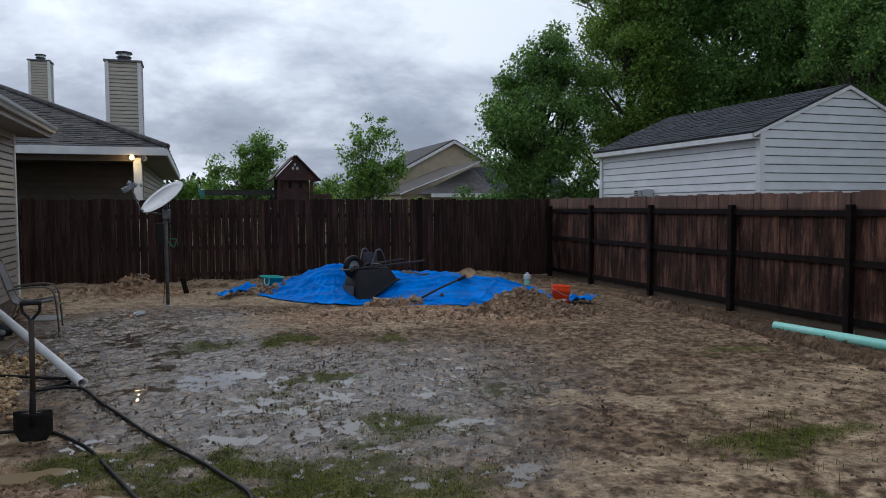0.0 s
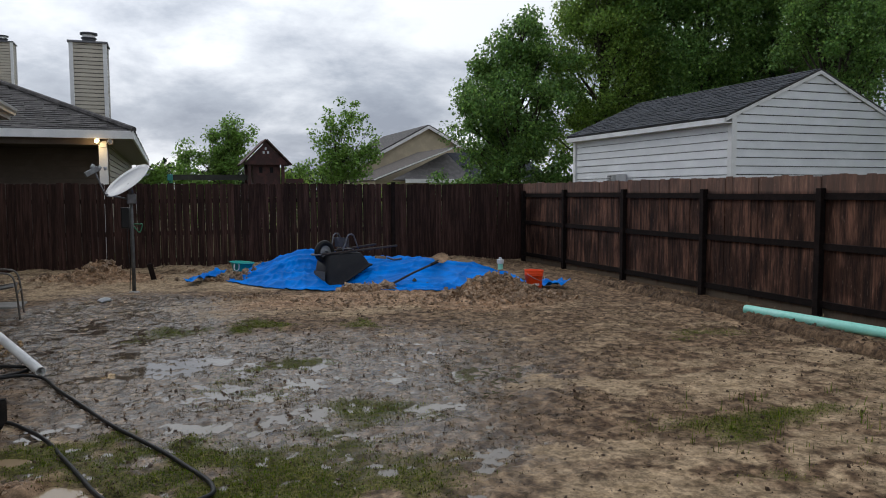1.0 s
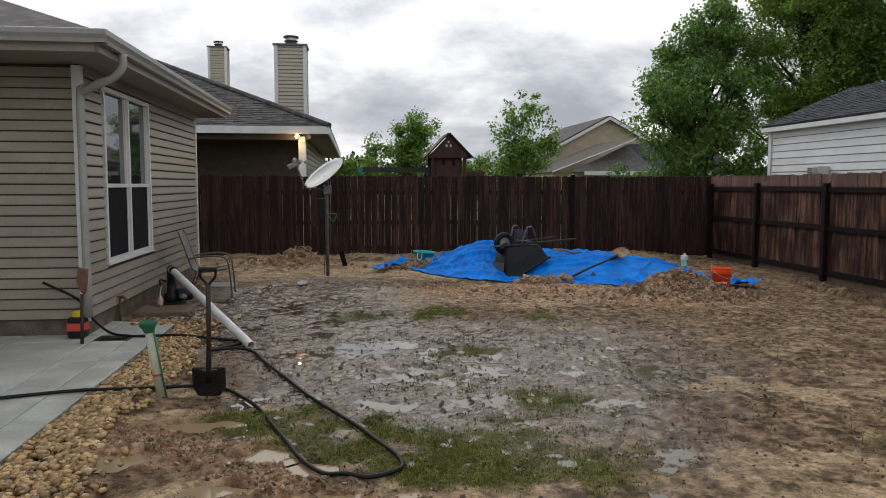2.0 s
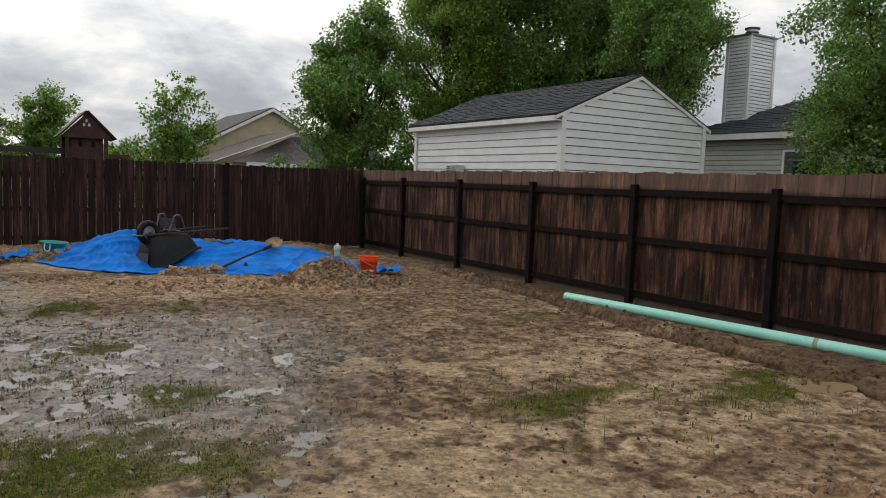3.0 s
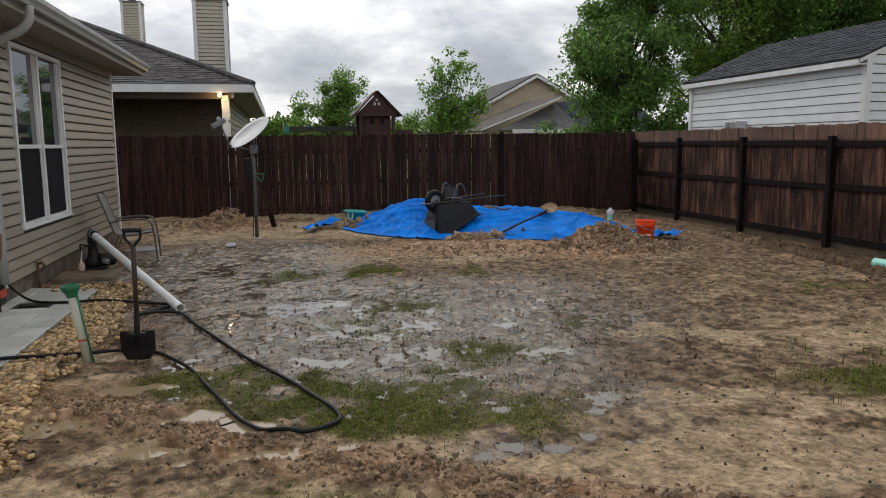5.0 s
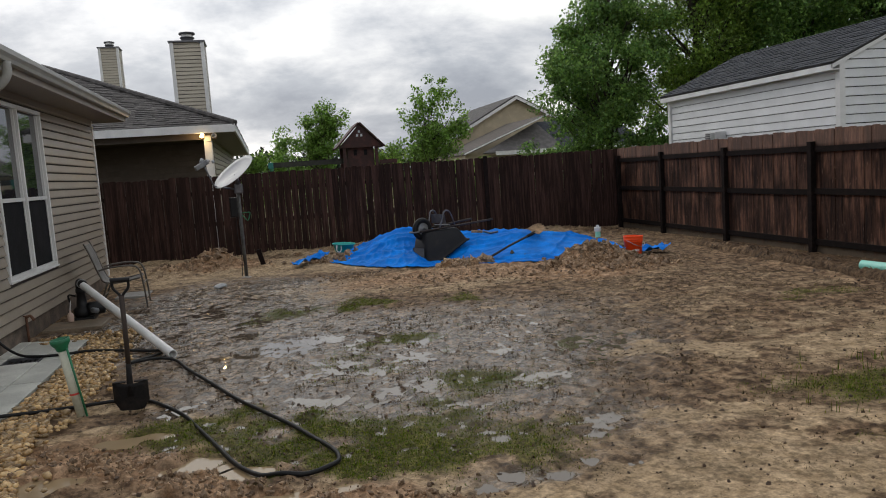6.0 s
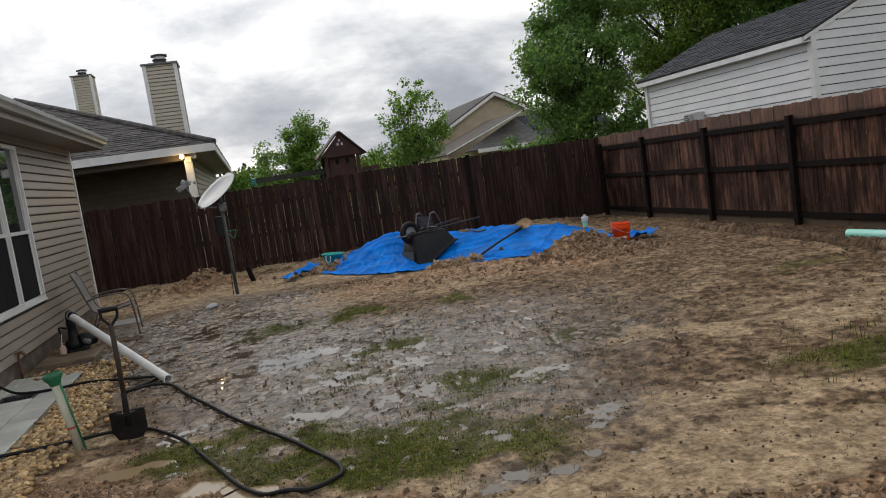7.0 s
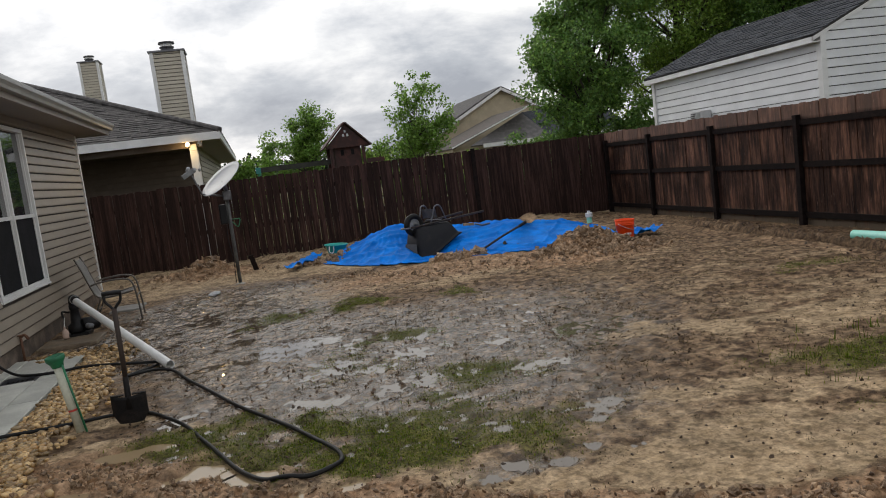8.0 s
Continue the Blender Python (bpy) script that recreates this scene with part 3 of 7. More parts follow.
def height(x, y):
    x, y = np.asarray(x, float), np.asarray(y, float)
    wet, clay, tan, grass, line, soil = masks(x, y)
    inside = (1 - step(8.2, 8.8, x)) * (1 - step(16.6, 17.2, y)) * (1 - step(3.2, 4, -x))
    lump = fbm(x, y, 2.6, 3, 21)
    foot = fbm(x, y * 0.85, 7.5, 2, 31)
    fine = fbm(x, y, 17.0, 2, 35)
    rel = 1 - 0.72 * np.clip(tan * 1.3 - wet, 0, 1)
    pool = pools(x, y)
    fine2 = fbm(x, y, 9.0, 4, 37)
    h = rel * (0.020 * (lump - 0.5) + 0.012 * (foot - 0.5) + 0.040 * (fine - 0.5) + 0.020 * (fine2 - 0.5)) + 0.0105 - 0.0045 * wet
    h = h - pool * (0.013 + 0.050 * (fine2 - 0.5)) + 0.004 * pool * (1 - pool) * 4
    h = np.where((wet < 0.08) & (pool < 0.05), np.maximum(h, 0.004 + 0.016 * (foot - 0.3)), h)
    chop = fbm(x, y, 12.0, 3, 41)
    h = h + line * (0.016 + 0.085 * (chop - 0.45)) + 0.05 * step(13.0, 14.0, y) * (chop - 0.45) + np.clip(clay - line, 0, 1) * 0.06 * (chop - 0.4)
    # heaps
    h = h + 0.27 * np.exp(-(((x - 4.72) / 0.50) ** 2 + ((y - 10.65) / 0.45) ** 2)) * (0.75 + 0.55 * chop)
    h = h + 0.08 * np.exp(-(((x - 5.2) / 0.4) ** 2 + ((y - 10.35) / 0.4) ** 2)) * (0.6 + 0.8 * chop)
    h = h + 0.035 * np.exp(-(((x - 3.0) / 1.5) ** 2 + ((y - 11.4) / 0.45) ** 2)) * (0.4 + chop)
    h = h + 0.17 * np.exp(-(((x + 1.12) / 0.36) ** 2 + ((y - 14.95) / 0.36) ** 2)) * (0.5 + chop)
    h = h + 0.09 * np.exp(-(((x + 1.6) / 0.8) ** 2 + ((y - 14.8) / 0.4) ** 2)) * (0.5 + chop)
    h = h + step(13.3, 15.8, y) * inside * (0.10 + 0.10 * (fbm(x, y, 1.6, 3, 51) - 0.4)) * (1 - step(6.2, 7.6, x))
    # ditch by the long fence
    u = x - ditch_x(y)
    tr = step(-0.035, 0.02, u) * (1 - step(0.10, 0.24, u)) * (1 - step(10.5, 13.0, y))
    h = h - 0.34 * tr * (0.6 + 0.8 * chop) + 0.05 * np.exp(-(((u - 0.36) / 0.14) ** 2)) * (1 - step(10, 13, y)) * (chop + .3)
    h = h + 0.022 * np.exp(-(((u + 0.13) / 0.07) ** 2)) * (1 - step(10, 13, y)) * chop + soil * 0.05 * (chop - 0.45)
    h = h - 0.05 * step(7.5, 8.0, x) * (1 - step(8.2, 9, x))
    for cx, cy, rx, ry in MUD_POOLS:
        dd = np.sqrt(((x - cx) / rx) ** 2 + ((y - cy) / ry) ** 2) * (0.30 + 1.3 * fbm(x, y, 6.0, 3, 15))
        q = np.exp(-dd ** 3)
        h = h * (1 - q * 0.8) - 0.022 * q + 0.022 * np.exp(-((dd - 1.3) / 0.28) ** 2)
    # bed for the patio and the stones
    bed = (1 - step(-2.0, -1.85, x)) * step(-3.2, -3.0, x) * (1 - step(9.0, 9.3, y))
    h = h * (1 - bed) - 0.012 * bed
    h = h * inside + (1 - inside) * (0.02 + 0.06 * (fbm(x, y, 0.3, 3, 71) - 0.5))
    return h


def grade(lo, hi, fine_lo, fine_hi, d, grow=1.25):
    c = list(np.arange(fine_lo, fine_hi + 1e-6, d))
    a, s = fine_hi, d
    while a < hi:
        s *= grow
        a += s
        c.append(min(a, hi))
    a, s = fine_lo, d
    while a > lo:
        s *= grow
        a -= s
        c.insert(0, max(a, lo))
    return np.array(c)


def ground_mat():
    m = bpy.data.materials.new("yard_mud")
    m.use_nodes = True
    N, L = m.node_tree.nodes, m.node_tree.links
    b = N["Principled BSDF"]
    g = N.new("ShaderNodeTexCoord")

    def noise(scale, detail=5, rough=0.55):
        n = N.new("ShaderNodeTexNoise")
        n.inputs["Scale"].default_value, n.inputs["Detail"].default_value, n.inputs["Roughness"].default_value = scale, detail, rough
        L.new(g.outputs["Object"], n.inputs["Vector"])
        return n.outputs["Fac"]

    def ramp2(fac, c0, c1, p0=0.35, p1=0.65):
        r = N.new("ShaderNodeValToRGB")
        r.color_ramp.elements[0].position, r.color_ramp.elements[1].position = p0, p1
        r.color_ramp.elements[0].color, r.color_ramp.elements[1].color = (*c0, 1), (*c1, 1)
        L.new(fac, r.inputs[0])
        return r.outputs[0]

    def attr(name):
        a = N.new("ShaderNodeAttribute")
        a.attribute_name = name
        return a.outputs["Fac"]

    def mixc(f, a, c):
        x = N.new("ShaderNodeMix")
        x.data_type = "RGBA"
        L.new(f, x.inputs[0])
        L.new(a, x.inputs[6])
        L.new(c, x.inputs[7])
        return x.outputs[2]

    def maskmix(f, n, w=0.5):
        """The mask f with its edge broken up by the noise n."""
        s = N.new("ShaderNodeMath")
        s.operation = "SUBTRACT"
        L.new(n, s.inputs[0])
        s.inputs[1].default_value = 0.5
        a = N.new("ShaderNodeMath")
        a.operation = "MULTIPLY_ADD"
        L.new(s.outputs[0], a.inputs[0])
        a.inputs[1].default_value = w * 2
        L.new(f, a.inputs[2])
        r = N.new("ShaderNodeMapRange")
        r.interpolation_type = "SMOOTHSTEP"
        r.inputs["From Min"].default_value, r.inputs["From Max"].default_value = 0.08, 0.85
        L.new(a.outputs[0], r.inputs["Value"])
        return r.outputs[0]

    fine, midn, big, speck, tuft = noise(55, 5, 0.65), noise(9), noise(2.2), noise(140, 2), noise(23, 5, 0.65)
    mud = ramp2(midn, (0.076, 0.046, 0.026), (0.285, 0.190, 0.112), 0.38, 0.62)
    tanc = ramp2(midn, (0.29, 0.205, 0.118), (0.45, 0.33, 0.205))
    clayc = ramp2(midn, (0.20, 0.110, 0.055), (0.43, 0.285, 0.175))
    grs = ramp2(fine, (0.050, 0.052, 0.012), (0.150, 0.135, 0.036))
    c = mixc(maskmix(attr("tan"), midn, 0.45), mud, tanc)
    c = mixc(maskmix(attr("clay"), big, 0.3), c, clayc)
    # dark dug earth, lowered further to hold the ditch shadow
    dug = ramp2(midn, (0.026, 0.015, 0.009), (0.080, 0.048, 0.027))
    c = mixc(maskmix(attr("soil"), midn, 0.35), c, dug)
    c = mixc(maskmix(attr("grass"), fine, 0.35), c, grs)
    v = N.new("ShaderNodeMapRange")
    v.inputs["From Min"].default_value, v.inputs["From Max"].default_value = 0.3, 0.7
    v.inputs["To Min"].default_value, v.inputs["To Max"].default_value = 0.66, 1.28
    L.new(fine, v.inputs["Value"])
    tv = N.new("ShaderNodeMapRange")
    tv.inputs["From Min"].default_value, tv.inputs["From Max"].default_value = 0.40, 0.56
    tv.inputs["To Min"].default_value, tv.inputs["To Max"].default_value = 0.62, 1.12
    L.new(tuft, tv.inputs["Value"])
    vm = N.new("ShaderNodeMath")
    vm.operation = "MULTIPLY"
    L.new(v.outputs[0], vm.inputs[0])
    L.new(tv.outputs[0], vm.inputs[1])
    pn = N.new("ShaderNodeMapRange")
    pn.inputs["From Min"].default_value, pn.inputs["From Max"].default_value = 0.38, 0.60
    pn.inputs["To Min"].default_value, pn.inputs["To Max"].default_value = 0.76, 1.20
    L.new(noise(3.3, 7, 0.62), pn.inputs["Value"])
    vp = N.new("ShaderNodeMath")
    vp.operation = "MULTIPLY"
    L.new(vm.outputs[0], vp.inputs[0])
    L.new(pn.outputs[0], vp.inputs[1])
    s = N.new("ShaderNodeVectorMath")
    s.operation = "SCALE"
    soak = N.new("ShaderNodeMapRange")
    soak.inputs["To Min"].default_value, soak.inputs["To Max"].default_value = 1.0, 0.66
    L.new(attr("wet"), soak.inputs["Value"])
    vs = N.new("ShaderNodeMath")
    vs.operation = "MULTIPLY"
    L.new(vp.outputs[0], vs.inputs[0])
    L.new(soak.outputs[0], vs.inputs[1])
    L.new(c, s.inputs[0])
    L.new(vs.outputs[0], s.inputs["Scale"])
    L.new(s.outputs[0], b.inputs["Base Color"])
    r = N.new("ShaderNodeMapRange")
    r.inputs["To Min"].default_value, r.inputs["To Max"].default_value = 0.72, 0.13
    sp = N.new("ShaderNodeMapRange")
    sp.inputs["To Min"].default_value, sp.inputs["To Max"].default_value = 0.10, 0.55
    L.new(attr("wet"), sp.inputs["Value"])
    L.new(sp.outputs[0], b.inputs["Specular IOR Level"])
    film = maskmix(attr("wet"), noise(6.5, 7, 0.68), 0.75)
    L.new(film, r.inputs["Value"])
    L.new(r.outputs[0], b.inputs["Roughness"])
    hsum = N.new("ShaderNodeMath")
    hsum.operation = "MULTIPLY_ADD"
    L.new(speck, hsum.inputs[0])
    hsum.inputs[1].default_value = 0.35
    L.new(fine, hsum.inputs[2])
    bp = N.new("ShaderNodeBump")
    bp.inputs["Strength"].default_value, bp.inputs["Distance"].default_value = 0.5, 0.014
    L.new(hsum.outputs[0], bp.inputs["Height"])
    bs = N.new("ShaderNodeMapRange")
    bs.inputs["To Min"].default_value, bs.inputs["To Max"].default_value = 0.55, 0.34
    L.new(film, bs.inputs["Value"])
    L.new(bs.outputs[0], bp.inputs["Strength"])
    churn = N.new("ShaderNodeBump")
    churn.inputs["Distance"].default_value = 0.05
    cs_ = N.new("ShaderNodeMath")
    cs_.operation = "MULTIPLY"
    cs_.inputs[1].default_value = 0.42
    L.new(attr("wet"), cs_.inputs[0])
    L.new(cs_.outputs[0], churn.inputs["Strength"])
    L.new(noise(13, 4, 0.6), churn.inputs["Height"])
    L.new(bp.outputs[0], churn.inputs["Normal"])
    L.new(churn.outputs[0], b.inputs["Normal"])
    return m


gx = grade(-320, 320, -3.2, 8.6, 0.030)
gy = grade(-60, 420, 2.0, 17.0, 0.033)
GX, GY = np.meshgrid(gx, gy)
GZ = height(GX, GY)
nx, ny = len(gx), len(gy)
gme = bpy.data.meshes.new("ground")
idx = np.arange(nx * ny).reshape(ny, nx)
quads = np.stack([idx[:-1, :-1], idx[:-1, 1:], idx[1:, 1:], idx[1:, :-1]], -1).reshape(-1, 4)
gme.from_pydata(np.stack([GX, GY, GZ], -1).reshape(-1, 3).tolist(), [], quads.tolist())
gme.polygons.foreach_set("use_smooth", np.ones(len(quads), bool))
gm = dict(zip(("wet", "clay", "tan", "grass", "line", "soil"), masks(GX, GY)))
gm["wet"] = np.maximum(gm["wet"], pools(GX, GY)) * (1 - 0.85 * gm["grass"]) * (1 - 0.6 * gm["tan"])
for key, val in gm.items():
    gme.attributes.new(key, "FLOAT", "POINT").data.foreach_set("value", val.reshape(-1).astype(np.float32))
gme.materials.append(ground_mat())
ground = tagged(new("ground", gme), "wet churned muddy yard with sparse grass and clay", "ground", kind="structure")


def H(x, y):
    return float(height(np.array([x]), np.array([y]))[0])


# standing water
whole("puddle_water", ([(-2.9, 3.2, -0.003), (4.6, 3.2, -0.003), (4.6, 13.4, -0.003), (-2.9, 13.4, -0.003)], [(0, 1, 2, 3)]), M["water"],
      (0, 7, -0.003), "thin rain water standing between muddy tufts", "puddle", kind="structure")
for cx, cy, rx, ry in MUD_POOLS:
    V = [(cx, cy, 0.003)]
    for k in range(28):
        a = 2 * math.pi * k / 28
        V.append((cx + 1.2 * rx * math.cos(a), cy + 1.2 * ry * math.sin(a), 0.003))
    whole("muddy_puddle", (V, [(0, k + 1, (k + 1) % 28 + 1) for k in range(28)]), M["mudwater"], (cx, cy, 0.0),
          "pale opaque muddy puddle in clay", "puddle", "muddy puddles", "structure")


# ---- fences ----
rng = random.Random(7)


def dog_ear_board(w, h, t, c=0.022):
    """A fence picket with clipped top corners."""
    pr = [(-w / 2, 0), (w / 2, 0), (w / 2, h - c), (w / 2 - c, h), (-w / 2 + c, h), (-w / 2, h - c)]
    V = [(x, -t / 2, z) for x, z in pr] + [(x, t / 2, z) for x, z in pr]
    n = len(pr)
    return V, [tuple(range(n)), tuple(range(2 * n - 1, n - 1, -1))] + [(i, i + n, (i + 1) % n + n, (i + 1) % n) for i in range(n)]


fence_back = thing("fence_back", (0, 16.42, 0), "tall dark-stained wooden board fence with narrow gaps", "fence", kind="structure")
board_meshes = [mesh("board", *dog_ear_board(0.140 - 0.001 * k, 1.812 + 0.006 * k, 0.017), M["board"]) for k in range(4)]
x = -9.0
while x < 8.0:
    gap = 0.0015 + 0.002 * rng.random()
    if -1.7 < x < 4.85:
        gap = rng.choice((0.003, 0.006, 0.008, 0.010))
    elif -3.5 < x <= -1.7 and rng.random() < 0.25:
        gap = 0.008
    o = new("board", rng.choice(board_meshes))
    o.parent = fence_back
    zb = 0.0
    o.matrix_basis = pose(x + 0.07, rng.uniform(-0.003, 0.003), zb + rng.uniform(-0.008, 0.012), rng.uniform(-0.25, 0.25), rng.uniform(-0.3, 0.3), 0)
    x += 0.1395 + gap
for z0, z1 in ((0.20, 0.29), (0.76, 0.85), (1.42, 1.51)):
    part("rail", box(-9, 8.1, 16.435, 16.475, z0, z1), M["rail"], fence_back)
for px in (-8.3, -5.9, -3.5, -0.7, 2.0, 4.82, 7.4):
    part("post", box(px - 0.045, px + 0.045, 16.478, 16.568, -0.1, 1.72), M["rail"], fence_back)
part("post", box(4.78, 4.87, 16.37, 16.405, 0, 1.86), M["rail"], fence_back)

fence_side = thing("fence_side", (8.12, 6, -0.1), "brown-stained wooden privacy fence, posts and rails facing the yard", "fence", kind="structure")
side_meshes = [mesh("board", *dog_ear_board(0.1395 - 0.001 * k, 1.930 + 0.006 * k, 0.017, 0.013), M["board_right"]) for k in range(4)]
y = -5.0
while y < 16.38:
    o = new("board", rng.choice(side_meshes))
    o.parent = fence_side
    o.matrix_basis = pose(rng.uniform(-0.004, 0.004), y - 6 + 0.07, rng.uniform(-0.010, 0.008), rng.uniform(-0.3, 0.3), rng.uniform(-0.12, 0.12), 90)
    y += 0.1375 + 0.002 * rng.random()
POSTS = [16.30, 14.33, 12.08, 9.84, 7.55, 5.33, 3.0, 0.7, -1.6, -4.0]
for a, b in zip(POSTS[:-1], POSTS[1:]):
    for z in (1.555, 0.90, 0.13):
        dz = rng.uniform(-0.015, 0.015)
        part("rail", box(8.068, 8.108, b + 0.047, a - 0.047, z + dz - 0.045, z + dz + 0.045, 0.004), M["rail"], fence_side)
for py in POSTS:
    part("post", box(8.018, 8.108, py - 0.045, py + 0.045, -0.15, 1.665 + rng.uniform(-0.01, 0.01), 0.006), M["rail"], fence_side)


# ---- walls clad with lap siding, and shingled roofs ----
def lap_board(a, b, z0, z1, n, out=0.030, gap=0.015):
    """One siding course from a to b (plan points) with outward normal n."""
    A, B, n = Vector((*a, 0)), Vector((*b, 0)), Vector((*n, 0))
    V = []
    for p in (A, B):
        # gap leaves the dark core bare, drawing the shadow line below the board
        for d, z in ((-0.002, z0 + gap), (out, z0 + gap), (out, z0 + gap + 0.017), (0.012, z1), (-0.002, z1)):
            V.append(p + n * d + Vector((0, 0, z)))
    F = [(0, 5, 6, 1), (1, 6, 7, 2), (2, 7, 8, 3), (3, 8, 9, 4), (0, 1, 2, 3, 4), (9, 8, 7, 6, 5), (4, 9, 5, 0)]
    return V, F


def clad(parent, a, b, n, z0, z1, step_z, material, holes=(), span=None, gap=0.015):
    """Siding courses as separate boards. holes: (s0, s1, za, zb). span(z): the stretch of s that the wall has at that height."""
    A, B = Vector(a), Vector(b)
    length = (B - A).length
    d = (B - A) / length
    z = z0
    while z < z1 - 0.02:
        zt = min(z + step_z, z1)
        runs = [span((z + zt) / 2) if span else (0, length)]
        for s0, s1, za, zb in holes:
            if za < (z + zt) / 2 < zb:
                runs = [r for p in runs for r in ((p[0], min(p[1], s0)), (max(p[0], s1), p[1])) if r[1] - r[0] > 0.02]
        for r0, r1 in runs:
            if r1 - r0 > 0.05:
                part("siding_board", lap_board(A + d * r0, A + d * r1, z, zt, n, gap=gap), material, parent)
        z = zt


def shingles(parent, o, u, v, length, rise, material, inside=None, wu=0.30, hv=0.145, seed=1):
    """Overlapping shingle tabs on the slope o + s*u + t*v."""
    r = random.Random(seed)
    o, u, v = Vector(o), Vector(u).normalized(), Vector(v).normalized()
    n = u.cross(v).normalized()
    if n.z < 0:
        n = -n
    V, F = [], []
    t, row = 0.0, 0
    while t < rise:
        s = -0.15 * (row % 2)
        while s < length:
            w = wu * r.choice((0.6, 1.0, 1.0, 1.4))
            s0, s1, t1 = max(0, s), min(length, s + w - 0.008), min(rise, t + hv + 0.03)
            if s1 - s0 > 0.03 and (inside is None or inside((s0 + s1) / 2, t + hv / 2)):
                k = len(V)
                lift = 0.012 + 0.010 * (r.random() < 0.5) + r.random() * 0.004
                low = t - r.choice((0, 0, 0.015))
                for ss, tt, hh in ((s0, low, 0), (s1, low, 0), (s0, low, lift), (s1, low, lift), (s0, t1, 0.004), (s1, t1, 0.004)):
                    V.append(o + u * ss + v * tt + n * hh)
                F += [(k, k + 1, k + 3, k + 2), (k + 2, k + 3, k + 5, k + 4), (k, k + 2, k + 4), (k + 1, k + 5, k + 3)]
            s += w
        t += hv
        row += 1
    ob = part("shingles", (V, F), material, parent)
    ob["kind"] = "stuff"
    return ob


# our own house
house = thing("house", (-4.5, 11, 0), "beige lap-sided house with a double window and white gutter", "house")
WX = -2.9
# core coloured dark so the siding gaps read as shadow
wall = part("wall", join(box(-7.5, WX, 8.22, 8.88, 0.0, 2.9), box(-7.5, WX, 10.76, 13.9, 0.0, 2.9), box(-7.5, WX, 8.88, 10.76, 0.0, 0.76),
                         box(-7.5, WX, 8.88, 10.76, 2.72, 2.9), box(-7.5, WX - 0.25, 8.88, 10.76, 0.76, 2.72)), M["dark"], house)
part("foundation", box(-7.5, WX + 0.006, 8.21, 13.91, -0.2, 0.20), mat("mud_splashed_concrete", (0.085, 0.065, 0.05), 0.8, 0.3, 5, 60, 0.3, col2=(0.17, 0.13, 0.10)), house, "grey concrete footing splashed with mud")
clad(wall, (WX, 8.22), (WX, 13.86), (1, 0), 0.20, 2.84, 0.116, M["siding"], holes=[(0.62, 2.58, 0.72, 2.76)], gap=0.018)
clad(wall, (WX - 2.5, 8.22), (WX, 8.22), (0, -1), 0.20, 2.84, 0.110, M["siding"])
for y0, y1 in ((13.85, 13.93), (8.17, 8.235)):
    part("corner_trim", box(WX - 0.06, WX + 0.036, y0, y1, 0.19, 2.86), M["trim"], house)
part("frieze", box(WX - 0.01, WX + 0.034, 8.24, 13.85, 2.80, 2.88), M["soffit"], house)
part("soffit", box(-7.4, -2.42, 7.35, 14.40, 2.875, 2.90), M["soffit"], house, "beige vinyl soffit")
part("fascia", join(box(-2.44, -2.415, 7.33, 14.44, 2.86, 3.04), box(-7.4, -2.44, 7.31, 7.335, 2.86, 3.04), box(-7.4, -2.44, 14.40, 14.44, 2.86, 3.06)), M["soffit"], house)


def gutter_run(a, b, n):
    """A K-style gutter from a to b, n pointing outwards."""
    A, B, n = Vector(a), Vector(b), Vector(n)
    prof = [(0, 0.0), (0.065, 0.0), (0.075, 0.035), (0.10, 0.07), (0.105, 0.115), (0.098, 0.118), (0.095, 0.07), (0.066, 0.03), (0.06, 0.006), (0.0, 0.006)]
    V = [p + n * d + Vector((0, 0, z)) for p in (A, B) for d, z in prof]
    k = len(prof)
    return V, [(i, (i + 1) % k, (i + 1) % k + k, i + k) for i in range(k)] + [tuple(range(k))[::-1], tuple(range(k, 2 * k))]


part("gutter", gutter_run((-2.413, 7.23, 2.935), (-2.413, 14.46, 2.935), (1, 0, 0)), M["gutter"], house, "pale painted metal gutter")
part("gutter", gutter_run((-7.4, 7.308, 2.935), (-2.31, 7.308, 2.935), (0, -1, 0)), M["gutter"], house)
part("downspout", tube(smooth_path([(-2.35, 7.85, 2.93), (-2.36, 7.85, 2.80), (-2.45, 7.86, 2.70), (-2.62, 7.92, 2.64), (-2.78, 8.02, 2.57), (-2.84, 8.06, 2.42), (-2.845, 8.07, 0.25)], 6), 0.042, 12),
     M["gutter"], house, "white downspout with a curved elbow", smooth=True)
k_house = 0.40
part("roof", join(poly_slab([(-2.40, 7.32, 3.05), (-2.40, 14.44, 3.05), (-5.6, 11.3, 3.05 + 3.2 * k_house), (-5.6, 10.5, 3.05 + 3.2 * k_house)], 0.06),
                  poly_slab([(-2.40, 14.44, 3.05), (-8.8, 14.44, 3.05), (-5.6, 11.3, 3.05 + 3.2 * k_house)], 0.06),
                  poly_slab([(-8.8, 7.32, 3.05), (-2.40, 7.32, 3.05), (-5.6, 10.5, 3.05 + 3.2 * k_house)], 0.06),
                  poly_slab([(-8.8, 14.44, 3.05), (-8.8, 7.32, 3.05), (-5.6, 10.5, 3.05 + 3.2 * k_house), (-5.6, 11.3, 3.05 + 3.2 * k_house)], 0.06)), M["shingle"], house)
part("wall", box(-7.5, -5.4, -4.0, 8.2, 0.0, 2.9), M["siding"], house)
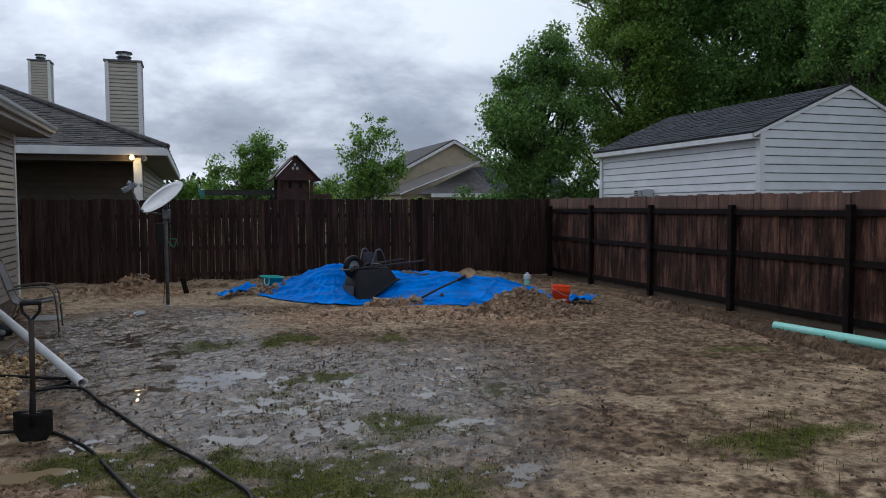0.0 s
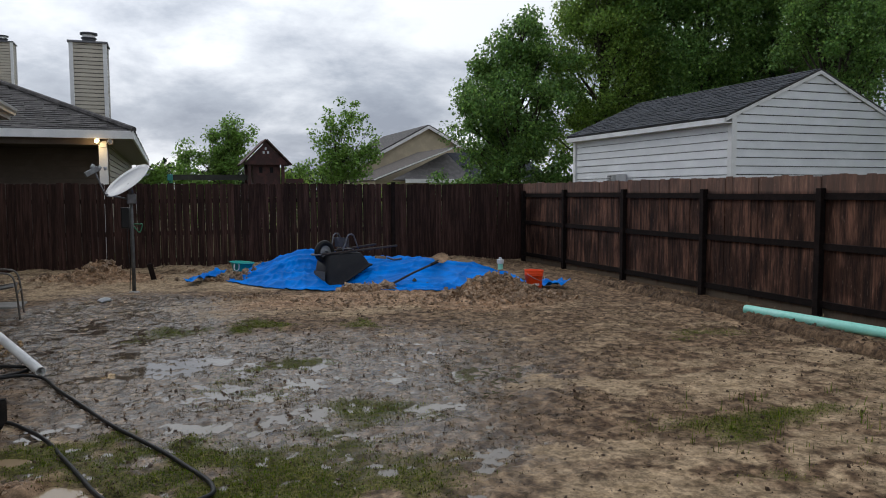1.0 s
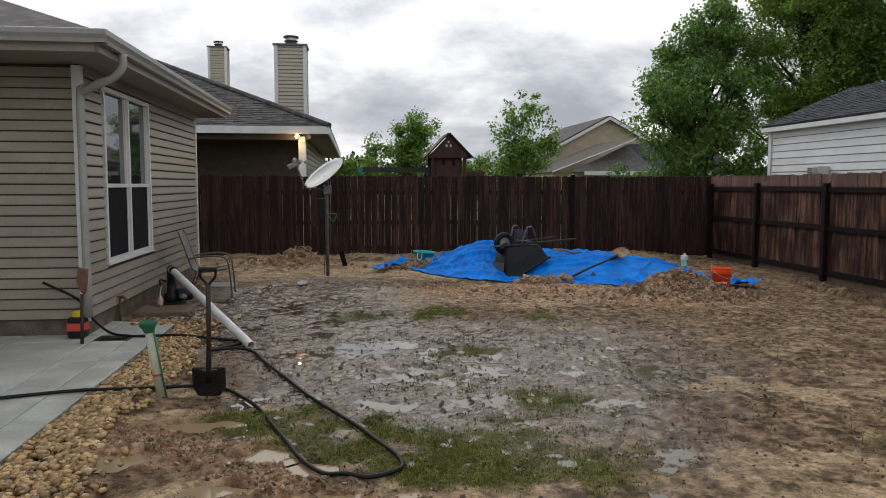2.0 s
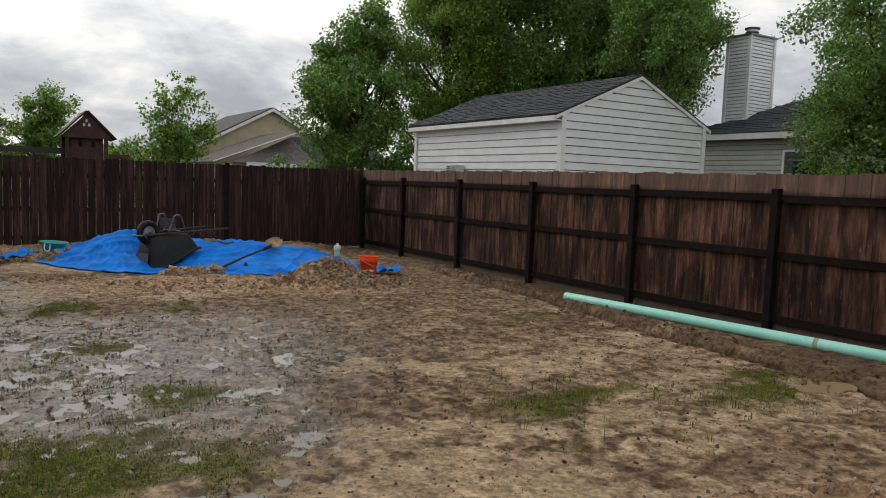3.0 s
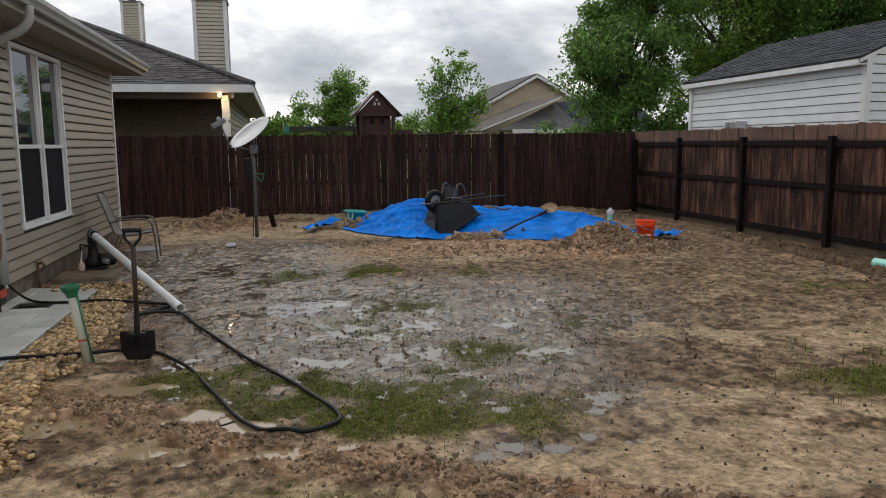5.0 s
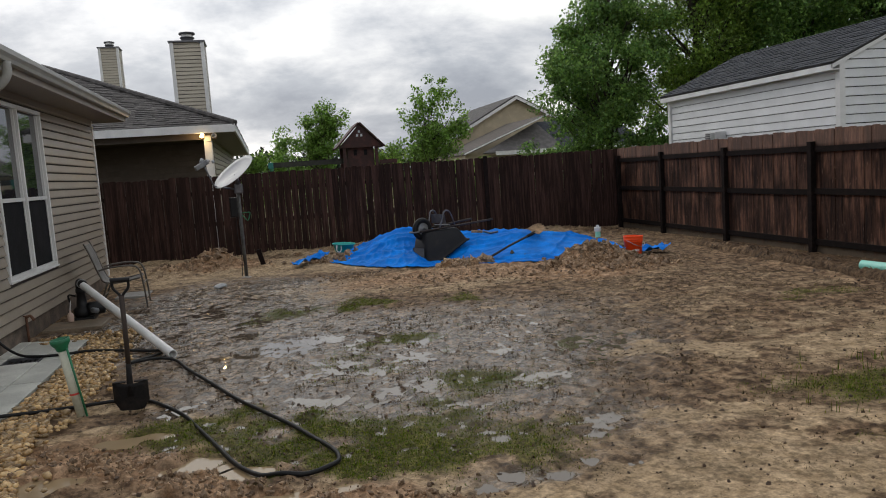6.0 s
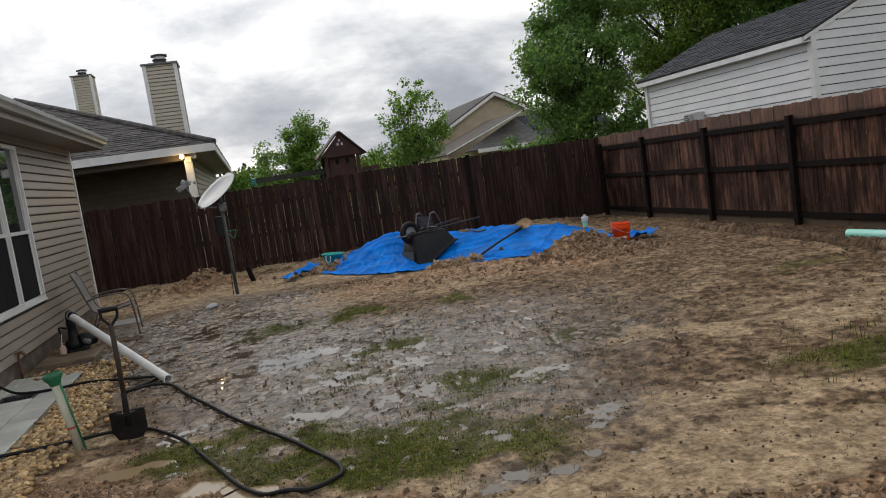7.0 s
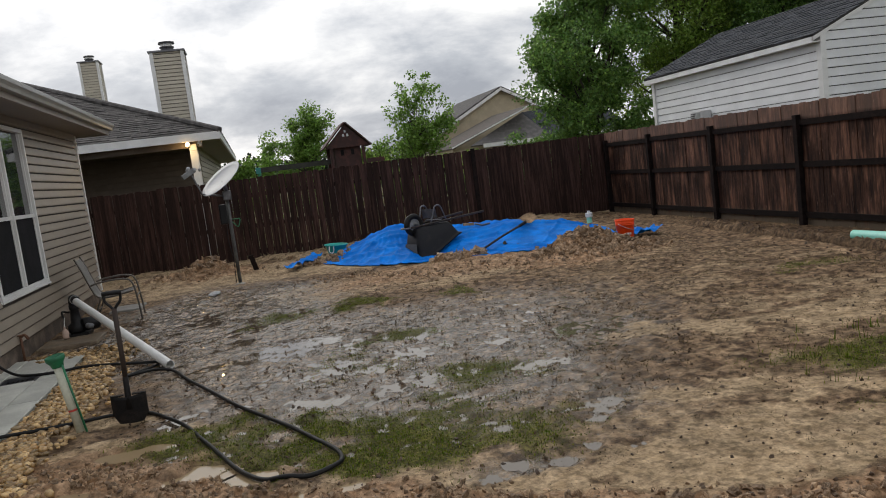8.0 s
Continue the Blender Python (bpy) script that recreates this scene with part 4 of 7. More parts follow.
# double window
win = part("window", join(box(WX - 0.02, WX + 0.038, 8.86, 10.78, 0.735, 0.785, 0.004), box(WX - 0.02, WX + 0.038, 8.86, 10.78, 2.69, 2.74, 0.004),
                          box(WX - 0.02, WX + 0.038, 8.86, 8.91, 0.785, 2.69, 0.004), box(WX - 0.02, WX + 0.038, 10.73, 10.78, 0.785, 2.69, 0.004)), M["trim"], house, "white vinyl double window with dark screens")
part("mullion", box(WX - 0.02, WX + 0.034, 9.797, 9.843, 0.785, 2.69, 0.004), M["trim"], win)
part("sill", box(WX - 0.01, WX + 0.05, 8.84, 10.80, 0.71, 0.735, 0.004), M["trim"], win)
for y0, y1 in ((8.91, 9.79), (9.85, 10.73)):
    part("meeting_rail", box(WX - 0.05, WX + 0.014, y0, y1, 1.60, 1.645), M["trim"], win)
    for z0, z1 in ((0.785, 1.60), (1.645, 2.69)):
        for ya in (y0, y1 - 0.02):
            part("sash", box(WX - 0.045, WX + 0.004, ya, ya + 0.02, z0, z1), M["trim"], win)
        part("pane", box(WX - 0.032, WX - 0.026, y0 + 0.02, y1 - 0.02, z0, z1), M["glass"], win)
    part("insect_screen", box(WX - 0.012, WX - 0.009, y0 + 0.02, y1 - 0.02, 0.785, 1.60), M["curtain"], win, "dark insect screen")

# neighbour's house behind the back fence
EAVE, K = 3.02, 0.426
nb = thing("house", (-6, 26, 0), "tan neighbouring house with grey hip roof and lit porch", "house")
# porch wall, ceiling and beam carry the recess shade in their colour
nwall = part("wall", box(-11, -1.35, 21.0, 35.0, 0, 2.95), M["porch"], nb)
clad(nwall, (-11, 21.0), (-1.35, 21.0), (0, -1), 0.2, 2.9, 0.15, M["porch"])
clad(nwall, (-1.35, 21.0), (-1.35, 35.0), (1, 0), 1.0, 2.9, 0.15, M["siding_tan"])
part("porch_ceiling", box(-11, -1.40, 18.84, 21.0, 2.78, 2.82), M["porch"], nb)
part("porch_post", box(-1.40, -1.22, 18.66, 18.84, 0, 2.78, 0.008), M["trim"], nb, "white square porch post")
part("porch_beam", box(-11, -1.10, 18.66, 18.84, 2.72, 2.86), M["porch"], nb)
part("soffit", box(-11.4, -0.69, 18.45, 35.6, 2.86, 2.88), M["soffit"], nb)
part("fascia", join(box(-11.4, -0.645, 18.40, 18.45, 2.85, EAVE + 0.01), box(-0.69, -0.645, 18.45, 35.6, 2.85, EAVE + 0.01)), M["trim"], nb, "white fascia board")
HW = 5.3
part("roof", join(poly_slab([(-11.4, 18.44, EAVE), (-0.66, 18.44, EAVE), (-0.66 - HW, 18.44 + HW, EAVE + K * HW), (-11.4 + HW, 18.44 + HW, EAVE + K * HW)], 0.05),
                  poly_slab([(-0.66, 18.44, EAVE), (-0.66, 35.6, EAVE), (-0.66 - HW, 35.6 - HW, EAVE + K * HW), (-0.66 - HW, 18.44 + HW, EAVE + K * HW)], 0.05)), M["underlay"], nb)
sl = math.sqrt(1 + K * K)
shingles(nb, (-9.0, 18.42, EAVE + 0.005), (1, 0, 0), (0, 1, K), 8.34, HW * sl, M["shingle"], inside=lambda s, t: s < 8.34 - t / sl, seed=3)
shingles(nb, (-0.64, 18.44, EAVE + 0.005), (0, 1, 0), (-1, 0, K), 16.0, HW * sl, M["shingle"], inside=lambda s, t: s > t / sl, seed=4)


part("hip_cap", tube([(-0.64, 18.42, EAVE + 0.03), (-0.66 - HW, 18.44 + HW, EAVE + K * HW + 0.03)], 0.075, 8), M["shingle"], nb, "row of hip cap shingles")


def chimney(parent, x0, x1, y0, y1, z0, z1, material, step_z=0.118, cap_r=0.19):
    body = part("chimney", box(x0, x1, y0, y1, z0, z1), M["groove"], parent, "siding-clad chimney with white corner boards and metal cap")
    clad(body, (x0, y0), (x1, y0), (0, -1), z0, z1, step_z, material)
    clad(body, (x1, y0), (x1, y1), (1, 0), z0, z1, step_z, material)
    clad(body, (x0, y1), (x0, y0), (-1, 0), z0, z1, step_z, material)
    for cx in (x0, x1):
        for cy in (y0, y1):
            part("corner_board", box(cx - 0.055, cx + 0.055, cy - 0.055, cy + 0.055, z0, z1), M["trim"], body)
    part("chase_cover", box(x0 - 0.09, x1 + 0.09, y0 - 0.09, y1 + 0.09, z1, z1 + 0.05), M["metal_dark"], body)
    cx, cy = (x0 + x1) / 2, (y0 + y1) / 2
    part("flue", lathe([(cap_r, 0), (cap_r, 0.13), (cap_r * 1.15, 0.14), (cap_r * 1.15, 0.17), (0, 0.17)], 20, (cx, cy, z1 + 0.05)), M["flue"], body, "round dark metal flue")
    part("flue_screen", lathe([(cap_r * 0.95, 0.17), (cap_r * 0.95, 0.26)], 20, (cx, cy, z1 + 0.05)), M["trim"], body, "pale metal flue screen")
    part("flue_cap", lathe([(0, 0.26), (cap_r * 1.3, 0.26), (cap_r * 1.3, 0.31), (0.01, 0.36)], 20, (cx, cy, z1 + 0.05)), M["flue"], body, "round dark flue cap")


chimney(nb, -2.52, -1.60, 25.0, 25.85, 3.2, 6.10, M["siding_tan"])

flood = thing("flood_light", (-1.30, 18.60, 2.72), "twin flood light with one lit warm bulb", "lamp")
part("backplate", box(-1.37, -1.23, 18.62, 18.66, 2.66, 2.80, 0.01), M["trim"], flood)
part("lamp_head", moved(lathe([(0.02, 0), (0.03, 0.04), (0.055, 0.10), (0.06, 0.12)], 16), pose(-1.37, 18.60, 2.76, 60, -50, 0)), M["trim"], flood)
part("lamp_head", moved(lathe([(0.02, 0), (0.03, 0.04), (0.055, 0.10), (0.06, 0.12)], 16), pose(-1.18, 18.60, 2.76, 70, 50, 0)), M["trim"], flood)
bulb = bmesh.new()
bmesh.ops.create_icosphere(bulb, subdivisions=2, radius=0.034)
part("bulb", moved(from_bm(bulb), Matrix.Translation((-1.43, 18.50, 2.79))), glow("warm_bulb", (1.0, 0.62, 0.22), 18.0), flood, "glowing warm bulb")
lamp = new("flood_glow", bpy.data.lights.new("flood_glow", "POINT"))
lamp.data.energy, lamp.data.color, lamp.data.shadow_soft_size = 6, (1.0, 0.66, 0.28), 0.05
lamp.location = (-1.43, 18.40, 2.74)

# second house further behind, with its own chimney
nb2 = thing("house", (-9, 44, 0), "distant tan house with grey roof and tall chimney", "house")
part("wall", box(-14.6, -4.6, 40.5, 49, 0, 3.6), M["siding_tan"], nb2)
part("roof", join(poly_slab([(-15, 40, 3.4), (-4.2, 40, 3.4), (-4.2, 44.5, 6.3), (-15, 44.5, 6.3)], 0.12), poly_slab([(-4.2, 49.4, 3.4), (-15, 49.4, 3.4), (-15, 44.5, 6.3), (-4.2, 44.5, 6.3)], 0.12)), M["shingle"], nb2)
chimney(nb2, -7.38, -6.55, 40.3, 41.2, 3.4, 8.65, M["siding_tan"], 0.13)

# white shed behind the side fence
SX0, SX1, SY0, SY1, SE, SA = 10.53, 14.88, 12.05, 18.08, 3.13, 4.07
SM = (SX0 + SX1) / 2
shed = thing("shed", (SM, 15, 0), "white vinyl-sided shed with dark shingled gable roof", "shed")
gable = ([(SX0, SY0, 0), (SX1, SY0, 0), (SX1, SY0, SE), (SM, SY0, SA - 0.03), (SX0, SY0, SE), (SX0, SY1, 0), (SX1, SY1, 0), (SX1, SY1, SE), (SM, SY1, SA - 0.03), (SX0, SY1, SE)],
         [(0, 1, 2, 3, 4), (9, 8, 7, 6, 5), (0, 4, 9, 5), (1, 6, 7, 2), (4, 3, 8, 9), (2, 7, 8, 3), (0, 5, 6, 1)])
swall = part("wall", gable, M["groove"], shed)
half = SM - SX0


def gable_span(z):
    if z < SE:
        return 0.0, 2 * half
    k = (z - SE) / (SA - SE)
    return half * k, 2 * half - half * k


clad(swall, (SX0, SY0), (SX1, SY0), (0, -1), 1.1, SA - 0.04, 0.170, M["siding_white"], span=gable_span, gap=0.017)
clad(swall, (SX0, SY1), (SX0, SY0), (-1, 0), 1.1, SE - 0.02, 0.170, M["siding_white"], gap=0.012)
for cx, cy in ((SX0, SY0), (SX0, SY1), (SX1, SY0)):
    part("corner_trim", box(cx - 0.06, cx + 0.06, cy - 0.06, cy + 0.06, 0.3, SE + (0.0 if cy == SY0 else -0.03)), M["trim"], shed)
ks = (SA - SE) / half
oh = 0.22
for sgn, xe in ((1, SX0 - oh), (-1, SX1 + oh)):
    pts = [(xe, SY0 - 0.06, SE - ks * oh + 0.07), (xe, SY1 + 0.15, SE - ks * oh + 0.07), (SM, SY1 + 0.15, SA + 0.07), (SM, SY0 - 0.06, SA + 0.07)]
    if sgn > 0:
        pts = pts[::-1]
    part("roof", poly_slab(pts, 0.035), M["underlay"], shed)
    part("fascia", box(min(xe, xe + sgn * 0.02), max(xe, xe + sgn * 0.02), SY0 - 0.05, SY1 + 0.14, SE - ks * oh - 0.07, SE - ks * oh + 0.032), M["trim"], shed)
    part("soffit", box(min(xe + sgn * 0.02, xe + sgn * oh), max(xe + sgn * 0.02, xe + sgn * oh), SY0 - 0.05, SY1 + 0.14, SE - ks * oh - 0.07, SE - ks * oh - 0.05), M["trim"], shed)
    a, b = Vector((xe, SY0 - 0.045, SE - ks * oh + 0.03)), Vector((SM, SY0 - 0.045, SA + 0.03))
    part("rake_board", ([a + Vector((0, dy, dz)) for dy in (-0.02, 0.02) for dz in (-0.07, 0.0)] + [b + Vector((0, dy, dz)) for dy in (-0.02, 0.02) for dz in (-0.07, 0.0)],
                        [(0, 1, 5, 4), (2, 6, 7, 3), (0, 4, 6, 2), (1, 3, 7, 5), (0, 2, 3, 1), (4, 5, 7, 6)]), M["trim"], shed)
shingles(shed, (SX0 - oh, SY0 - 0.07, SE - ks * oh + 0.072), (0, 1, 0), (1, 0, ks), SY1 - SY0 + 0.22, (half + oh) * math.sqrt(1 + ks * ks), M["shingle_dark"], seed=5)
vent = thing("window_air_conditioner", (10.36, 15.83, 1.72), "grey window air conditioner on the white shed", "air conditioner")
part("casing", box(10.22, 10.50, 15.62, 16.05, 1.72, 2.06, 0.015), M["siding_grey"], vent)
for i in range(6):
    part("louvre", box(10.205, 10.222, 15.85, 16.02, 1.76 + 0.047 * i, 1.783 + 0.047 * i), M["metal_dark"], vent)
part("side_panel", box(10.208, 10.222, 15.65, 15.82, 1.75, 2.03), M["metal"], vent)

# house on the far side of the shed
hr = thing("house", (25, 13, 0), "pale grey house with dark roof behind the fence", "house")
rw = part("wall", box(21.3, 29, 6.0, 17.6, 0, 3.45), M["groove"], hr)
# olive-grey siding with this wall's shade put into the colour
M["siding_olive"] = mat("olive_siding_shade_darkened", (0.36, 0.37, 0.33), 0.5, 0.06, 2.5, 40, 0.06, rand=0.03)
clad(rw, (21.3, 17.6), (21.3, 6.0), (-1, 0), 1.4, 3.35, 0.16, M["siding_olive"], holes=[(3.40, 4.70, 1.2, 2.95)])
rwin = part("window", join(box(21.24, 21.30, 12.85, 12.92, 1.2, 3.0), box(21.24, 21.30, 14.15, 14.22, 1.2, 3.0), box(21.24, 21.30, 12.92, 14.15, 2.93, 3.0)), M["trim"], hr)
part("pane", box(21.268, 21.28, 12.92, 14.15, 1.2, 2.93), M["glass"], rwin)
part("fascia", box(20.84, 20.90, 5.6, 18.0, 3.33, 3.52), M["siding_grey"], hr)
part("soffit", box(20.90, 21.3, 5.6, 18.0, 3.36, 3.39), M["siding_grey"], hr)
KR = 0.46
part("roof", join(poly_slab([(20.84, 18.0, 3.52), (20.84, 5.6, 3.52), (25.5, 5.6 + 4.6, 3.52 + 4.66 * KR), (25.5, 18.0 - 4.6, 3.52 + 4.66 * KR)][::1], 0.08),
                  poly_slab([(30, 18.0, 3.52), (20.84, 18.0, 3.52), (25.5, 13.4, 3.52 + 4.66 * KR)], 0.08),
                  poly_slab([(20.84, 5.6, 3.52), (30, 5.6, 3.52), (25.5, 10.2, 3.52 + 4.66 * KR)], 0.08)), M["underlay"], hr)
shingles(hr, (20.82, 5.6, 3.53), (0, 1, 0), (1, 0, KR), 12.4, 4.66 * math.sqrt(1 + KR * KR), M["shingle_dark"],
         inside=lambda s, t: t / math.sqrt(1 + KR * KR) < min(s, 12.4 - s), wu=0.4, hv=0.17, seed=6)
chimney(hr, 22.0, 23.25, 16.2, 17.05, 3.9, 6.85, M["siding_white"])

# far houses
fh = thing("house", (21, 64, 0), "large tan gabled house far beyond the fence", "house")
fg = [(14.2, 0), (27.4, 0), (27.4, 3.5), (20.7, 6.95), (14.2, 3.5)]
part("wall", ([(x_, 60, z_) for x_, z_ in fg] + [(x_, 72, z_) for x_, z_ in fg], [(0, 1, 2, 3, 4), (9, 8, 7, 6, 5)] + [(i, i + 5, (i + 1) % 5 + 5, (i + 1) % 5) for i in range(5)]), M["stucco"], fh)
for xe in (13.6, 27.9):
    pts = [(xe, 59.6, 3.3), (20.7, 59.6, 7.1), (20.7, 73, 7.1), (xe, 73, 3.3)]
    part("roof", poly_slab(pts if xe > 20 else pts[::-1], 0.15), M["shingle"], fh)
    a, b = Vector((xe, 59.55, 3.3)), Vector((20.7, 59.55, 7.1))
    part("rake_board", ([a + Vector((0, dy, dz)) for dy in (-0.04, 0.04) for dz in (-0.2, 0.05)] + [b + Vector((0, dy, dz)) for dy in (-0.04, 0.04) for dz in (-0.2, 0.05)],
                        [(0, 1, 5, 4), (2, 6, 7, 3), (0, 4, 6, 2), (1, 3, 7, 5), (0, 2, 3, 1), (4, 5, 7, 6)]), M["trim"], fh)
fh2 = thing("house", (20, 53, 0), "tan house with brown and dark hip roof slopes", "house")
part("wall", box(13.6, 26, 50.6, 58, 0, 2.5), M["stucco"], fh2)
part("roof", poly_slab([(13.45, 50.1, 2.5), (19.5, 50.1, 4.9), (19.5, 59.0, 4.9), (13.45, 59.0, 2.5)], 0.1), mat("brown_shingle", (0.095, 0.078, 0.066), 0.85, 0.2, 3, 30, 0.3), fh2, "weathered brown roof slope")
# one hip roof: lit facet coloured paler, shaded facet coloured darker
part("roof", poly_slab([(14.6, 49.6, 2.5), (20.6, 49.6, 2.5), (19.4, 52, 4.5)], 0.1), mat("grey_shingle_lit", (0.15, 0.14, 0.135), 0.85, 0.2, 3, 30, 0.3), fh2, "hip roof slope in lit grey")
part("roof", poly_slab([(20.6, 49.6, 2.5), (27, 49.6, 2.5), (25, 52, 4.9), (19.4, 52, 4.5)], 0.1), M["shingle_dark"], fh2, "hip roof slope in shaded dark grey")
a, b = Vector((13.4, 50.0, 2.5)), Vector((19.6, 50.0, 4.9))
part("rake_board", ([a + Vector((0, dy, dz)) for dy in (-0.05, 0.05) for dz in (-0.05, 0.04)] + [b + Vector((0, dy, dz)) for dy in (-0.05, 0.05) for dz in (-0.05, 0.04)],
                    [(0, 1, 5, 4), (2, 6, 7, 3), (0, 4, 6, 2), (1, 3, 7, 5), (0, 2, 3, 1), (4, 5, 7, 6)]), M["trim"], fh2)
part("fascia", box(15.5, 26, 49.5, 49.6, 2.28, 2.55), M["trim"], fh2)
fh3 = thing("house", (0, 58, 0), "small grey house far beyond the fence", "house")
part("wall", box(-4.0, -0.25, 55, 61, 0, 2.8), M["siding_grey"], fh3)
part("roof", join(poly_slab([(-4.3, 54.7, 2.75), (-0.15, 54.7, 2.75), (-0.6, 58, 3.35), (-4.3, 58, 3.35)], 0.1)), M["shingle_dark"], fh3)
part("corner_trim", box(-0.36, -0.20, 54.9, 55.02, 0, 2.7), M["trim"], fh3)


# ---- patio, stones and what stands by the house ----
def rough_ball(r, seed, sub=2, squash=(1, 1, 1), amp=0.35, freq=1.6):
    """A lumpy stone or clod."""
    bm = bmesh.new()
    bmesh.ops.create_icosphere(bm, subdivisions=sub, radius=1)
    for q in bm.verts:
        n = noise.noise(q.co * freq + Vector((seed * 3.1, seed * 1.7, seed))) * amp + noise.noise(q.co * freq * 2.7 + Vector((seed, 9, seed * 2))) * amp * 0.5
        q.co = Vector((q.co.x * squash[0], q.co.y * squash[1], q.co.z * squash[2])) * r * (1 + n)
    return from_bm(bm)


patio = thing("patio", (-2.6, 6.5, 0), "pale grey concrete patio slabs with a floor drain", "patio", kind="structure")
M["paver"] = mat("pale_paver", (0.47, 0.47, 0.42), 0.5, 0.14, 3, 60, 0.25, rand=0.06)
JY = [9.02, 8.14, 7.84, 6.95, 6.05, 5.1, 4.1, 3.1]
JX = [-2.13, -2.40, -2.76, -3.55, -4.6]
for i in range(len(JY) - 1):
    for j in range(len(JX) - 1):
        if i == 1 and j == 1:
            continue
        g = 0.006
        x1, x0, y1, y0 = JX[j] - g, JX[j + 1] + g, JY[i] - g, JY[i + 1] + g
        top = [(x0, y0), (x1, y0), (x1, y1 + (-0.0 if i else -0.22 + 0.0)), (x0, y1 + (0.0 if i else 0.05))]
        if i == 0:
            slope = lambda xx: 8.78 + (-2.13 - xx) * 0.30
            top = [(x0, y0), (x1, y0), (x1, slope(x1)), (x0, slope(x0))]
        V = [(px, py, z) for z in (-0.06, 0.034) for px, py in top]
        V += [(px + (0.006 if k in (0, 3) else -0.006), py + (0.006 if k in (0, 1) else -0.006), 0.04) for k, (px, py) in enumerate(top)]
        F = [(0, 1, 5, 4), (1, 2, 6, 5), (2, 3, 7, 6), (3, 0, 4, 7), (4, 5, 9, 8), (5, 6, 10, 9), (6, 7, 11, 10), (7, 4, 8, 11), (8, 9, 10, 11)]
        part("slab", (V, F), M["paver"], patio)
drain = thing("floor_drain", (-2.58, 7.99, -0.02), "dark rectangular drain opening in the patio", "drain")
part("frame", join(box(-2.755, -2.735, 7.85, 8.13, -0.02, 0.037), box(-2.425, -2.405, 7.85, 8.13, -0.02, 0.037), box(-2.735, -2.425, 7.85, 7.87, -0.02, 0.037), box(-2.735, -2.425, 8.11, 8.13, -0.02, 0.037)), M["metal_dark"], drain)
for i in range(7):
    part("bar", box(-2.73 + 0.043 * i, -2.715 + 0.043 * i, 7.87, 8.11, 0.0, 0.015), M["black"], drain)

step_slab = whole("stepping_slab", box(-2.84, -2.16, 9.55, 10.15, -0.02, 0.045, 0.012), mat("wet_brown_slab", (0.20, 0.15, 0.10), 0.5, 0.25, 5, 60, 0.3),
                  (-2.5, 9.85, -0.02), "wet brown concrete slab lying by the wall", "slab")
whole("stepping_slab", box(-2.45, -1.98, 11.95, 12.5, -0.02, 0.04, 0.012), M["concrete"], (-2.2, 12.2, -0.02), "grey slab lying in the mud beside the wall", "slab")

# river stones along the patio: the nearest as single stones, the rest together
stone_meshes = [mesh("stone", *rough_ball(0.031, k + 3, 2, (1.2, 0.85, 0.60), 0.30), M["stone"], True) for k in range(8)]
bed = thing("stone_strip", (-1.9, 6.5, 0), "strip of tan river stones beside the patio", "stones", kind="structure")
spots = []
for k in range(3400):
    yy = rng.uniform(3.6, 9.15)
    lo = -2.10 if yy < 8.7 else -2.7
    hi = -1.68 + 0.10 * math.sin(yy * 2.1) + (0.06 if yy < 5.2 else 0) + (0.05 if yy > 7.5 else 0)
    spots.append((rng.uniform(lo, hi) if rng.random() < 0.9 else rng.uniform(lo, hi + 0.16), yy))
V, F = [], []
count = 0
for sx, sy in spots:
    s, a = rng.uniform(0.45, 1.15), rng.uniform(0, 360)
    m = pose(sx, sy, 0.012 + rng.uniform(0, 0.03), rng.uniform(-25, 25), rng.uniform(-25, 25), a) @ Matrix.Scale(s, 4)
    if 4.2 < sy < 6.6 and count < 300:
        count += 1
        o = new("stone", rng.choice(stone_meshes))
        o.parent = bed
        o.matrix_basis = root_matrix(bed).inverted() @ m
    else:
        g = moved(rough_ball(0.031, rng.randint(1, 9), 1, (1.2, 0.85, 0.60), 0.30), m)
        k = len(V)
        V += g[0]
        F += [tuple(i + k for i in f) for f in g[1]]
M["stone_i"] = mat("river_stones", (0.32, 0.195, 0.080), 0.28, 0.3, 14, 90, 0.3, rand=0.6, col2=(0.50, 0.35, 0.17), island=True)
part("stones", (V, F), M["stone_i"], bed, smooth=True)["kind"] = "stuff"

# spade standing in the mud
spade = thing("spade", pose(-1.205, 5.80, 0.0, 2.0, 1.0, 0), "black-bladed spade standing upright in the mud", "spade")


def blade_geo(w, h, top_z, curve=0.03):
    n, r = 8, 9
    V = []
    for t in (0.0, 0.004):
        for j in range(r):
            v = j / (r - 1)
            ww = w * (1.0 if v > 0.25 else 0.80 + 0.2 * (v / 0.25) ** 0.5)
            for i in range(n + 1):
                u = i / n * 2 - 1
                lowcut = 0.085 * u ** 4 * (1 - v) ** 3 + 0.02 * u * u * (1 - v) + 0.018 * (abs(u) ** 1.5 - 0.6) * v ** 4
                V.append((u * ww / 2, -curve * (1 - u * u) + t - 0.015 * v, top_z - h + h * v + lowcut))
    F = []
    s = n + 1
    for j in range(r - 1):
        for i in range(n):
            a = j * s + i
            F += [(a, a + 1, a + s + 1, a + s), (a + r * s, a + r * s + s, a + r * s + s + 1, a + r * s + 1)]
    for i in range(n):
        F += [(i, i + r * s, i + r * s + 1, i + 1), ((r - 1) * s + i, (r - 1) * s + i + 1, (r - 1) * s + i + 1 + r * s, (r - 1) * s + i + r * s)]
    for j in range(r - 1):
        F += [(j * s, j * s + s, j * s + s + r * s, j * s + r * s), (j * s + n, j * s + n + r * s, j * s + n + s + r * s, j * s + n + s)]
    return V, F


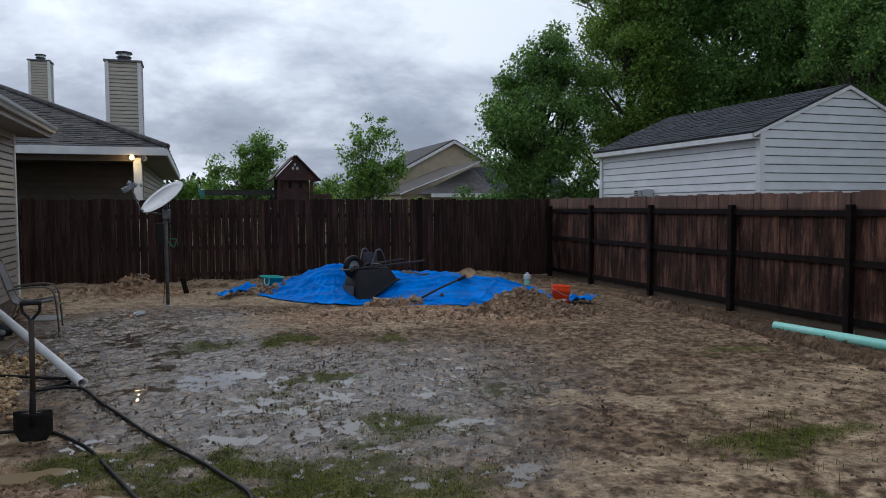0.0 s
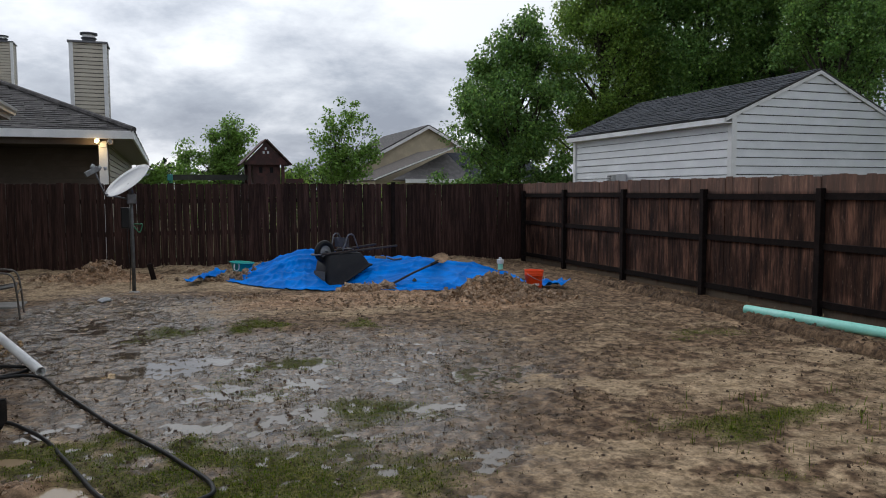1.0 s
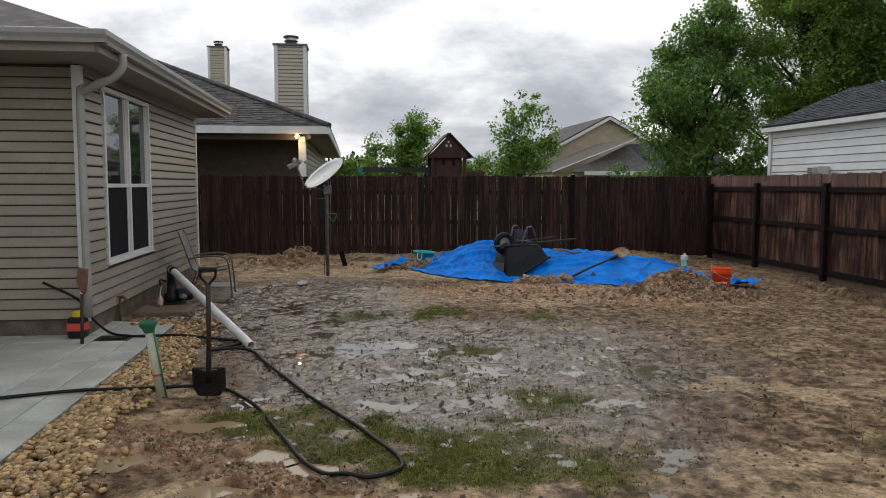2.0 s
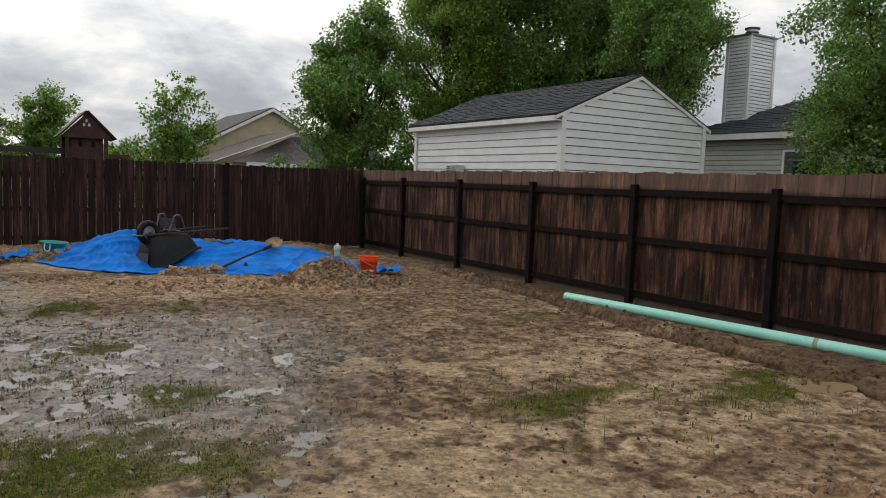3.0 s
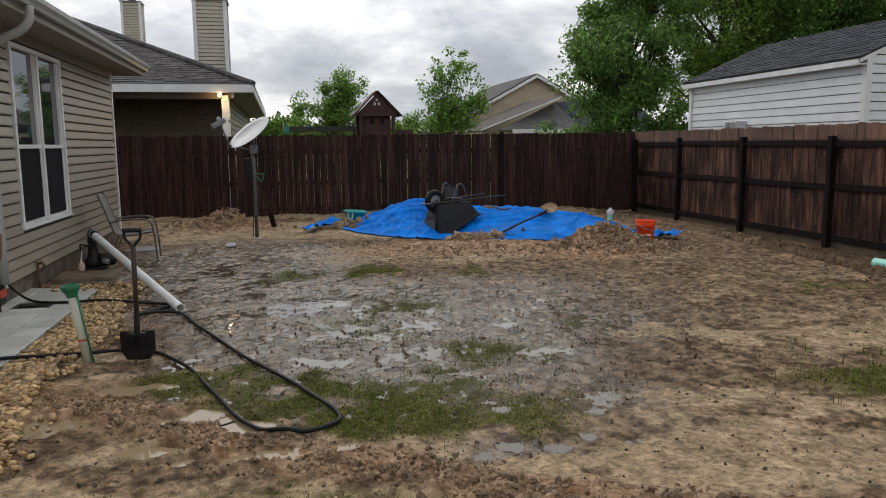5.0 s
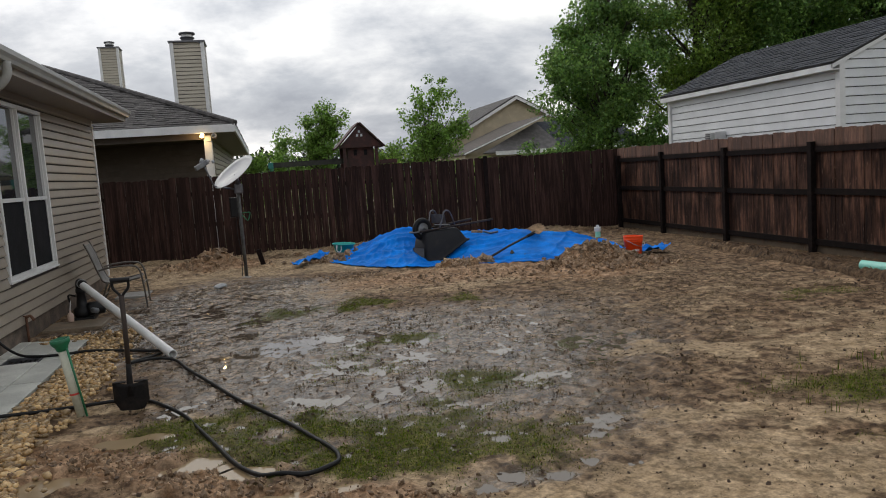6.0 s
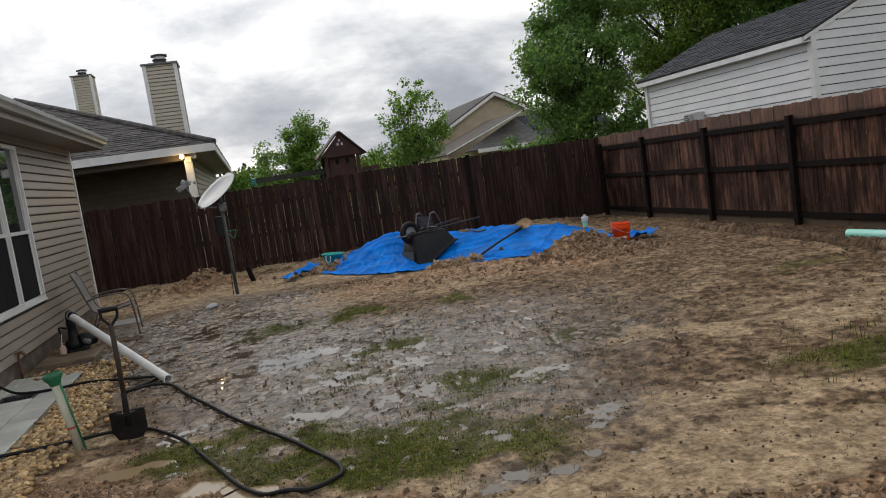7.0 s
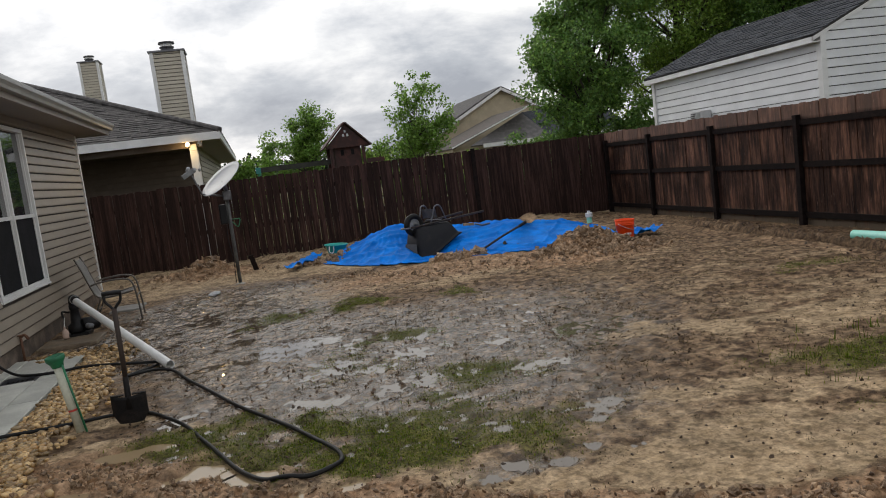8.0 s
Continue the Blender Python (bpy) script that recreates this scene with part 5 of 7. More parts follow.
part("blade", blade_geo(0.25, 0.27, 0.225), M["oldsteel"], spade, "mud-caked dark steel blade", local=True, smooth=True)
for x0 in (-0.122, 0.03):
    part("step_edge", box(x0, x0 + 0.092, -0.032, 0.0, 0.222, 0.230), M["oldsteel"], spade, local=True)
part("socket", tube([(0, -0.03, 0.12), (0, -0.02, 0.23), (0, 0, 0.36)], 0.026, 12, r_end=0.019), M["oldsteel"], spade, local=True, smooth=True)
part("shaft", tube([(0, 0, 0.34), (0, 0.005, 0.60), (0, 0, 0.88)], 0.0185, 12), M["handle"], spade, "dark wet wooden shaft", local=True, smooth=True)
part("yoke", join(tube(smooth_path([(0, 0, 0.86), (-0.02, 0, 0.895), (-0.052, 0, 0.935), (-0.058, 0, 0.99)], 5), 0.0105, 8),
                  tube(smooth_path([(0, 0, 0.86), (0.02, 0, 0.895), (0.052, 0, 0.935), (0.058, 0, 0.99)], 5), 0.0105, 8)), M["black"], spade, local=True, smooth=True)
part("grip", tube([(-0.066, 0, 0.992), (-0.03, 0, 0.996), (0.03, 0, 0.996), (0.066, 0, 0.992)], 0.018, 12), M["black"], spade, "black plastic grip", local=True, smooth=True)

# rusty shovel leaning against the house corner, and the jug below it
rusty = thing("shovel", pose(-2.80, 7.72, 0.04, -2, 8, 82), "rusty shovel leaning blade-up by the house corner", "spade")
part("shaft", tube([(0, 0, 0.0), (0, 0, 0.50)], 0.017, 10), M["handle"], rusty, local=True, smooth=True)
part("blade", blade_geo(0.21, 0.26, 0.76, 0.03), M["rust"], rusty, local=True, smooth=True)
jug = thing("fuel_can", (-2.94, 8.06, 0.04), "black can with a yellow and red cap on the patio", "can")
part("body", box(-3.03, -2.87, 7.98, 8.14, 0.04, 0.26, 0.02), M["black"], jug)
part("cap", lathe([(0.0, 0), (0.06, 0), (0.06, 0.05), (0.02, 0.06), (0, 0.06)], 14, (-2.95, 8.06, 0.262)), M["yellow"], jug, "yellow cap")
part("band", box(-3.035, -2.865, 7.975, 8.145, 0.12, 0.20, 0.004), M["red"], jug, "red printed band")

# rain gauge tube
gauge = thing("marker_tube", pose(-1.56, 5.80, -0.02, 3, -7.5, 0), "weathered white tube with a green funnel top", "tube")
part("body", pipe_open((0, 0, 0), (0, 0, 0.56), 0.034, 0.029, 20), M["tube"], gauge, local=True, smooth=True)
part("funnel", lathe([(0.028, 0.54), (0.040, 0.545), (0.045, 0.57), (0.066, 0.60), (0.068, 0.628), (0.060, 0.632), (0.055, 0.61), (0.03, 0.58)], 20), M["green"], gauge, "green plastic funnel cap", local=True, smooth=True)
part("band", lathe([(0.036, 0.20), (0.0362, 0.215)], 20), M["red"], gauge, "red tape band", local=True)
part("stake", tube([(0.045, -0.03, -0.06), (0.04, -0.035, 0.56)], 0.008, 8), M["green"], gauge, "thin green stake", local=True, smooth=True)

# white pipe and the pump that it leaves
wp_a, wp_b = Vector((-2.44, 10.08, 0.50)), Vector((-1.10, 7.42, 0.045))
wpipe = whole("drain_pipe", pipe_open(wp_a, wp_b, 0.044, 0.038, 24), M["pipe_white"], wp_b, "long white plastic pipe sloping from the pump to the mud", "pipe", smooth=False)
pump = thing("water_pump", (-2.50, 10.25, 0.045), "black water pump with hoses beside the wall", "pump")
part("base", box(-2.62, -2.36, 10.13, 10.40, 0.03, 0.075, 0.012), M["black"], pump)
part("motor", moved(lathe([(0.0, -0.02), (0.075, -0.02), (0.085, 0.0), (0.085, 0.16), (0.075, 0.18), (0.0, 0.19)], 20), pose(-2.42, 10.22, 0.17, 0, 90, 20)), M["black"], pump, smooth=True)
part("volute", lathe([(0.0, 0), (0.09, 0.0), (0.11, 0.03), (0.11, 0.10), (0.07, 0.13), (0.05, 0.30), (0.06, 0.31), (0.06, 0.36), (0, 0.36)], 20, (-2.51, 10.25, 0.075)), M["black"], pump, smooth=True)
part("elbow", tube(smooth_path([(-2.51, 10.25, 0.42), (-2.51, 10.24, 0.50), (-2.48, 10.16, 0.525), (-2.42, 10.05, 0.50)], 6), 0.052, 14), M["black"], pump, "black rubber elbow", smooth=True)
part("clamp", moved(lathe([(0.050, -0.01), (0.058, -0.01), (0.058, 0.01), (0.050, 0.01)], 18), Matrix.Translation((-2.455, 10.11, 0.512)) @ (wp_b - wp_a).to_track_quat("Z", "Y").to_matrix().to_4x4()), M["metal"], pump)
part("valve", tube([(-2.36, 10.12, 0.16), (-2.30, 10.05, 0.16)], 0.035, 12), M["hub"], pump, smooth=True)
part("handle", tube(smooth_path([(-2.56, 10.2, 0.35), (-2.62, 10.1, 0.38), (-2.60, 10.05, 0.30)], 5), 0.012, 8), M["rubber"], pump, smooth=True)
float_s = thing("float_bottle", (-2.58, 10.02, 0.04), "small pinkish plastic float bottle by the pump", "bottle")
part("body", lathe([(0, 0), (0.035, 0.0), (0.038, 0.02), (0.038, 0.08), (0.02, 0.11), (0.012, 0.115), (0.012, 0.15), (0, 0.15)], 14, (-2.60, 10.0, 0.06)), mat("pink_plastic", (0.55, 0.40, 0.33), 0.4, 0.1), float_s, smooth=True)
part("cord", tube([(-2.60, 10.0, 0.2), (-2.585, 10.02, 0.32)], 0.005, 6), M["pipe_white"], float_s)
tap = thing("hose_tap", (-2.87, 9.0, 0.0), "small brass tap pipe low on the house wall", "tap")
part("riser", tube([(-2.85, 9.15, 0.0), (-2.85, 9.15, 0.30)], 0.014, 10), M["rust"], tap, smooth=True)
part("spout", tube(smooth_path([(-2.85, 9.15, 0.29), (-2.80, 9.13, 0.31), (-2.76, 9.11, 0.26)], 5), 0.016, 10), M["rust"], tap, smooth=True)
part("wheel_handle", lathe([(0.0, 0), (0.032, 0), (0.032, 0.01), (0, 0.012)], 14, (-2.85, 9.15, 0.305)), M["rust"], tap)

# hose
hose_pts = [(-3.3, 8.1, 0.62), (-2.98, 8.18, 0.42), (-2.84, 8.2, 0.20), (-2.66, 8.14, 0.07), (-2.45, 8.02, 0.055), (-2.2, 7.98, 0.055), (-1.95, 7.98, 0.06),
            (-1.6, 7.88, 0.05), (-1.3, 7.80, 0.03), (-1.18, 7.72, 0.03), (-1.28, 7.58, 0.03), (-1.42, 7.42, 0.035), (-1.47, 7.30, 0.04), (-1.38, 7.30, 0.05), (-1.22, 7.33, 0.05), (-1.05, 7.20, 0.04),
            (-0.88, 6.72, 0.03), (-0.66, 6.18, 0.03), (-0.44, 5.65, 0.03), (-0.24, 5.20, 0.03), (-0.06, 4.85, 0.03), (0.06, 4.56, 0.03), (0.165, 4.28, 0.03), (0.185, 4.12, 0.03),
            (0.12, 4.02, 0.03), (-0.01, 3.965, 0.03), (-0.14, 3.975, 0.03), (-0.25, 4.05, 0.03), (-0.34, 4.17, 0.03), (-0.42, 4.34, 0.03), (-0.52, 4.62, 0.03), (-0.64, 4.97, 0.03),
            (-0.78, 5.35, 0.03), (-0.94, 5.67, 0.03), (-1.12, 5.90, 0.04), (-1.33, 5.96, 0.05), (-1.6, 5.92, 0.055), (-1.9, 5.89, 0.06), (-2.17, 5.87, 0.058), (-2.6, 5.75, 0.058), (-3.3, 5.5, 0.058)]
hose_pts = [(a, b, max(c - 0.008, 0.9 * H(a, b) + 0.018) if a > -1.95 else c) for a, b, c in hose_pts]
whole("garden_hose", tube(smooth_path(hose_pts, 7), 0.0140, 10), M["rubber"], (0.17, 4.2, 0.03), "thick black hose looped over the muddy grass", "hose", smooth=True)

# patio chair
chair = thing("patio_chair", pose(-2.22, 11.25, 0.0, 0, 0, 4), "grey sling patio chair with bronze tube frame", "chair")
for s in (-1, 1):
    yy = 0.27 * s
    part("side_frame", tube(smooth_path([(0.36, yy, 0.0), (0.34, yy, 0.30), (0.30, yy, 0.54), (0.18, yy, 0.605), (-0.08, yy, 0.60), (-0.22, yy, 0.57)], 6), 0.0125, 8), M["tubeframe"], chair, local=True, smooth=True)
    part("back_leg", tube(smooth_path([(-0.30, yy, 0.0), (-0.20, yy, 0.20), (-0.12, yy, 0.39)], 5), 0.0125, 8), M["tubeframe"], chair, local=True, smooth=True)
    part("seat_rail", tube(smooth_path([(0.30, yy * 0.93, 0.42), (0.05, yy * 0.93, 0.385), (-0.15, yy * 0.93, 0.40), (-0.22, yy * 0.93, 0.52), (-0.31, yy * 0.93, 0.80), (-0.37, yy * 0.93, 0.96)], 6), 0.012, 8), M["tubeframe"], chair, local=True, smooth=True)
prof = smooth_path([(0.31, 0, 0.425), (0.05, 0, 0.375), (-0.14, 0, 0.39), (-0.22, 0, 0.52), (-0.30, 0, 0.78), (-0.365, 0, 0.94)], 5)
V, F = [], []
for p in prof:
    for yy in (-0.245, -0.1, 0.1, 0.245):
        V.append((p.x, yy, p.z - (0.012 if abs(yy) < 0.2 else 0)))
for i in range(len(prof) - 1):
    for j in range(3):
        a = i * 4 + j
        F.append((a, a + 1, a + 5, a + 4))
k = len(V)
V += [(a, b, c - 0.006) for a, b, c in V]
F += [tuple(i + k for i in f[::-1]) for f in F]
part("sling", (V, F), M["sling"], chair, "grey woven sling seat and back", local=True, smooth=True)
for xx, zz in ((0.335, 0.33), (-0.2, 0.2)):
    part("cross_bar", tube([(xx, -0.27, zz), (xx, 0.27, zz)], 0.010, 8), M["tubeframe"], chair, local=True, smooth=True)

# satellite dish
dish = thing("satellite_dish", (-0.537, 13.2, 0), "grey satellite dish on a steel pole in the mud", "satellite dish")
part("pole", tube([(-0.537, 13.2, -0.1), (-0.545, 13.2, 1.58)], 0.031, 14), M["pole"], dish, "dull galvanised pole", smooth=True)
part("pole_foot", lathe([(0.09, -0.02), (0.085, 0.015), (0.05, 0.03), (0.034, 0.035)], 16, (-0.537, 13.2, 0.0)), M["concrete"], dish)
part("bracket", box(-0.60, -0.46, 13.11, 13.29, 1.46, 1.62, 0.02), M["metal_dark"], dish)
part("conduit_box", box(-0.70, -0.575, 13.14, 13.24, 1.06, 1.40, 0.02), M["black"], dish, "black cable junction box on the pole")
part("cable", tube(smooth_path([(-0.60, 13.16, 1.10), (-0.62, 13.15, 0.8), (-0.585, 13.15, 0.45), (-0.60, 13.13, 0.05)], 6), 0.007, 6), M["rubber"], dish, smooth=True)
dc = Vector((-0.55, 13.06, 1.79))
dn = Vector((-0.55, -0.37, 0.74)).normalized()
long_ax = Vector((0.81, 0, 0.58))
long_ax = (long_ax - dn * long_ax.dot(dn)).normalized()
side_ax = dn.cross(long_ax)
V, F = [], []
R, S = 7, 36
for face in (0, 1):
    for i in range(R + 1):
        for j in range(S):
            a = 2 * math.pi * j / S
            q = i / R
            V.append(dc + long_ax * (0.40 * q * math.cos(a)) + side_ax * (0.36 * q * math.sin(a)) + dn * (0.055 * q * q - 0.006 * face + (0.006 if i == R else 0)))
n_ = (R + 1) * S
for i in range(R):
    for j in range(S):
        l = (j + 1) % S
        F.append((i * S + j, i * S + l, (i + 1) * S + l, (i + 1) * S + j))
        F.append((n_ + i * S + j, n_ + (i + 1) * S + j, n_ + (i + 1) * S + l, n_ + i * S + l))
for j in range(S):
    l = (j + 1) % S
    F.append((R * S + j, R * S + l, n_ + R * S + l, n_ + R * S + j))
part("reflector", (V, F), M["dish"], dish, "oval grey reflector", smooth=True)
part("back_mount", tube([dc - dn * 0.01, Vector((-0.53, 13.2, 1.56))], 0.035, 10), M["metal_dark"], dish, smooth=True)
arm_a, arm_b = dc - long_ax * 0.40 + dn * 0.08, Vector((-1.03, 12.86, 1.96))
part("feed_arm", tube([Vector((-0.56, 13.16, 1.53)), arm_a, arm_b], 0.016, 8), M["metal_dark"], dish, smooth=True)
part("receiver", moved(box(-0.14, 0.10, -0.035, 0.035, -0.04, 0.04, 0.012), Matrix.Translation(arm_b + Vector((-0.02, 0, 0.02))) @ pose(0, 0, 0, 0, -28, 15)), M["hub"], dish, "grey receiver head")
for dx in (0.05, 0.13, -0.05):
    part("feed_horn", tube([arm_b + Vector((dx, 0, 0.05)), arm_b + Vector((dx + 0.035, 0.01, 0.10 - dx * 0.3))], 0.028, 10), M["dish"], dish, smooth=True)
clip = thing("garden_clip", (-0.45, 13.12, 1.02), "green plastic handle hung on the dish pole", "handle")
part("loop", tube(smooth_path([(-0.51, 13.15, 1.13), (-0.42, 13.12, 1.13), (-0.38, 13.12, 1.12), (-0.42, 13.12, 1.00), (-0.46, 13.12, 1.03), (-0.51, 13.15, 1.09)], 5), 0.009, 8), M["green"], clip, smooth=True)

post_s = whole("wooden_stake", moved(box(-0.045, 0.045, -0.02, 0.02, -0.1, 0.36, 0.006), pose(-0.24, 14.45, 0.02, 4, -14, 10)), M["rail"], (-0.24, 14.45, 0), "short dark leaning wooden stake in the dirt", "stake")
whole("plastic_litter", moved(rough_ball(0.075, 5, 2, (1.3, 0.8, 0.55), 0.6, 2.4), Matrix.Translation((-0.92, 12.2, 0.035))), M["litter"], (-0.92, 12.2, 0), "crumpled clear white plastic litter in the mud", "litter")

# ---- blue tarp and what lies on it ----
front = smooth_path([(0.95, 14.05, 0), (1.50, 13.05, 0), (2.10, 12.30, 0), (3.05, 11.80, 0), (4.25, 11.28, 0), (5.15, 11.35, 0), (6.05, 12.2, 0)], 36)
back = smooth_path([(1.15, 14.6, 0), (1.75, 15.15, 0), (2.55, 15.25, 0), (3.5, 15.05, 0), (4.5, 14.95, 0), (5.5, 14.6, 0), (6.40, 13.6, 0)], 36)
NV, NU = 130, len(front)


def crease(a, b, across, along, seed, sharp):
    """Long sharp folds: ridged noise drawn out along b."""
    n = vnoise(a * across + 0.6 * fbm(a, b, 1.3, 3, seed + 5), b * along, seed)
    return np.maximum(0, 1 - np.abs(2 * n - 1)) ** sharp


def tarp_z(x_, y_, u, v):
    edge = np.minimum(np.minimum(v, 1 - v), np.minimum(u, 1 - u) * 1.6)
    lift = step(0, 0.16, edge)
    r2 = ((x_ - 2.38) / 0.72) ** 2 + ((y_ - 14.2) / 0.85) ** 2
    z_ = 0.45 * np.exp(-(r2 ** 0.85))
    z_ = z_ + 0.30 * np.exp(-(((x_ - 4.55) / 0.85) ** 2 + ((y_ - 13.4) / 0.9) ** 2))
    z_ = z_ + 0.22 * np.exp(-(((x_ - 3.55) / 0.9) ** 2 + ((y_ - 14.2) / 0.7) ** 2))
    z_ = z_ + 0.12 * np.exp(-(((x_ - 5.55) / 0.5) ** 2 + ((y_ - 13.1) / 0.7) ** 2))
    z_ = z_ - 0.16 * np.exp(-(((x_ - 2.80) / 0.24) ** 2 + ((y_ - 12.85) / 0.45) ** 2))
    ang = np.arctan2(y_ - 14.2, x_ - 2.38)
    rad = np.sqrt(r2)
    ray = crease(ang, rad, 5.2, 0.22, 81, 5.0) * step(0.25, 0.7, rad) * (1 - step(1.6, 2.6, rad))
    drape = crease(y_ * 0.95 + x_ * 0.28, x_ * 0.95 - y_ * 0.28, 4.4, 0.40, 91, 5.0)
    cross_ = crease(x_ * 0.8 - y_ * 0.6, x_ * 0.6 + y_ * 0.8, 3.1, 0.45, 97, 8.0)
    tiny = crease(x_ * 0.5 + y_ * 0.87, x_ * 0.87 - y_ * 0.5, 9.0, 2.2, 103, 3.0)
    slack = fbm(x_ * 0.8, y_, 1.5, 3, 107) - 0.5
    folds = 0.030 * ray + 0.058 * drape + 0.034 * cross_ + 0.010 * tiny + 0.08 * slack
    return z_ * lift + 0.012 + folds * (0.35 + 0.65 * lift)


fr, bk = np.array([tuple(p) for p in front]), np.array([tuple(p) for p in back])
UU, VV = np.meshgrid(np.arange(NU) / (NU - 1), np.arange(NV + 1) / NV, indexing="ij")
TX = fr[:, None, 0] * (1 - VV) + bk[:, None, 0] * VV + 0.05 * (vnoise(UU * 20, VV * 3, 4) - 0.5)
TY = fr[:, None, 1] * (1 - VV) + bk[:, None, 1] * VV + 0.16 * (fbm(UU * 30, VV * 2, 1.0, 3, 5) - 0.5) * (1 - 0.7 * step(0, 0.2, np.minimum(VV, 1 - VV)))
TG = height(TX, TY)
TZ = np.maximum(TG + 0.008, tarp_z(TX, TY, UU, VV) + 0.6 * np.maximum(0, TG))
V = np.stack([TX, TY, TZ], -1).reshape(-1, 3).tolist()
F = [(i * (NV + 1) + j, (i + 1) * (NV + 1) + j, (i + 1) * (NV + 1) + j + 1, i * (NV + 1) + j + 1) for i in range(NU - 1) for j in range(NV)]
TV = np.array(V)


def on_tarp(x_, y_):
    d = (TV[:, 0] - x_) ** 2 + (TV[:, 1] - y_) ** 2
    return float(TV[np.argmin(d), 2])


tarp = thing("tarp", (3.4, 13, 0), "bright blue wrinkled tarp spread over a low mound", "tarp")
part("sheet", (V, F), M["tarp"], tarp, smooth=True)
for row in (0, NV):
    edge = [Vector(V[i * (NV + 1) + row]) + Vector((0, 0, 0.004)) for i in range(NU)]
    part("hem", tube(edge, 0.007, 6), M["tarp"], tarp, "rolled blue hem", smooth=True)


def scrap(cx, cy, lx, ly, rot, seed):
    n, mlen = 16, 10
    V = []
    for i in range(n + 1):
        for j in range(mlen + 1):
            u, v = (i / n - 0.5) * lx, (j / mlen - 0.5) * ly * (0.6 + 0.6 * float(vnoise(i * 0.4, seed, 3)))
            a = radians(rot)
            px, py = cx + u * math.cos(a) - v * math.sin(a), cy + u * math.sin(a) + v * math.cos(a)
            V.append((px, py, H(px, py) + 0.04 + 0.26 * abs(float(fbm(np.array([u * 7.0 + seed]), np.array([v * 7.0]), 1.0, 3, 7)[0]) - 0.35)))
    return V, [(i * (mlen + 1) + j, (i + 1) * (mlen + 1) + j, (i + 1) * (mlen + 1) + j + 1, i * (mlen + 1) + j + 1) for i in range(n) for j in range(mlen)]


whole("tarp_scrap", scrap(0.62, 14.2, 1.25, 0.26, 60, 3), M["tarp"], (0.62, 14.2, 0), "torn strip of blue tarp in the dirt", "tarp", smooth=True)
whole("tarp_scrap", scrap(5.74, 11.14, 1.10, 0.60, 6, 8), M["tarp"], (5.68, 11.12, 0), "crumpled blue tarp end beside the bucket", "tarp", smooth=True)

# wheelbarrow lying upside down
wb = thing("wheelbarrow", pose(2.60, 13.15, 0.555, 0, -2.5, 24), "black wheelbarrow lying upside down on the tarp", "wheelbarrow")
wheel = part("wheel", moved(lathe([(0.11, -0.035), (0.165, -0.045), (0.195, -0.032), (0.205, 0), (0.195, 0.032), (0.165, 0.045), (0.11, 0.035), (0.11, -0.035)], 28), pose(0, 0, 0.03, 90, 0, 0)), M["rubber"], wb, "black rubber tyre", local=True, smooth=True)
part("rim", moved(lathe([(0.02, -0.05), (0.03, -0.05), (0.04, -0.02), (0.10, -0.03), (0.115, -0.034), (0.115, 0.034), (0.10, 0.03), (0.04, 0.02), (0.03, 0.05), (0.02, 0.05)], 24), pose(0, 0, 0.03, 90, 0, 0)), M["hub"], wheel, "grey wheel rim", local=True, smooth=True)
part("axle", tube([(0, -0.13, 0.03), (0, 0.13, 0.03)], 0.011, 8), M["metal_dark"], wb, local=True)
for s in (-1, 1):
    part("handle", tube([(-0.14, 0.10 * s, 0.0), (0.05, 0.13 * s, 0.0), (0.7, 0.23 * s, 0.01), (1.42, 0.31 * s, 0.02)], 0.019, 10), M["handle"], wb, "wooden handle bar", local=True, smooth=True)
    part("leg", tube(smooth_path([(0.26, 0.18 * s, 0.02), (0.33, 0.20 * s, 0.18), (0.37, 0.21 * s, 0.29), (0.44, 0.215 * s, 0.31), (0.50, 0.22 * s, 0.26), (0.58, 0.22 * s, 0.03)], 6), 0.0135, 8), M["metal_dark"], wb, "bent steel leg", local=True, smooth=True)
part("brace_plate", join(box(0.38, 0.386, -0.21, 0.21, 0.08, 0.25), ), M["metal_dark"], wb, "dark steel brace between the legs", local=True)
part("cross_brace", box(0.44, 0.48, -0.225, 0.225, 0.03, 0.045), M["metal_dark"], wb, local=True)
part("front_guard", tube(smooth_path([(-0.14, -0.10, 0), (-0.24, -0.06, 0), (-0.24, 0.06, 0), (-0.14, 0.10, 0)], 5), 0.015, 8), M["metal_dark"], wb, local=True, smooth=True)
rings = [[(0.02, 0.15, -0.02), (0.62, 0.20, -0.02)], [(-0.05, 0.19, -0.05), (0.68, 0.24, -0.045)], [(-0.12, 0.25, -0.40), (0.76, 0.29, -0.17)], [(-0.16, 0.29, -0.58), (0.80, 0.31, -0.24)],
         [(-0.17, 0.30, -0.61), (0.82, 0.32, -0.255)], [(-0.205, 0.33, -0.615), (0.855, 0.35, -0.26)], [(-0.205, 0.33, -0.64), (0.855, 0.35, -0.285)], [(-0.15, 0.28, -0.60), (0.78, 0.30, -0.25)], [(-0.03, 0.18, -0.08), (0.66, 0.23, -0.07)]]
V, F = [], []
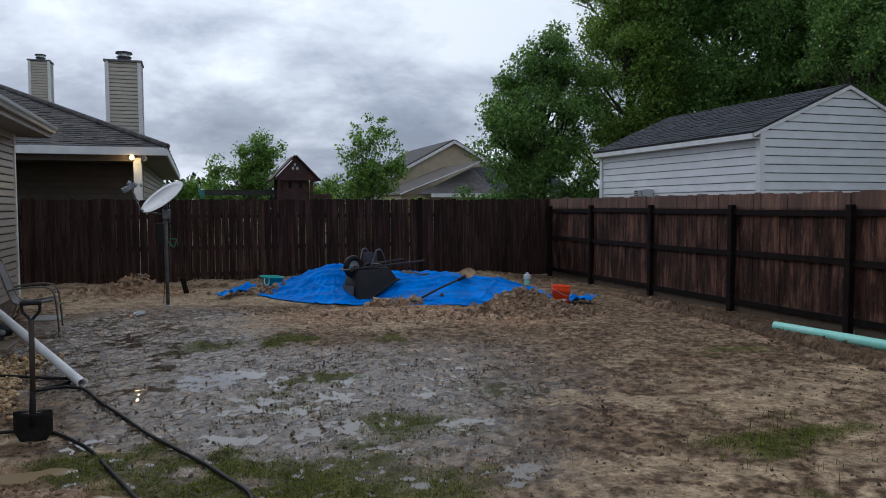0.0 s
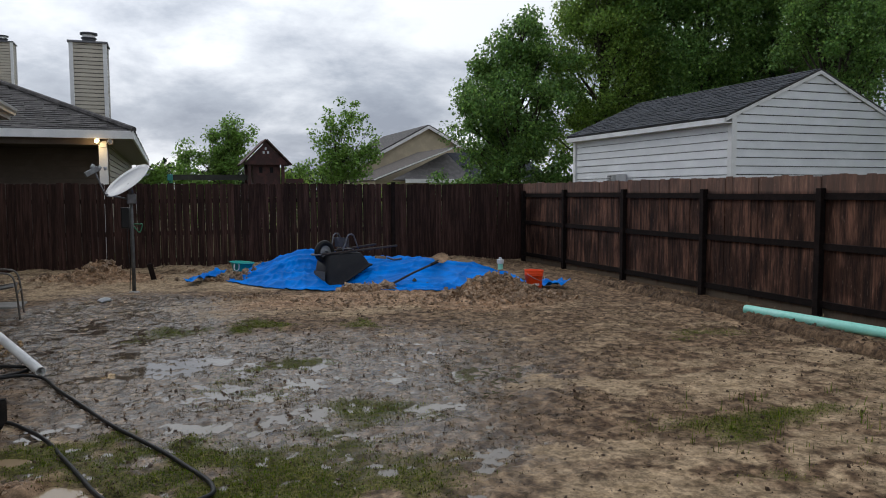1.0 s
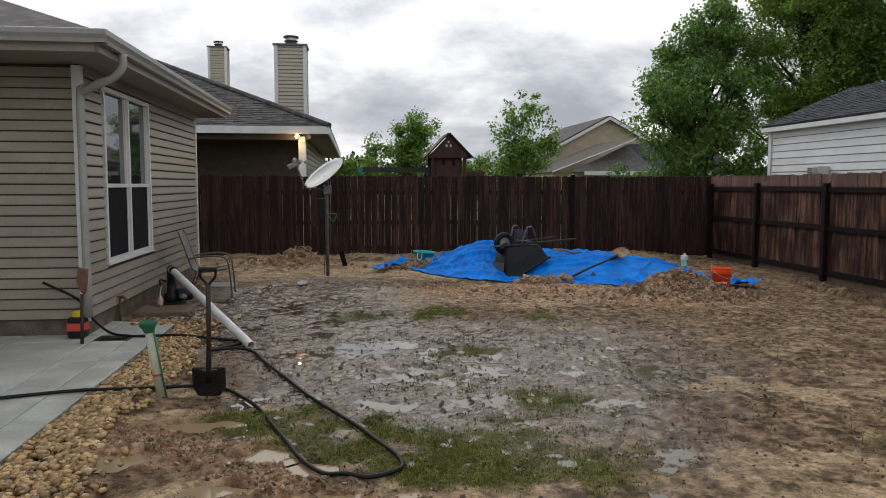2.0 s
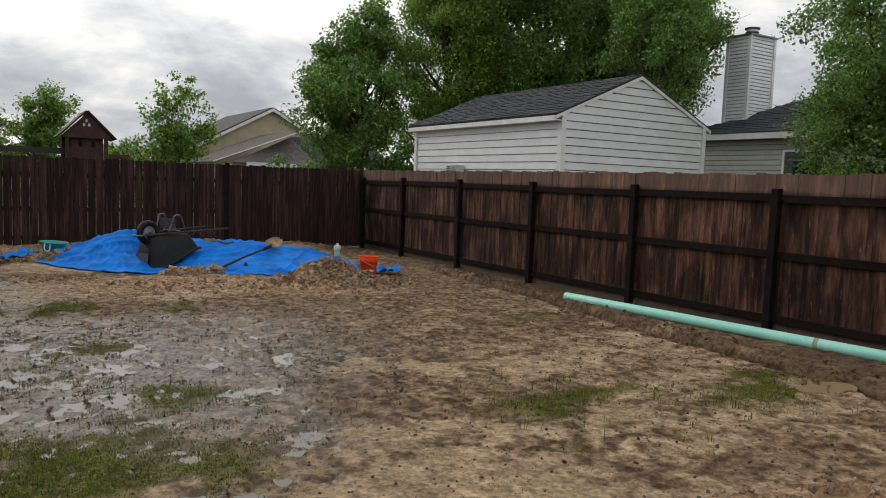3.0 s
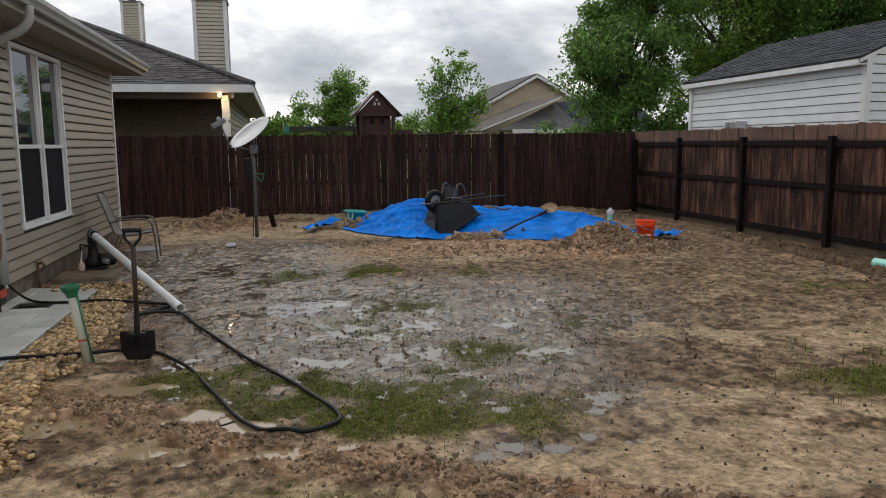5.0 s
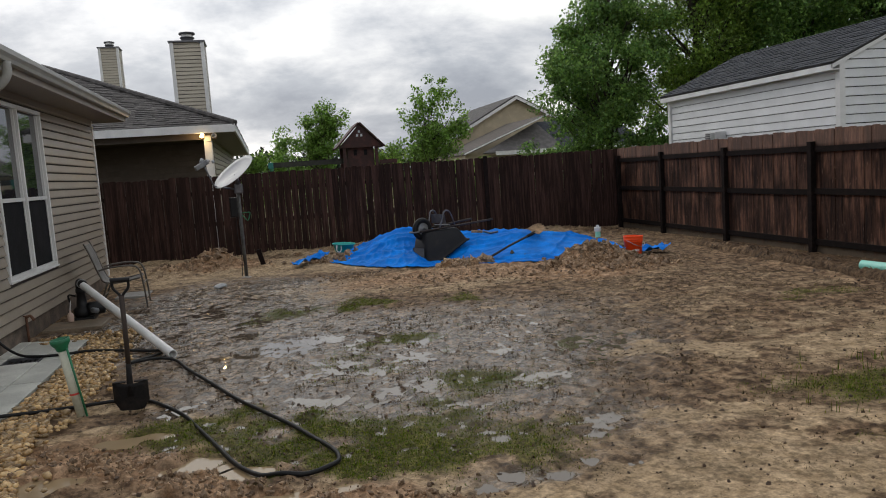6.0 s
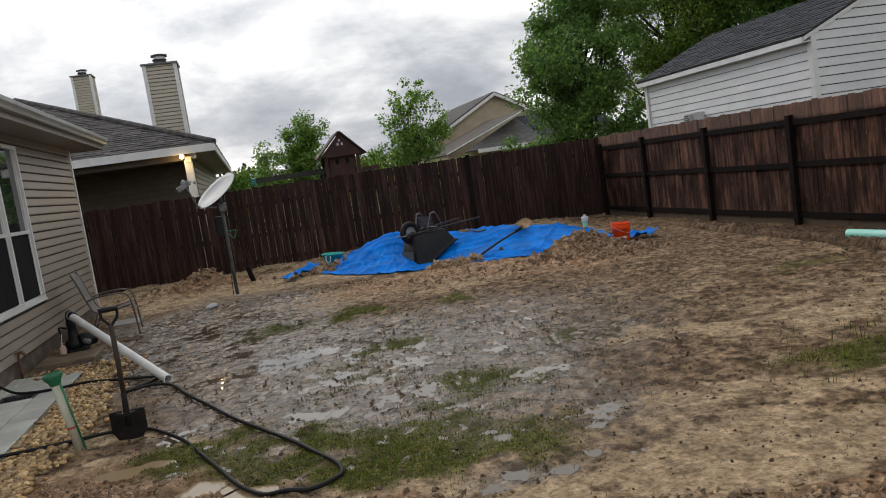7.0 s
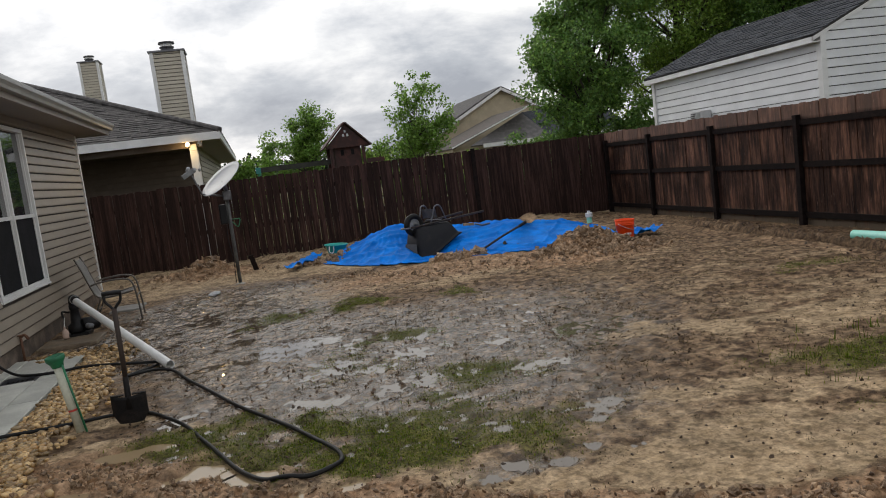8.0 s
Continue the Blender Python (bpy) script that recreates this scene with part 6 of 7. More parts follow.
for (xa, wa, za), (xb, wbw, zb_) in rings:
    c = []
    for (x_, w_, z_, sx) in ((xa, wa, za, -1), (xb, wbw, zb_, 1)):
        rr = min(0.12, w_ * 0.45)
        for sy in ((-1, 1) if sx < 0 else (1, -1)):
            for t in range(5):
                a = (t / 4) * math.pi / 2
                first = (sx < 0 and sy < 0) or (sx > 0 and sy > 0)
                ca, sa = (math.cos(a), math.sin(a)) if not first else (math.sin(a), math.cos(a))
                if sx < 0 and sy < 0:
                    qx, qy = x_ + rr * (1 - math.sin(a)), -w_ + rr * (1 - math.cos(a))
                elif sx < 0:
                    qx, qy = x_ + rr * (1 - math.cos(a)), w_ - rr * (1 - math.sin(a))
                elif sy > 0:
                    qx, qy = x_ - rr * (1 - math.sin(a)), w_ - rr * (1 - math.cos(a))
                else:
                    qx, qy = x_ - rr * (1 - math.cos(a)), -w_ + rr * (1 - math.sin(a))
                c.append((qx, qy, z_))
    V += c
n_ = 20
for i in range(len(rings) - 1):
    for j in range(n_):
        l = (j + 1) % n_
        F.append((i * n_ + j, i * n_ + l, (i + 1) * n_ + l, (i + 1) * n_ + j))
F += [tuple(range(n_))[::-1], tuple((len(rings) - 1) * n_ + j for j in range(n_))]
part("tray", (V, F), M["tray"], wb, "black plastic tray smeared with mud", local=True, smooth=True)
# grey sheet paints the light falling on the tray's front face
part("front_panel", ([(-0.125, -0.17, -0.30), (-0.125, 0.17, -0.30), (-0.178, 0.21, -0.545), (-0.178, -0.21, -0.545)], [(0, 1, 2, 3)]), mat("lit_grey_tray", (0.10, 0.095, 0.09), 0.6, 0.3, 6, 60, 0.2), wb, "tray front painted grey as the lit face", local=True)

# shovel and tool on the tarp
sa_, sb_ = Vector((4.72, 13.02, 0)), Vector((3.42, 11.95, 0))
sa_.z, sb_.z = on_tarp(4.72, 13.02) + 0.05, on_tarp(3.42, 11.95) + 0.04
sd = (sa_ - sb_).normalized()
shovel = thing("shovel", Matrix.Translation(sb_), "round-point shovel caked with tan clay on the tarp", "spade")
part("shaft", tube([sb_, sb_.lerp(sa_, 0.45) + Vector((0, 0, 0.015)), sb_.lerp(sa_, 0.86)], 0.019, 10), M["handle"], shovel, smooth=True)
part("socket", tube([sb_.lerp(sa_, 0.80), sb_.lerp(sa_, 0.96)], 0.024, 10, r_end=0.03), M["oldsteel"], shovel, smooth=True)
V, F = [], []
across = sd.cross(Vector((0, -0.55, 0.83))).normalized()
bn = across.cross(sd).normalized()
for t in (0, 1):
    for i in range(9):
        q = i / 8
        wv = 0.125 * math.sqrt(max(0.0, 1 - (max(0, q - 0.35) / 0.66) ** 2)) if q > 0.35 else 0.125
        for j in range(7):
            u = j / 6 * 2 - 1
            V.append(sb_.lerp(sa_, 0.93) + sd * (0.31 * q) + across * (u * wv) + bn * (0.03 * u * u + 0.05 * q * q - 0.005 * t + 0.02))
for i in range(8):
    for j in range(6):
        a = i * 7 + j
        F += [(a, a + 1, a + 8, a + 7), (a + 63, a + 70, a + 71, a + 64)]
part("blade", (V, F), M["mudsteel"], shovel, "blade caked with tan clay", smooth=True)
tz = on_tarp(3.85, 13.55)
tool = thing("hand_tool", (3.85, 13.55, tz), "small dirty hand tool lying on the tarp", "tool")
part("head", moved(box(-0.16, 0.06, -0.03, 0.03, -0.02, 0.03, 0.01), pose(3.78, 13.55, tz + 0.06, 0, 6, 10)), M["mudsteel"], tool)
part("handle", tube([(3.86, 13.55, tz + 0.06), (3.98, 13.5, tz + 0.02), (4.12, 13.45, tz + 0.04)], 0.018, 8), M["metal_dark"], tool, smooth=True)

# bucket, tub, cleanout, long green pipe
bz = H(5.56, 10.87)
bucket = thing("bucket", pose(5.56, 10.87, max(0.0, bz - 0.015), 0, 2, 20), "orange plastic bucket standing by the dirt pile", "bucket")
part("body", lathe([(0.0, 0.0), (0.125, 0.0), (0.130, 0.01), (0.143, 0.27), (0.150, 0.272), (0.150, 0.285), (0.145, 0.29), (0.153, 0.30), (0.153, 0.312), (0.147, 0.315), (0.156, 0.345), (0.156, 0.365), (0.148, 0.366), (0.143, 0.34), (0.128, 0.02), (0, 0.015)], 32), M["orange"], bucket, local=True, smooth=True)
part("bail", tube(smooth_path([(0.155, 0, 0.30), (0.12, -0.13, 0.24), (0.0, -0.175, 0.20), (-0.12, -0.13, 0.24), (-0.155, 0, 0.30)], 6), 0.004, 6), M["metal"], bucket, "thin wire handle", local=True, smooth=True)
for dz, w0, w1 in ((0.07, -112, -84), (0.12, -108, -88), (0.12, -84, -76)):
    V = []
    for i in range(7):
        a = radians(w0 + (w1 - w0) * i / 6)
        for z_ in (dz, dz + 0.035):
            r_ = 0.1315 + (0.143 - 0.130) * (z_ - 0.01) / 0.26
            V.append((r_ * math.cos(a - radians(20)), r_ * math.sin(a - radians(20)), z_))
    part("printed_bar", (V, [(2 * i, 2 * i + 2, 2 * i + 3, 2 * i + 1) for i in range(6)]), M["trim"], bucket, "white printed mark", local=True)
ez = H(1.32, 14.85) + 0.05
tub = thing("tub", pose(1.32, 14.85, ez - 0.01, 3, 4, 0), "teal plastic tub with white rope handle", "tub")
tb = lathe([(0.0, 0.0), (0.155, 0.0), (0.165, 0.01), (0.215, 0.155), (0.235, 0.158), (0.238, 0.172), (0.225, 0.176), (0.208, 0.165), (0.155, 0.015), (0, 0.012)], 32)
part("body", ([(a, b * 0.75, c) for a, b, c in tb[0]], tb[1]), M["teal"], tub, local=True, smooth=True)
part("rope_handle", tube(smooth_path([(-0.15, -0.13, 0.15), (-0.155, -0.155, 0.06), (-0.11, -0.165, 0.02), (-0.07, -0.16, 0.06), (-0.07, -0.15, 0.15)], 5), 0.010, 8), M["pipe_white"], tub, "white rope handle", local=True, smooth=True)
cz_ = H(6.45, 14.1)
clean = thing("cleanout_pipe", (6.45, 14.1, cz_ - 0.05), "white capped pipe stub with a green collar", "pipe")
part("stub", lathe([(0.055, 0), (0.055, 0.20), (0.066, 0.20), (0.066, 0.245), (0, 0.245)], 20, (6.45, 14.1, cz_ - 0.05)), M["pipe_green"], clean)
part("cap", lathe([(0.07, 0.17), (0.073, 0.18), (0.073, 0.25), (0.06, 0.26), (0.03, 0.262), (0.03, 0.30), (0, 0.30)], 20, (6.45, 14.1, cz_ - 0.05)), M["pipe_white"], clean, "white threaded cap")
gp_a, gp_b = Vector((7.13, 7.82, 0.075)), Vector((7.84, 2.05, 0.055))
gpipe = thing("sewer_pipe", gp_a, "long sea-green plastic sewer pipe lying by the fence", "pipe")
part("pipe", pipe_open(gp_a, gp_b, 0.062, 0.056, 28), M["pipe_green"], gpipe, smooth=False)
stain = gp_a.lerp(gp_b, 0.59)
part("mud_stain", pipe_open(stain, stain + (gp_b - gp_a).normalized() * 0.05, 0.0632, 0.0625, 28), M["tan_mud"], gpipe, "tan mud stain round the pipe")

# ---- playhouse behind the back fence ----
play = thing("playhouse", (2.42, 20, 0), "dark red wooden play tower with gabled roof", "playhouse")
part("tower_wall", join(box(2.10, 2.78, 19.72, 19.75, 1.55, 2.42), box(2.10, 2.13, 19.75, 20.4, 1.55, 2.42), box(2.75, 2.78, 19.75, 20.4, 1.55, 2.42)), M["redwood"], play)
# dark plates on the solid wall stand in for shaded openings
for xx in (2.25, 2.52):
    part("window_hole", box(xx, xx + 0.08, 19.700, 19.722, 2.14, 2.28), M["curtain"], play)
for xx in (2.0, 2.84):
    for yy in (19.66, 20.5):
        part("post", box(xx - 0.04, xx + 0.04, yy - 0.04, yy + 0.04, 0, 2.45), M["redwood"], play)
part("gable_board", ([(1.84, 19.58, 2.34), (3.00, 19.58, 2.34), (2.42, 19.58, 2.93), (1.84, 19.61, 2.34), (3.00, 19.61, 2.34), (2.42, 19.61, 2.93)], [(0, 1, 2), (5, 4, 3), (0, 3, 4, 1), (1, 4, 5, 2), (2, 5, 3, 0)]), M["redwood"], play)
# white plates on the solid gable stand in for daylight through openings
for a_, b_, c_ in ((2.33, 2.62, 0.05), (2.44, 2.62, 0.05), (2.385, 2.72, 0.045)):
    part("gable_opening", box(a_, a_ + c_, 19.565, 19.582, b_, b_ + c_ * 1.3), M["litter"], play)
for xe, flip in ((1.80, 1), (3.04, 0)):
    pts = [(xe, 19.50, 2.33), (2.42, 19.50, 2.965), (2.42, 20.62, 2.965), (xe, 20.62, 2.33)]
    part("roof_panel", poly_slab(pts[::-1] if flip else pts, 0.035), M["redwood"], play)
part("deck", box(1.95, 3.35, 19.6, 20.6, 1.50, 1.56), M["redwood"], play)
part("deck_rail", box(2.90, 3.36, 19.60, 19.65, 1.88, 1.99), M["redwood"], play)
for i in range(4):
    part("baluster", box(2.95 + 0.11 * i, 2.99 + 0.11 * i, 19.61, 19.64, 1.5, 1.9), M["redwood"], play)
part("swing_beam", box(0.12, 2.05, 19.95, 20.05, 1.96, 2.09), M["beam"], play, "weathered swing beam")
part("end_leg", tube([(0.14, 19.5, 0), (0.12, 20, 2.02)], 0.05, 8), M["green"], play, "green end leg")
part("end_leg", tube([(0.14, 20.5, 0), (0.12, 20, 2.02)], 0.05, 8), M["green"], play)
part("beam_bracket", box(0.04, 0.17, 19.93, 20.07, 1.94, 2.10, 0.01), mat("teal_bracket", (0.03, 0.22, 0.20), 0.5, 0.1), play, "teal beam bracket")


# ---- trees ----
def leaf_cloud(centres, radii, per_clump, size, seed, flat=0.8, droop=0.5):
    """Many small folded leaves round the clump centres."""
    r = np.random.RandomState(seed)
    C = np.repeat(np.array(centres), per_clump, 0)
    Rr = np.repeat(np.array(radii), per_clump)[:, None]
    n = len(C)
    d = r.normal(size=(n, 3))
    d /= np.linalg.norm(d, axis=1)[:, None]
    q = r.rand(n, 1) ** 0.45
    P = C + d * q * Rr * np.array([1, 1, flat])
    # sprigs: pull leaves together in small bunches
    b = r.normal(size=(n // 6 + 1, 3)) * 0.06
    P = P + np.repeat(b, 6, 0)[:n]
    ax = r.normal(size=(n, 3))
    ax[:, 2] -= droop
    ax /= np.linalg.norm(ax, axis=1)[:, None]
    up = r.normal(size=(n, 3)) * 0.6 + np.array([0, 0, 1.0])
    sd = np.cross(ax, up)
    sd /= np.linalg.norm(sd, axis=1)[:, None]
    nn = np.cross(sd, ax)
    s = size * (0.6 + 0.8 * r.rand(n, 1))
    V = np.stack([P, P + ax * s * 0.45 + sd * s * 0.36 + nn * s * 0.10, P + ax * s, P + ax * s * 0.45 - sd * s * 0.36 + nn * s * 0.10], 1).reshape(-1, 3)
    k = np.arange(n)[:, None] * 4
    F = np.concatenate([k + np.array([0, 1, 2]), k + np.array([0, 2, 3])], 1).reshape(-1, 3)
    return V, F


def fast_mesh(name, V, F, material):
    me = bpy.data.meshes.new(name)
    me.from_pydata(V.tolist(), [], F.tolist())
    me.materials.append(material)
    return me


def tree(base, trunk_h, trunk_r, crown, clumps, per_clump, size, material, seed, label, clump_r=(0.5, 1.0), shell=0.45, group="", lobes=()):
    """crown: (cx, cy, cz, rx, ry, rz) relative to the base. lobes: further ellipsoids of the crown."""
    r = random.Random(seed)
    t = thing("tree", base, label, "tree", group)
    shapes = [crown, *lobes]
    vols = [s[3] * s[4] * s[5] for s in shapes]
    cs, rs = [], []
    while len(cs) < clumps:
        s = r.choices(shapes, vols)[0]
        d = Vector((r.gauss(0, 1), r.gauss(0, 1), r.gauss(0, 1))).normalized()
        q = (shell + (1 - shell) * r.random()) * (0.82 + 0.30 * r.random())
        p = Vector((s[0] + d.x * q * s[3], s[1] + d.y * q * s[4], s[2] + d.z * q * s[5]))
        cs.append(tuple(p))
        rs.append(r.uniform(*clump_r))
    top = Vector((crown[0], crown[1], crown[2] + crown[5] * 0.75))
    tp = smooth_path([(0, 0, -0.2), (0.05 * trunk_h * (r.random() - 0.5), 0.05 * trunk_h * (r.random() - 0.5), trunk_h * 0.5), (crown[0] * 0.6, crown[1] * 0.6, trunk_h), tuple(top)], 8)
    part("trunk", tube(tp, trunk_r, 12, r_end=trunk_r * 0.12), M["bark"], t, local=True, smooth=True)
    for i, c in enumerate(cs):
        if i % max(1, clumps // 46):
            continue
        c = Vector(c)
        z_ = min(top.z * 0.95, max(trunk_h * 0.55, c.z * 0.75 - 0.3))
        a = min(tp, key=lambda p: abs(p.z - z_))
        mid = a.lerp(c, 0.5) + Vector((r.uniform(-0.2, 0.2), r.uniform(-0.2, 0.2), r.uniform(-0.35, 0.1)))
        k = trunk_r * r.uniform(0.16, 0.34)
        geo = [tube(smooth_path([a, mid, c], 4), k, 6, r_end=k * 0.15)]
        for _ in range(3):
            e = c + Vector((r.gauss(0, 0.45), r.gauss(0, 0.45), r.gauss(0, 0.35))) * clump_r[1]
            geo.append(tube([mid.lerp(c, 0.6), e], k * 0.35, 4, r_end=k * 0.06))
        part("limb", join(*geo), M["bark"], t, local=True, smooth=True)
    V, F = leaf_cloud(cs, rs, per_clump, size, seed)
    o = new("crown", fast_mesh("crown", V, F, material))
    o.parent = t
    o["kind"] = "stuff"
    return t


# big trees behind the shed
tree((12.7, 26.5, 0), 2.2, 0.24, (0.2, 0, 5.2, 2.2, 2.3, 3.1), 140, 300, 0.12, M["leaf_dark"], 11, "broad dark green maple tree in full leaf", (0.35, 0.75), 0.45,
     "trees behind the shed", lobes=[(-0.7, -0.3, 3.6, 1.9, 1.8, 2.2), (0.5, 0, 7.3, 1.3, 1.4, 1.5), (-1.2, 0, 5.6, 0.9, 1.0, 0.9)])
tree((16.6, 26.8, 0), 3.0, 0.30, (0.2, 0, 6.3, 2.5, 2.6, 5.0), 180, 370, 0.12, M["leaf"], 12, "tall green tree in full leaf behind the shed", (0.4, 0.9), 0.45,
     "trees behind the shed", lobes=[(0.3, 0, 10.2, 2.1, 2.2, 2.6)])
tree((20.8, 26.0, 0), 3.4, 0.36, (0.2, 0, 8.2, 3.8, 3.2, 6.0), 280, 430, 0.125, M["leaf_dark"], 13, "very tall dark green tree behind the shed", (0.5, 1.05), 0.45, "trees behind the shed")
tree((25.2, 24.0, 0), 3.4, 0.34, (0, 0, 9.2, 3.4, 3.2, 5.4), 210, 430, 0.125, M["leaf_dark"], 14, "tall dark tree with overhanging boughs", (0.5, 1.0), 0.45, "trees behind the shed")
tree((20.4, 18.6, 0), 4.0, 0.24, (0.2, 0.1, 7.6, 2.0, 2.2, 3.6), 120, 320, 0.10, M["leaf_dark"], 15, "green tree with branches hanging over the chimney", (0.35, 0.75), 0.35,
     "trees behind the shed", lobes=[(-0.2, -1.1, 5.6, 0.9, 0.6, 1.5), (-0.5, -1.3, 7.4, 1.0, 0.7, 1.6)])
# tree in front of the pale house
tree((18.3, 9.4, 0), 2.0, 0.20, (0, 0, 5.4, 2.3, 2.6, 3.5), 200, 360, 0.085, M["leaf_dark"], 16, "leafy green tree in front of the pale house", (0.3, 0.7), 0.35,
     lobes=[(0, 0.5, 3.1, 2.0, 2.2, 1.6), (0.2, 1.9, 4.0, 0.7, 0.8, 0.7)])
# two young trees beyond the back fence
tree((2.0, 30.0, 0), 1.4, 0.09, (0.1, 0, 2.9, 1.15, 0.95, 1.3), 110, 95, 0.095, M["leaf_fresh"], 17, "small fresh green tree beyond the fence", (0.16, 0.38), 0.2,
     "young trees", lobes=[(0.62, 0, 3.75, 0.72, 0.6, 0.85), (-0.25, 0, 3.8, 0.5, 0.5, 0.5), (-1.15, 0, 3.1, 0.45, 0.4, 0.6)])
tree((5.75, 26.0, 0), 1.6, 0.07, (-0.1, 0, 2.6, 1.40, 1.0, 0.8), 130, 52, 0.10, M["leaf_fresh"], 18, "slender young tree with airy crown", (0.13, 0.28), 0.3,
     "young trees", lobes=[(0.05, 0, 4.1, 0.95, 0.6, 0.75), (0.85, 0, 3.2, 0.6, 0.5, 0.8), (-0.45, 0, 3.4, 0.6, 0.5, 0.5)])


def shrub(base, rx, h, n, per, material, seed, label):
    r = random.Random(seed)
    t = thing("shrub", base, label, "shrub", "shrubs beyond the fence")
    cs = [(r.uniform(-rx, rx), r.uniform(-0.7, 0.7), r.uniform(0.25, 1.0) * h * (1 - 0.3 * abs(r.uniform(-1, 1)))) for _ in range(n)]
    V, F = leaf_cloud(cs, [r.uniform(0.3, 0.5) for _ in cs], per, 0.14, seed)
    o = new("crown", fast_mesh("crown", V, F, material))
    o.parent = t
    o["kind"] = "stuff"
    part("stems", join(*[tube([(c[0] * 0.3, c[1] * 0.3, 0), c], 0.02, 5, r_end=0.005) for c in cs[::3]]), M["bark"], t, local=True)


shrub((0.9, 31.5, 0), 1.9, 2.9, 44, 130, M["leaf_fresh"], 21, "low fresh green bush beyond the fence")
shrub((4.9, 29.0, 0), 1.5, 2.6, 36, 140, M["leaf"], 22, "green bush beyond the fence")
shrub((7.6, 28.0, 0), 1.2, 1.9, 24, 130, M["leaf"], 23, "low green bush beyond the fence")
shrub((11.2, 27.0, 0), 1.5, 2.4, 34, 150, M["leaf_dark"], 24, "dark green bush under the maple")
shrub((16.5, 24.8, 0), 3.4, 3.0, 60, 160, M["leaf_dark"], 25, "dark undergrowth behind the shed")

# far woods on the horizon
V, F = [], []
r_ = np.random.RandomState(33)
cs = [(x_, 150 + r_.uniform(-8, 8), r_.uniform(1.0, 1.5 + 5.0 * (0.5 + 0.6 * float(vnoise(x_ * 0.05, 0, 3))))) for x_ in np.arange(-120, 120, 0.55)]
V, F = leaf_cloud(cs, [r_.uniform(1.2, 2.2) for _ in cs], 60, 0.85, 34)
tagged(new("far_woods", fast_mesh("far_woods", V, F, M["woods"])), "hazy dark green woods along the horizon", "woods", kind="stuff")

# ---- clods ----
protos = [[rough_ball(1.0, k + 1, 1, (1.15, 0.95, 0.7), 1.0, 2.6) for k in range(6)], [rough_ball(1.0, k + 1, 2, (1.15, 0.95, 0.7), 1.0, 2.6) for k in range(6)]]


def clods(name, spots, label, category, parts=0, material=None, ground_at=None):
    """spots: (x, y, radius); the biggest come as separate clods, the rest joined."""
    r = random.Random(len(spots))
    t = thing(name, (sum(s[0] for s in spots) / len(spots), sum(s[1] for s in spots) / len(spots), 0), label, category, kind="structure")
    hs = [ground_at(s[0], s[1]) for s in spots] if ground_at else height(np.array([s[0] for s in spots]), np.array([s[1] for s in spots]))
    order = sorted(range(len(spots)), key=lambda i: -spots[i][2])
    V, F = [], []
    inv = root_matrix(t).inverted()
    for rank, i in enumerate(order):
        x_, y_, s = spots[i]
        m = pose(x_, y_, float(hs[i]) + s * 0.05, r.uniform(0, 360), r.uniform(0, 360), r.uniform(0, 360)) @ Matrix.Scale(s, 4)
        g = r.choice(protos[1 if s > 0.035 else 0])
        if rank < parts:
            o = new("clod", clod_mesh[r.randrange(6)])
            o.parent = t
            o.matrix_basis = inv @ m
        else:
            A = np.array(m)
            P = np.array(g[0]) @ A[:3, :3].T + A[:3, 3] - np.array(t.location)
            k = sum(len(v) for v in V)
            V.append(P)
            F += [tuple(q + k for q in f) for f in g[1]]
    if V:
        o = new("small_clods", mesh("small_clods", np.concatenate(V).tolist(), F, material or M["clod"], False))
        o.parent = t
        o["kind"] = "stuff"


clod_mesh = [mesh("clod", *g, M["clod_one"], False) for g in protos[1]]
rr = random.Random(91)


def size_mix(lo, hi):
    return 0.6 * (lo + (hi - lo) * rr.random() ** 3.0)


loop = [(p.x, p.y) for p in smooth_path(hose_pts[20:36], 5)]
sp = []
while len(sp) < 3600:
    i = rr.randrange(len(CLAY_LINE) - 1)
    (ax_, ay_), (bx_, by_) = CLAY_LINE[i], CLAY_LINE[i + 1]
    q = rr.random()
    x_, y_ = ax_ + (bx_ - ax_) * q + rr.gauss(0, 0.12), ay_ + (by_ - ay_) * q + rr.gauss(0, 0.115)
    if min((x_ - a) ** 2 + (y_ - b) ** 2 for a, b in loop) > 0.0036 and x_ < 4.6 and all(((x_ - cx) / rx) ** 2 + ((y_ - cy) / ry) ** 2 > 1.0 for cx, cy, rx, ry in MUD_POOLS):
        sp.append((x_, y_, size_mix(0.007, 0.040)))
clods("clod_ridge", sp, "ridge of dug-up orange-brown clay clods", "clods", 120)
sp = [(4.75 + rr.gauss(0, 0.42), 10.5 + rr.gauss(0, 0.36), size_mix(0.02, 0.11)) for _ in range(620)]
sp += [(5.2 + rr.gauss(0, 0.30), 10.0 + rr.gauss(0, 0.22), size_mix(0.02, 0.08)) for _ in range(170)]
clods("dirt_pile", sp, "pile of loose brown clay clods beside the bucket", "dirt pile", 140)
sp = [(rr.uniform(0.6, 5.8), 0, size_mix(0.010, 0.06)) for _ in range(1100)]
sp = [(x_, 11.3 - 0.12 * (x_ - 2) + (0.9 if x_ < 1.6 else 0) + rr.gauss(0, 0.40) - 0.55, s) for x_, _, s in sp]
sp += [(3.0 + rr.gauss(0, 0.30), 11.82 + rr.gauss(0, 0.07), rr.uniform(0.04, 0.10)) for _ in range(22)]
sp += [(3.42 + rr.gauss(0, 0.08), 11.95 + rr.gauss(0, 0.05), rr.uniform(0.05, 0.10)) for _ in range(5)]
lumps = [(rr.uniform(2.72, 3.45), 12.0 + rr.gauss(0, 0.10), rr.uniform(0.035, 0.075)) for _ in range(46)]
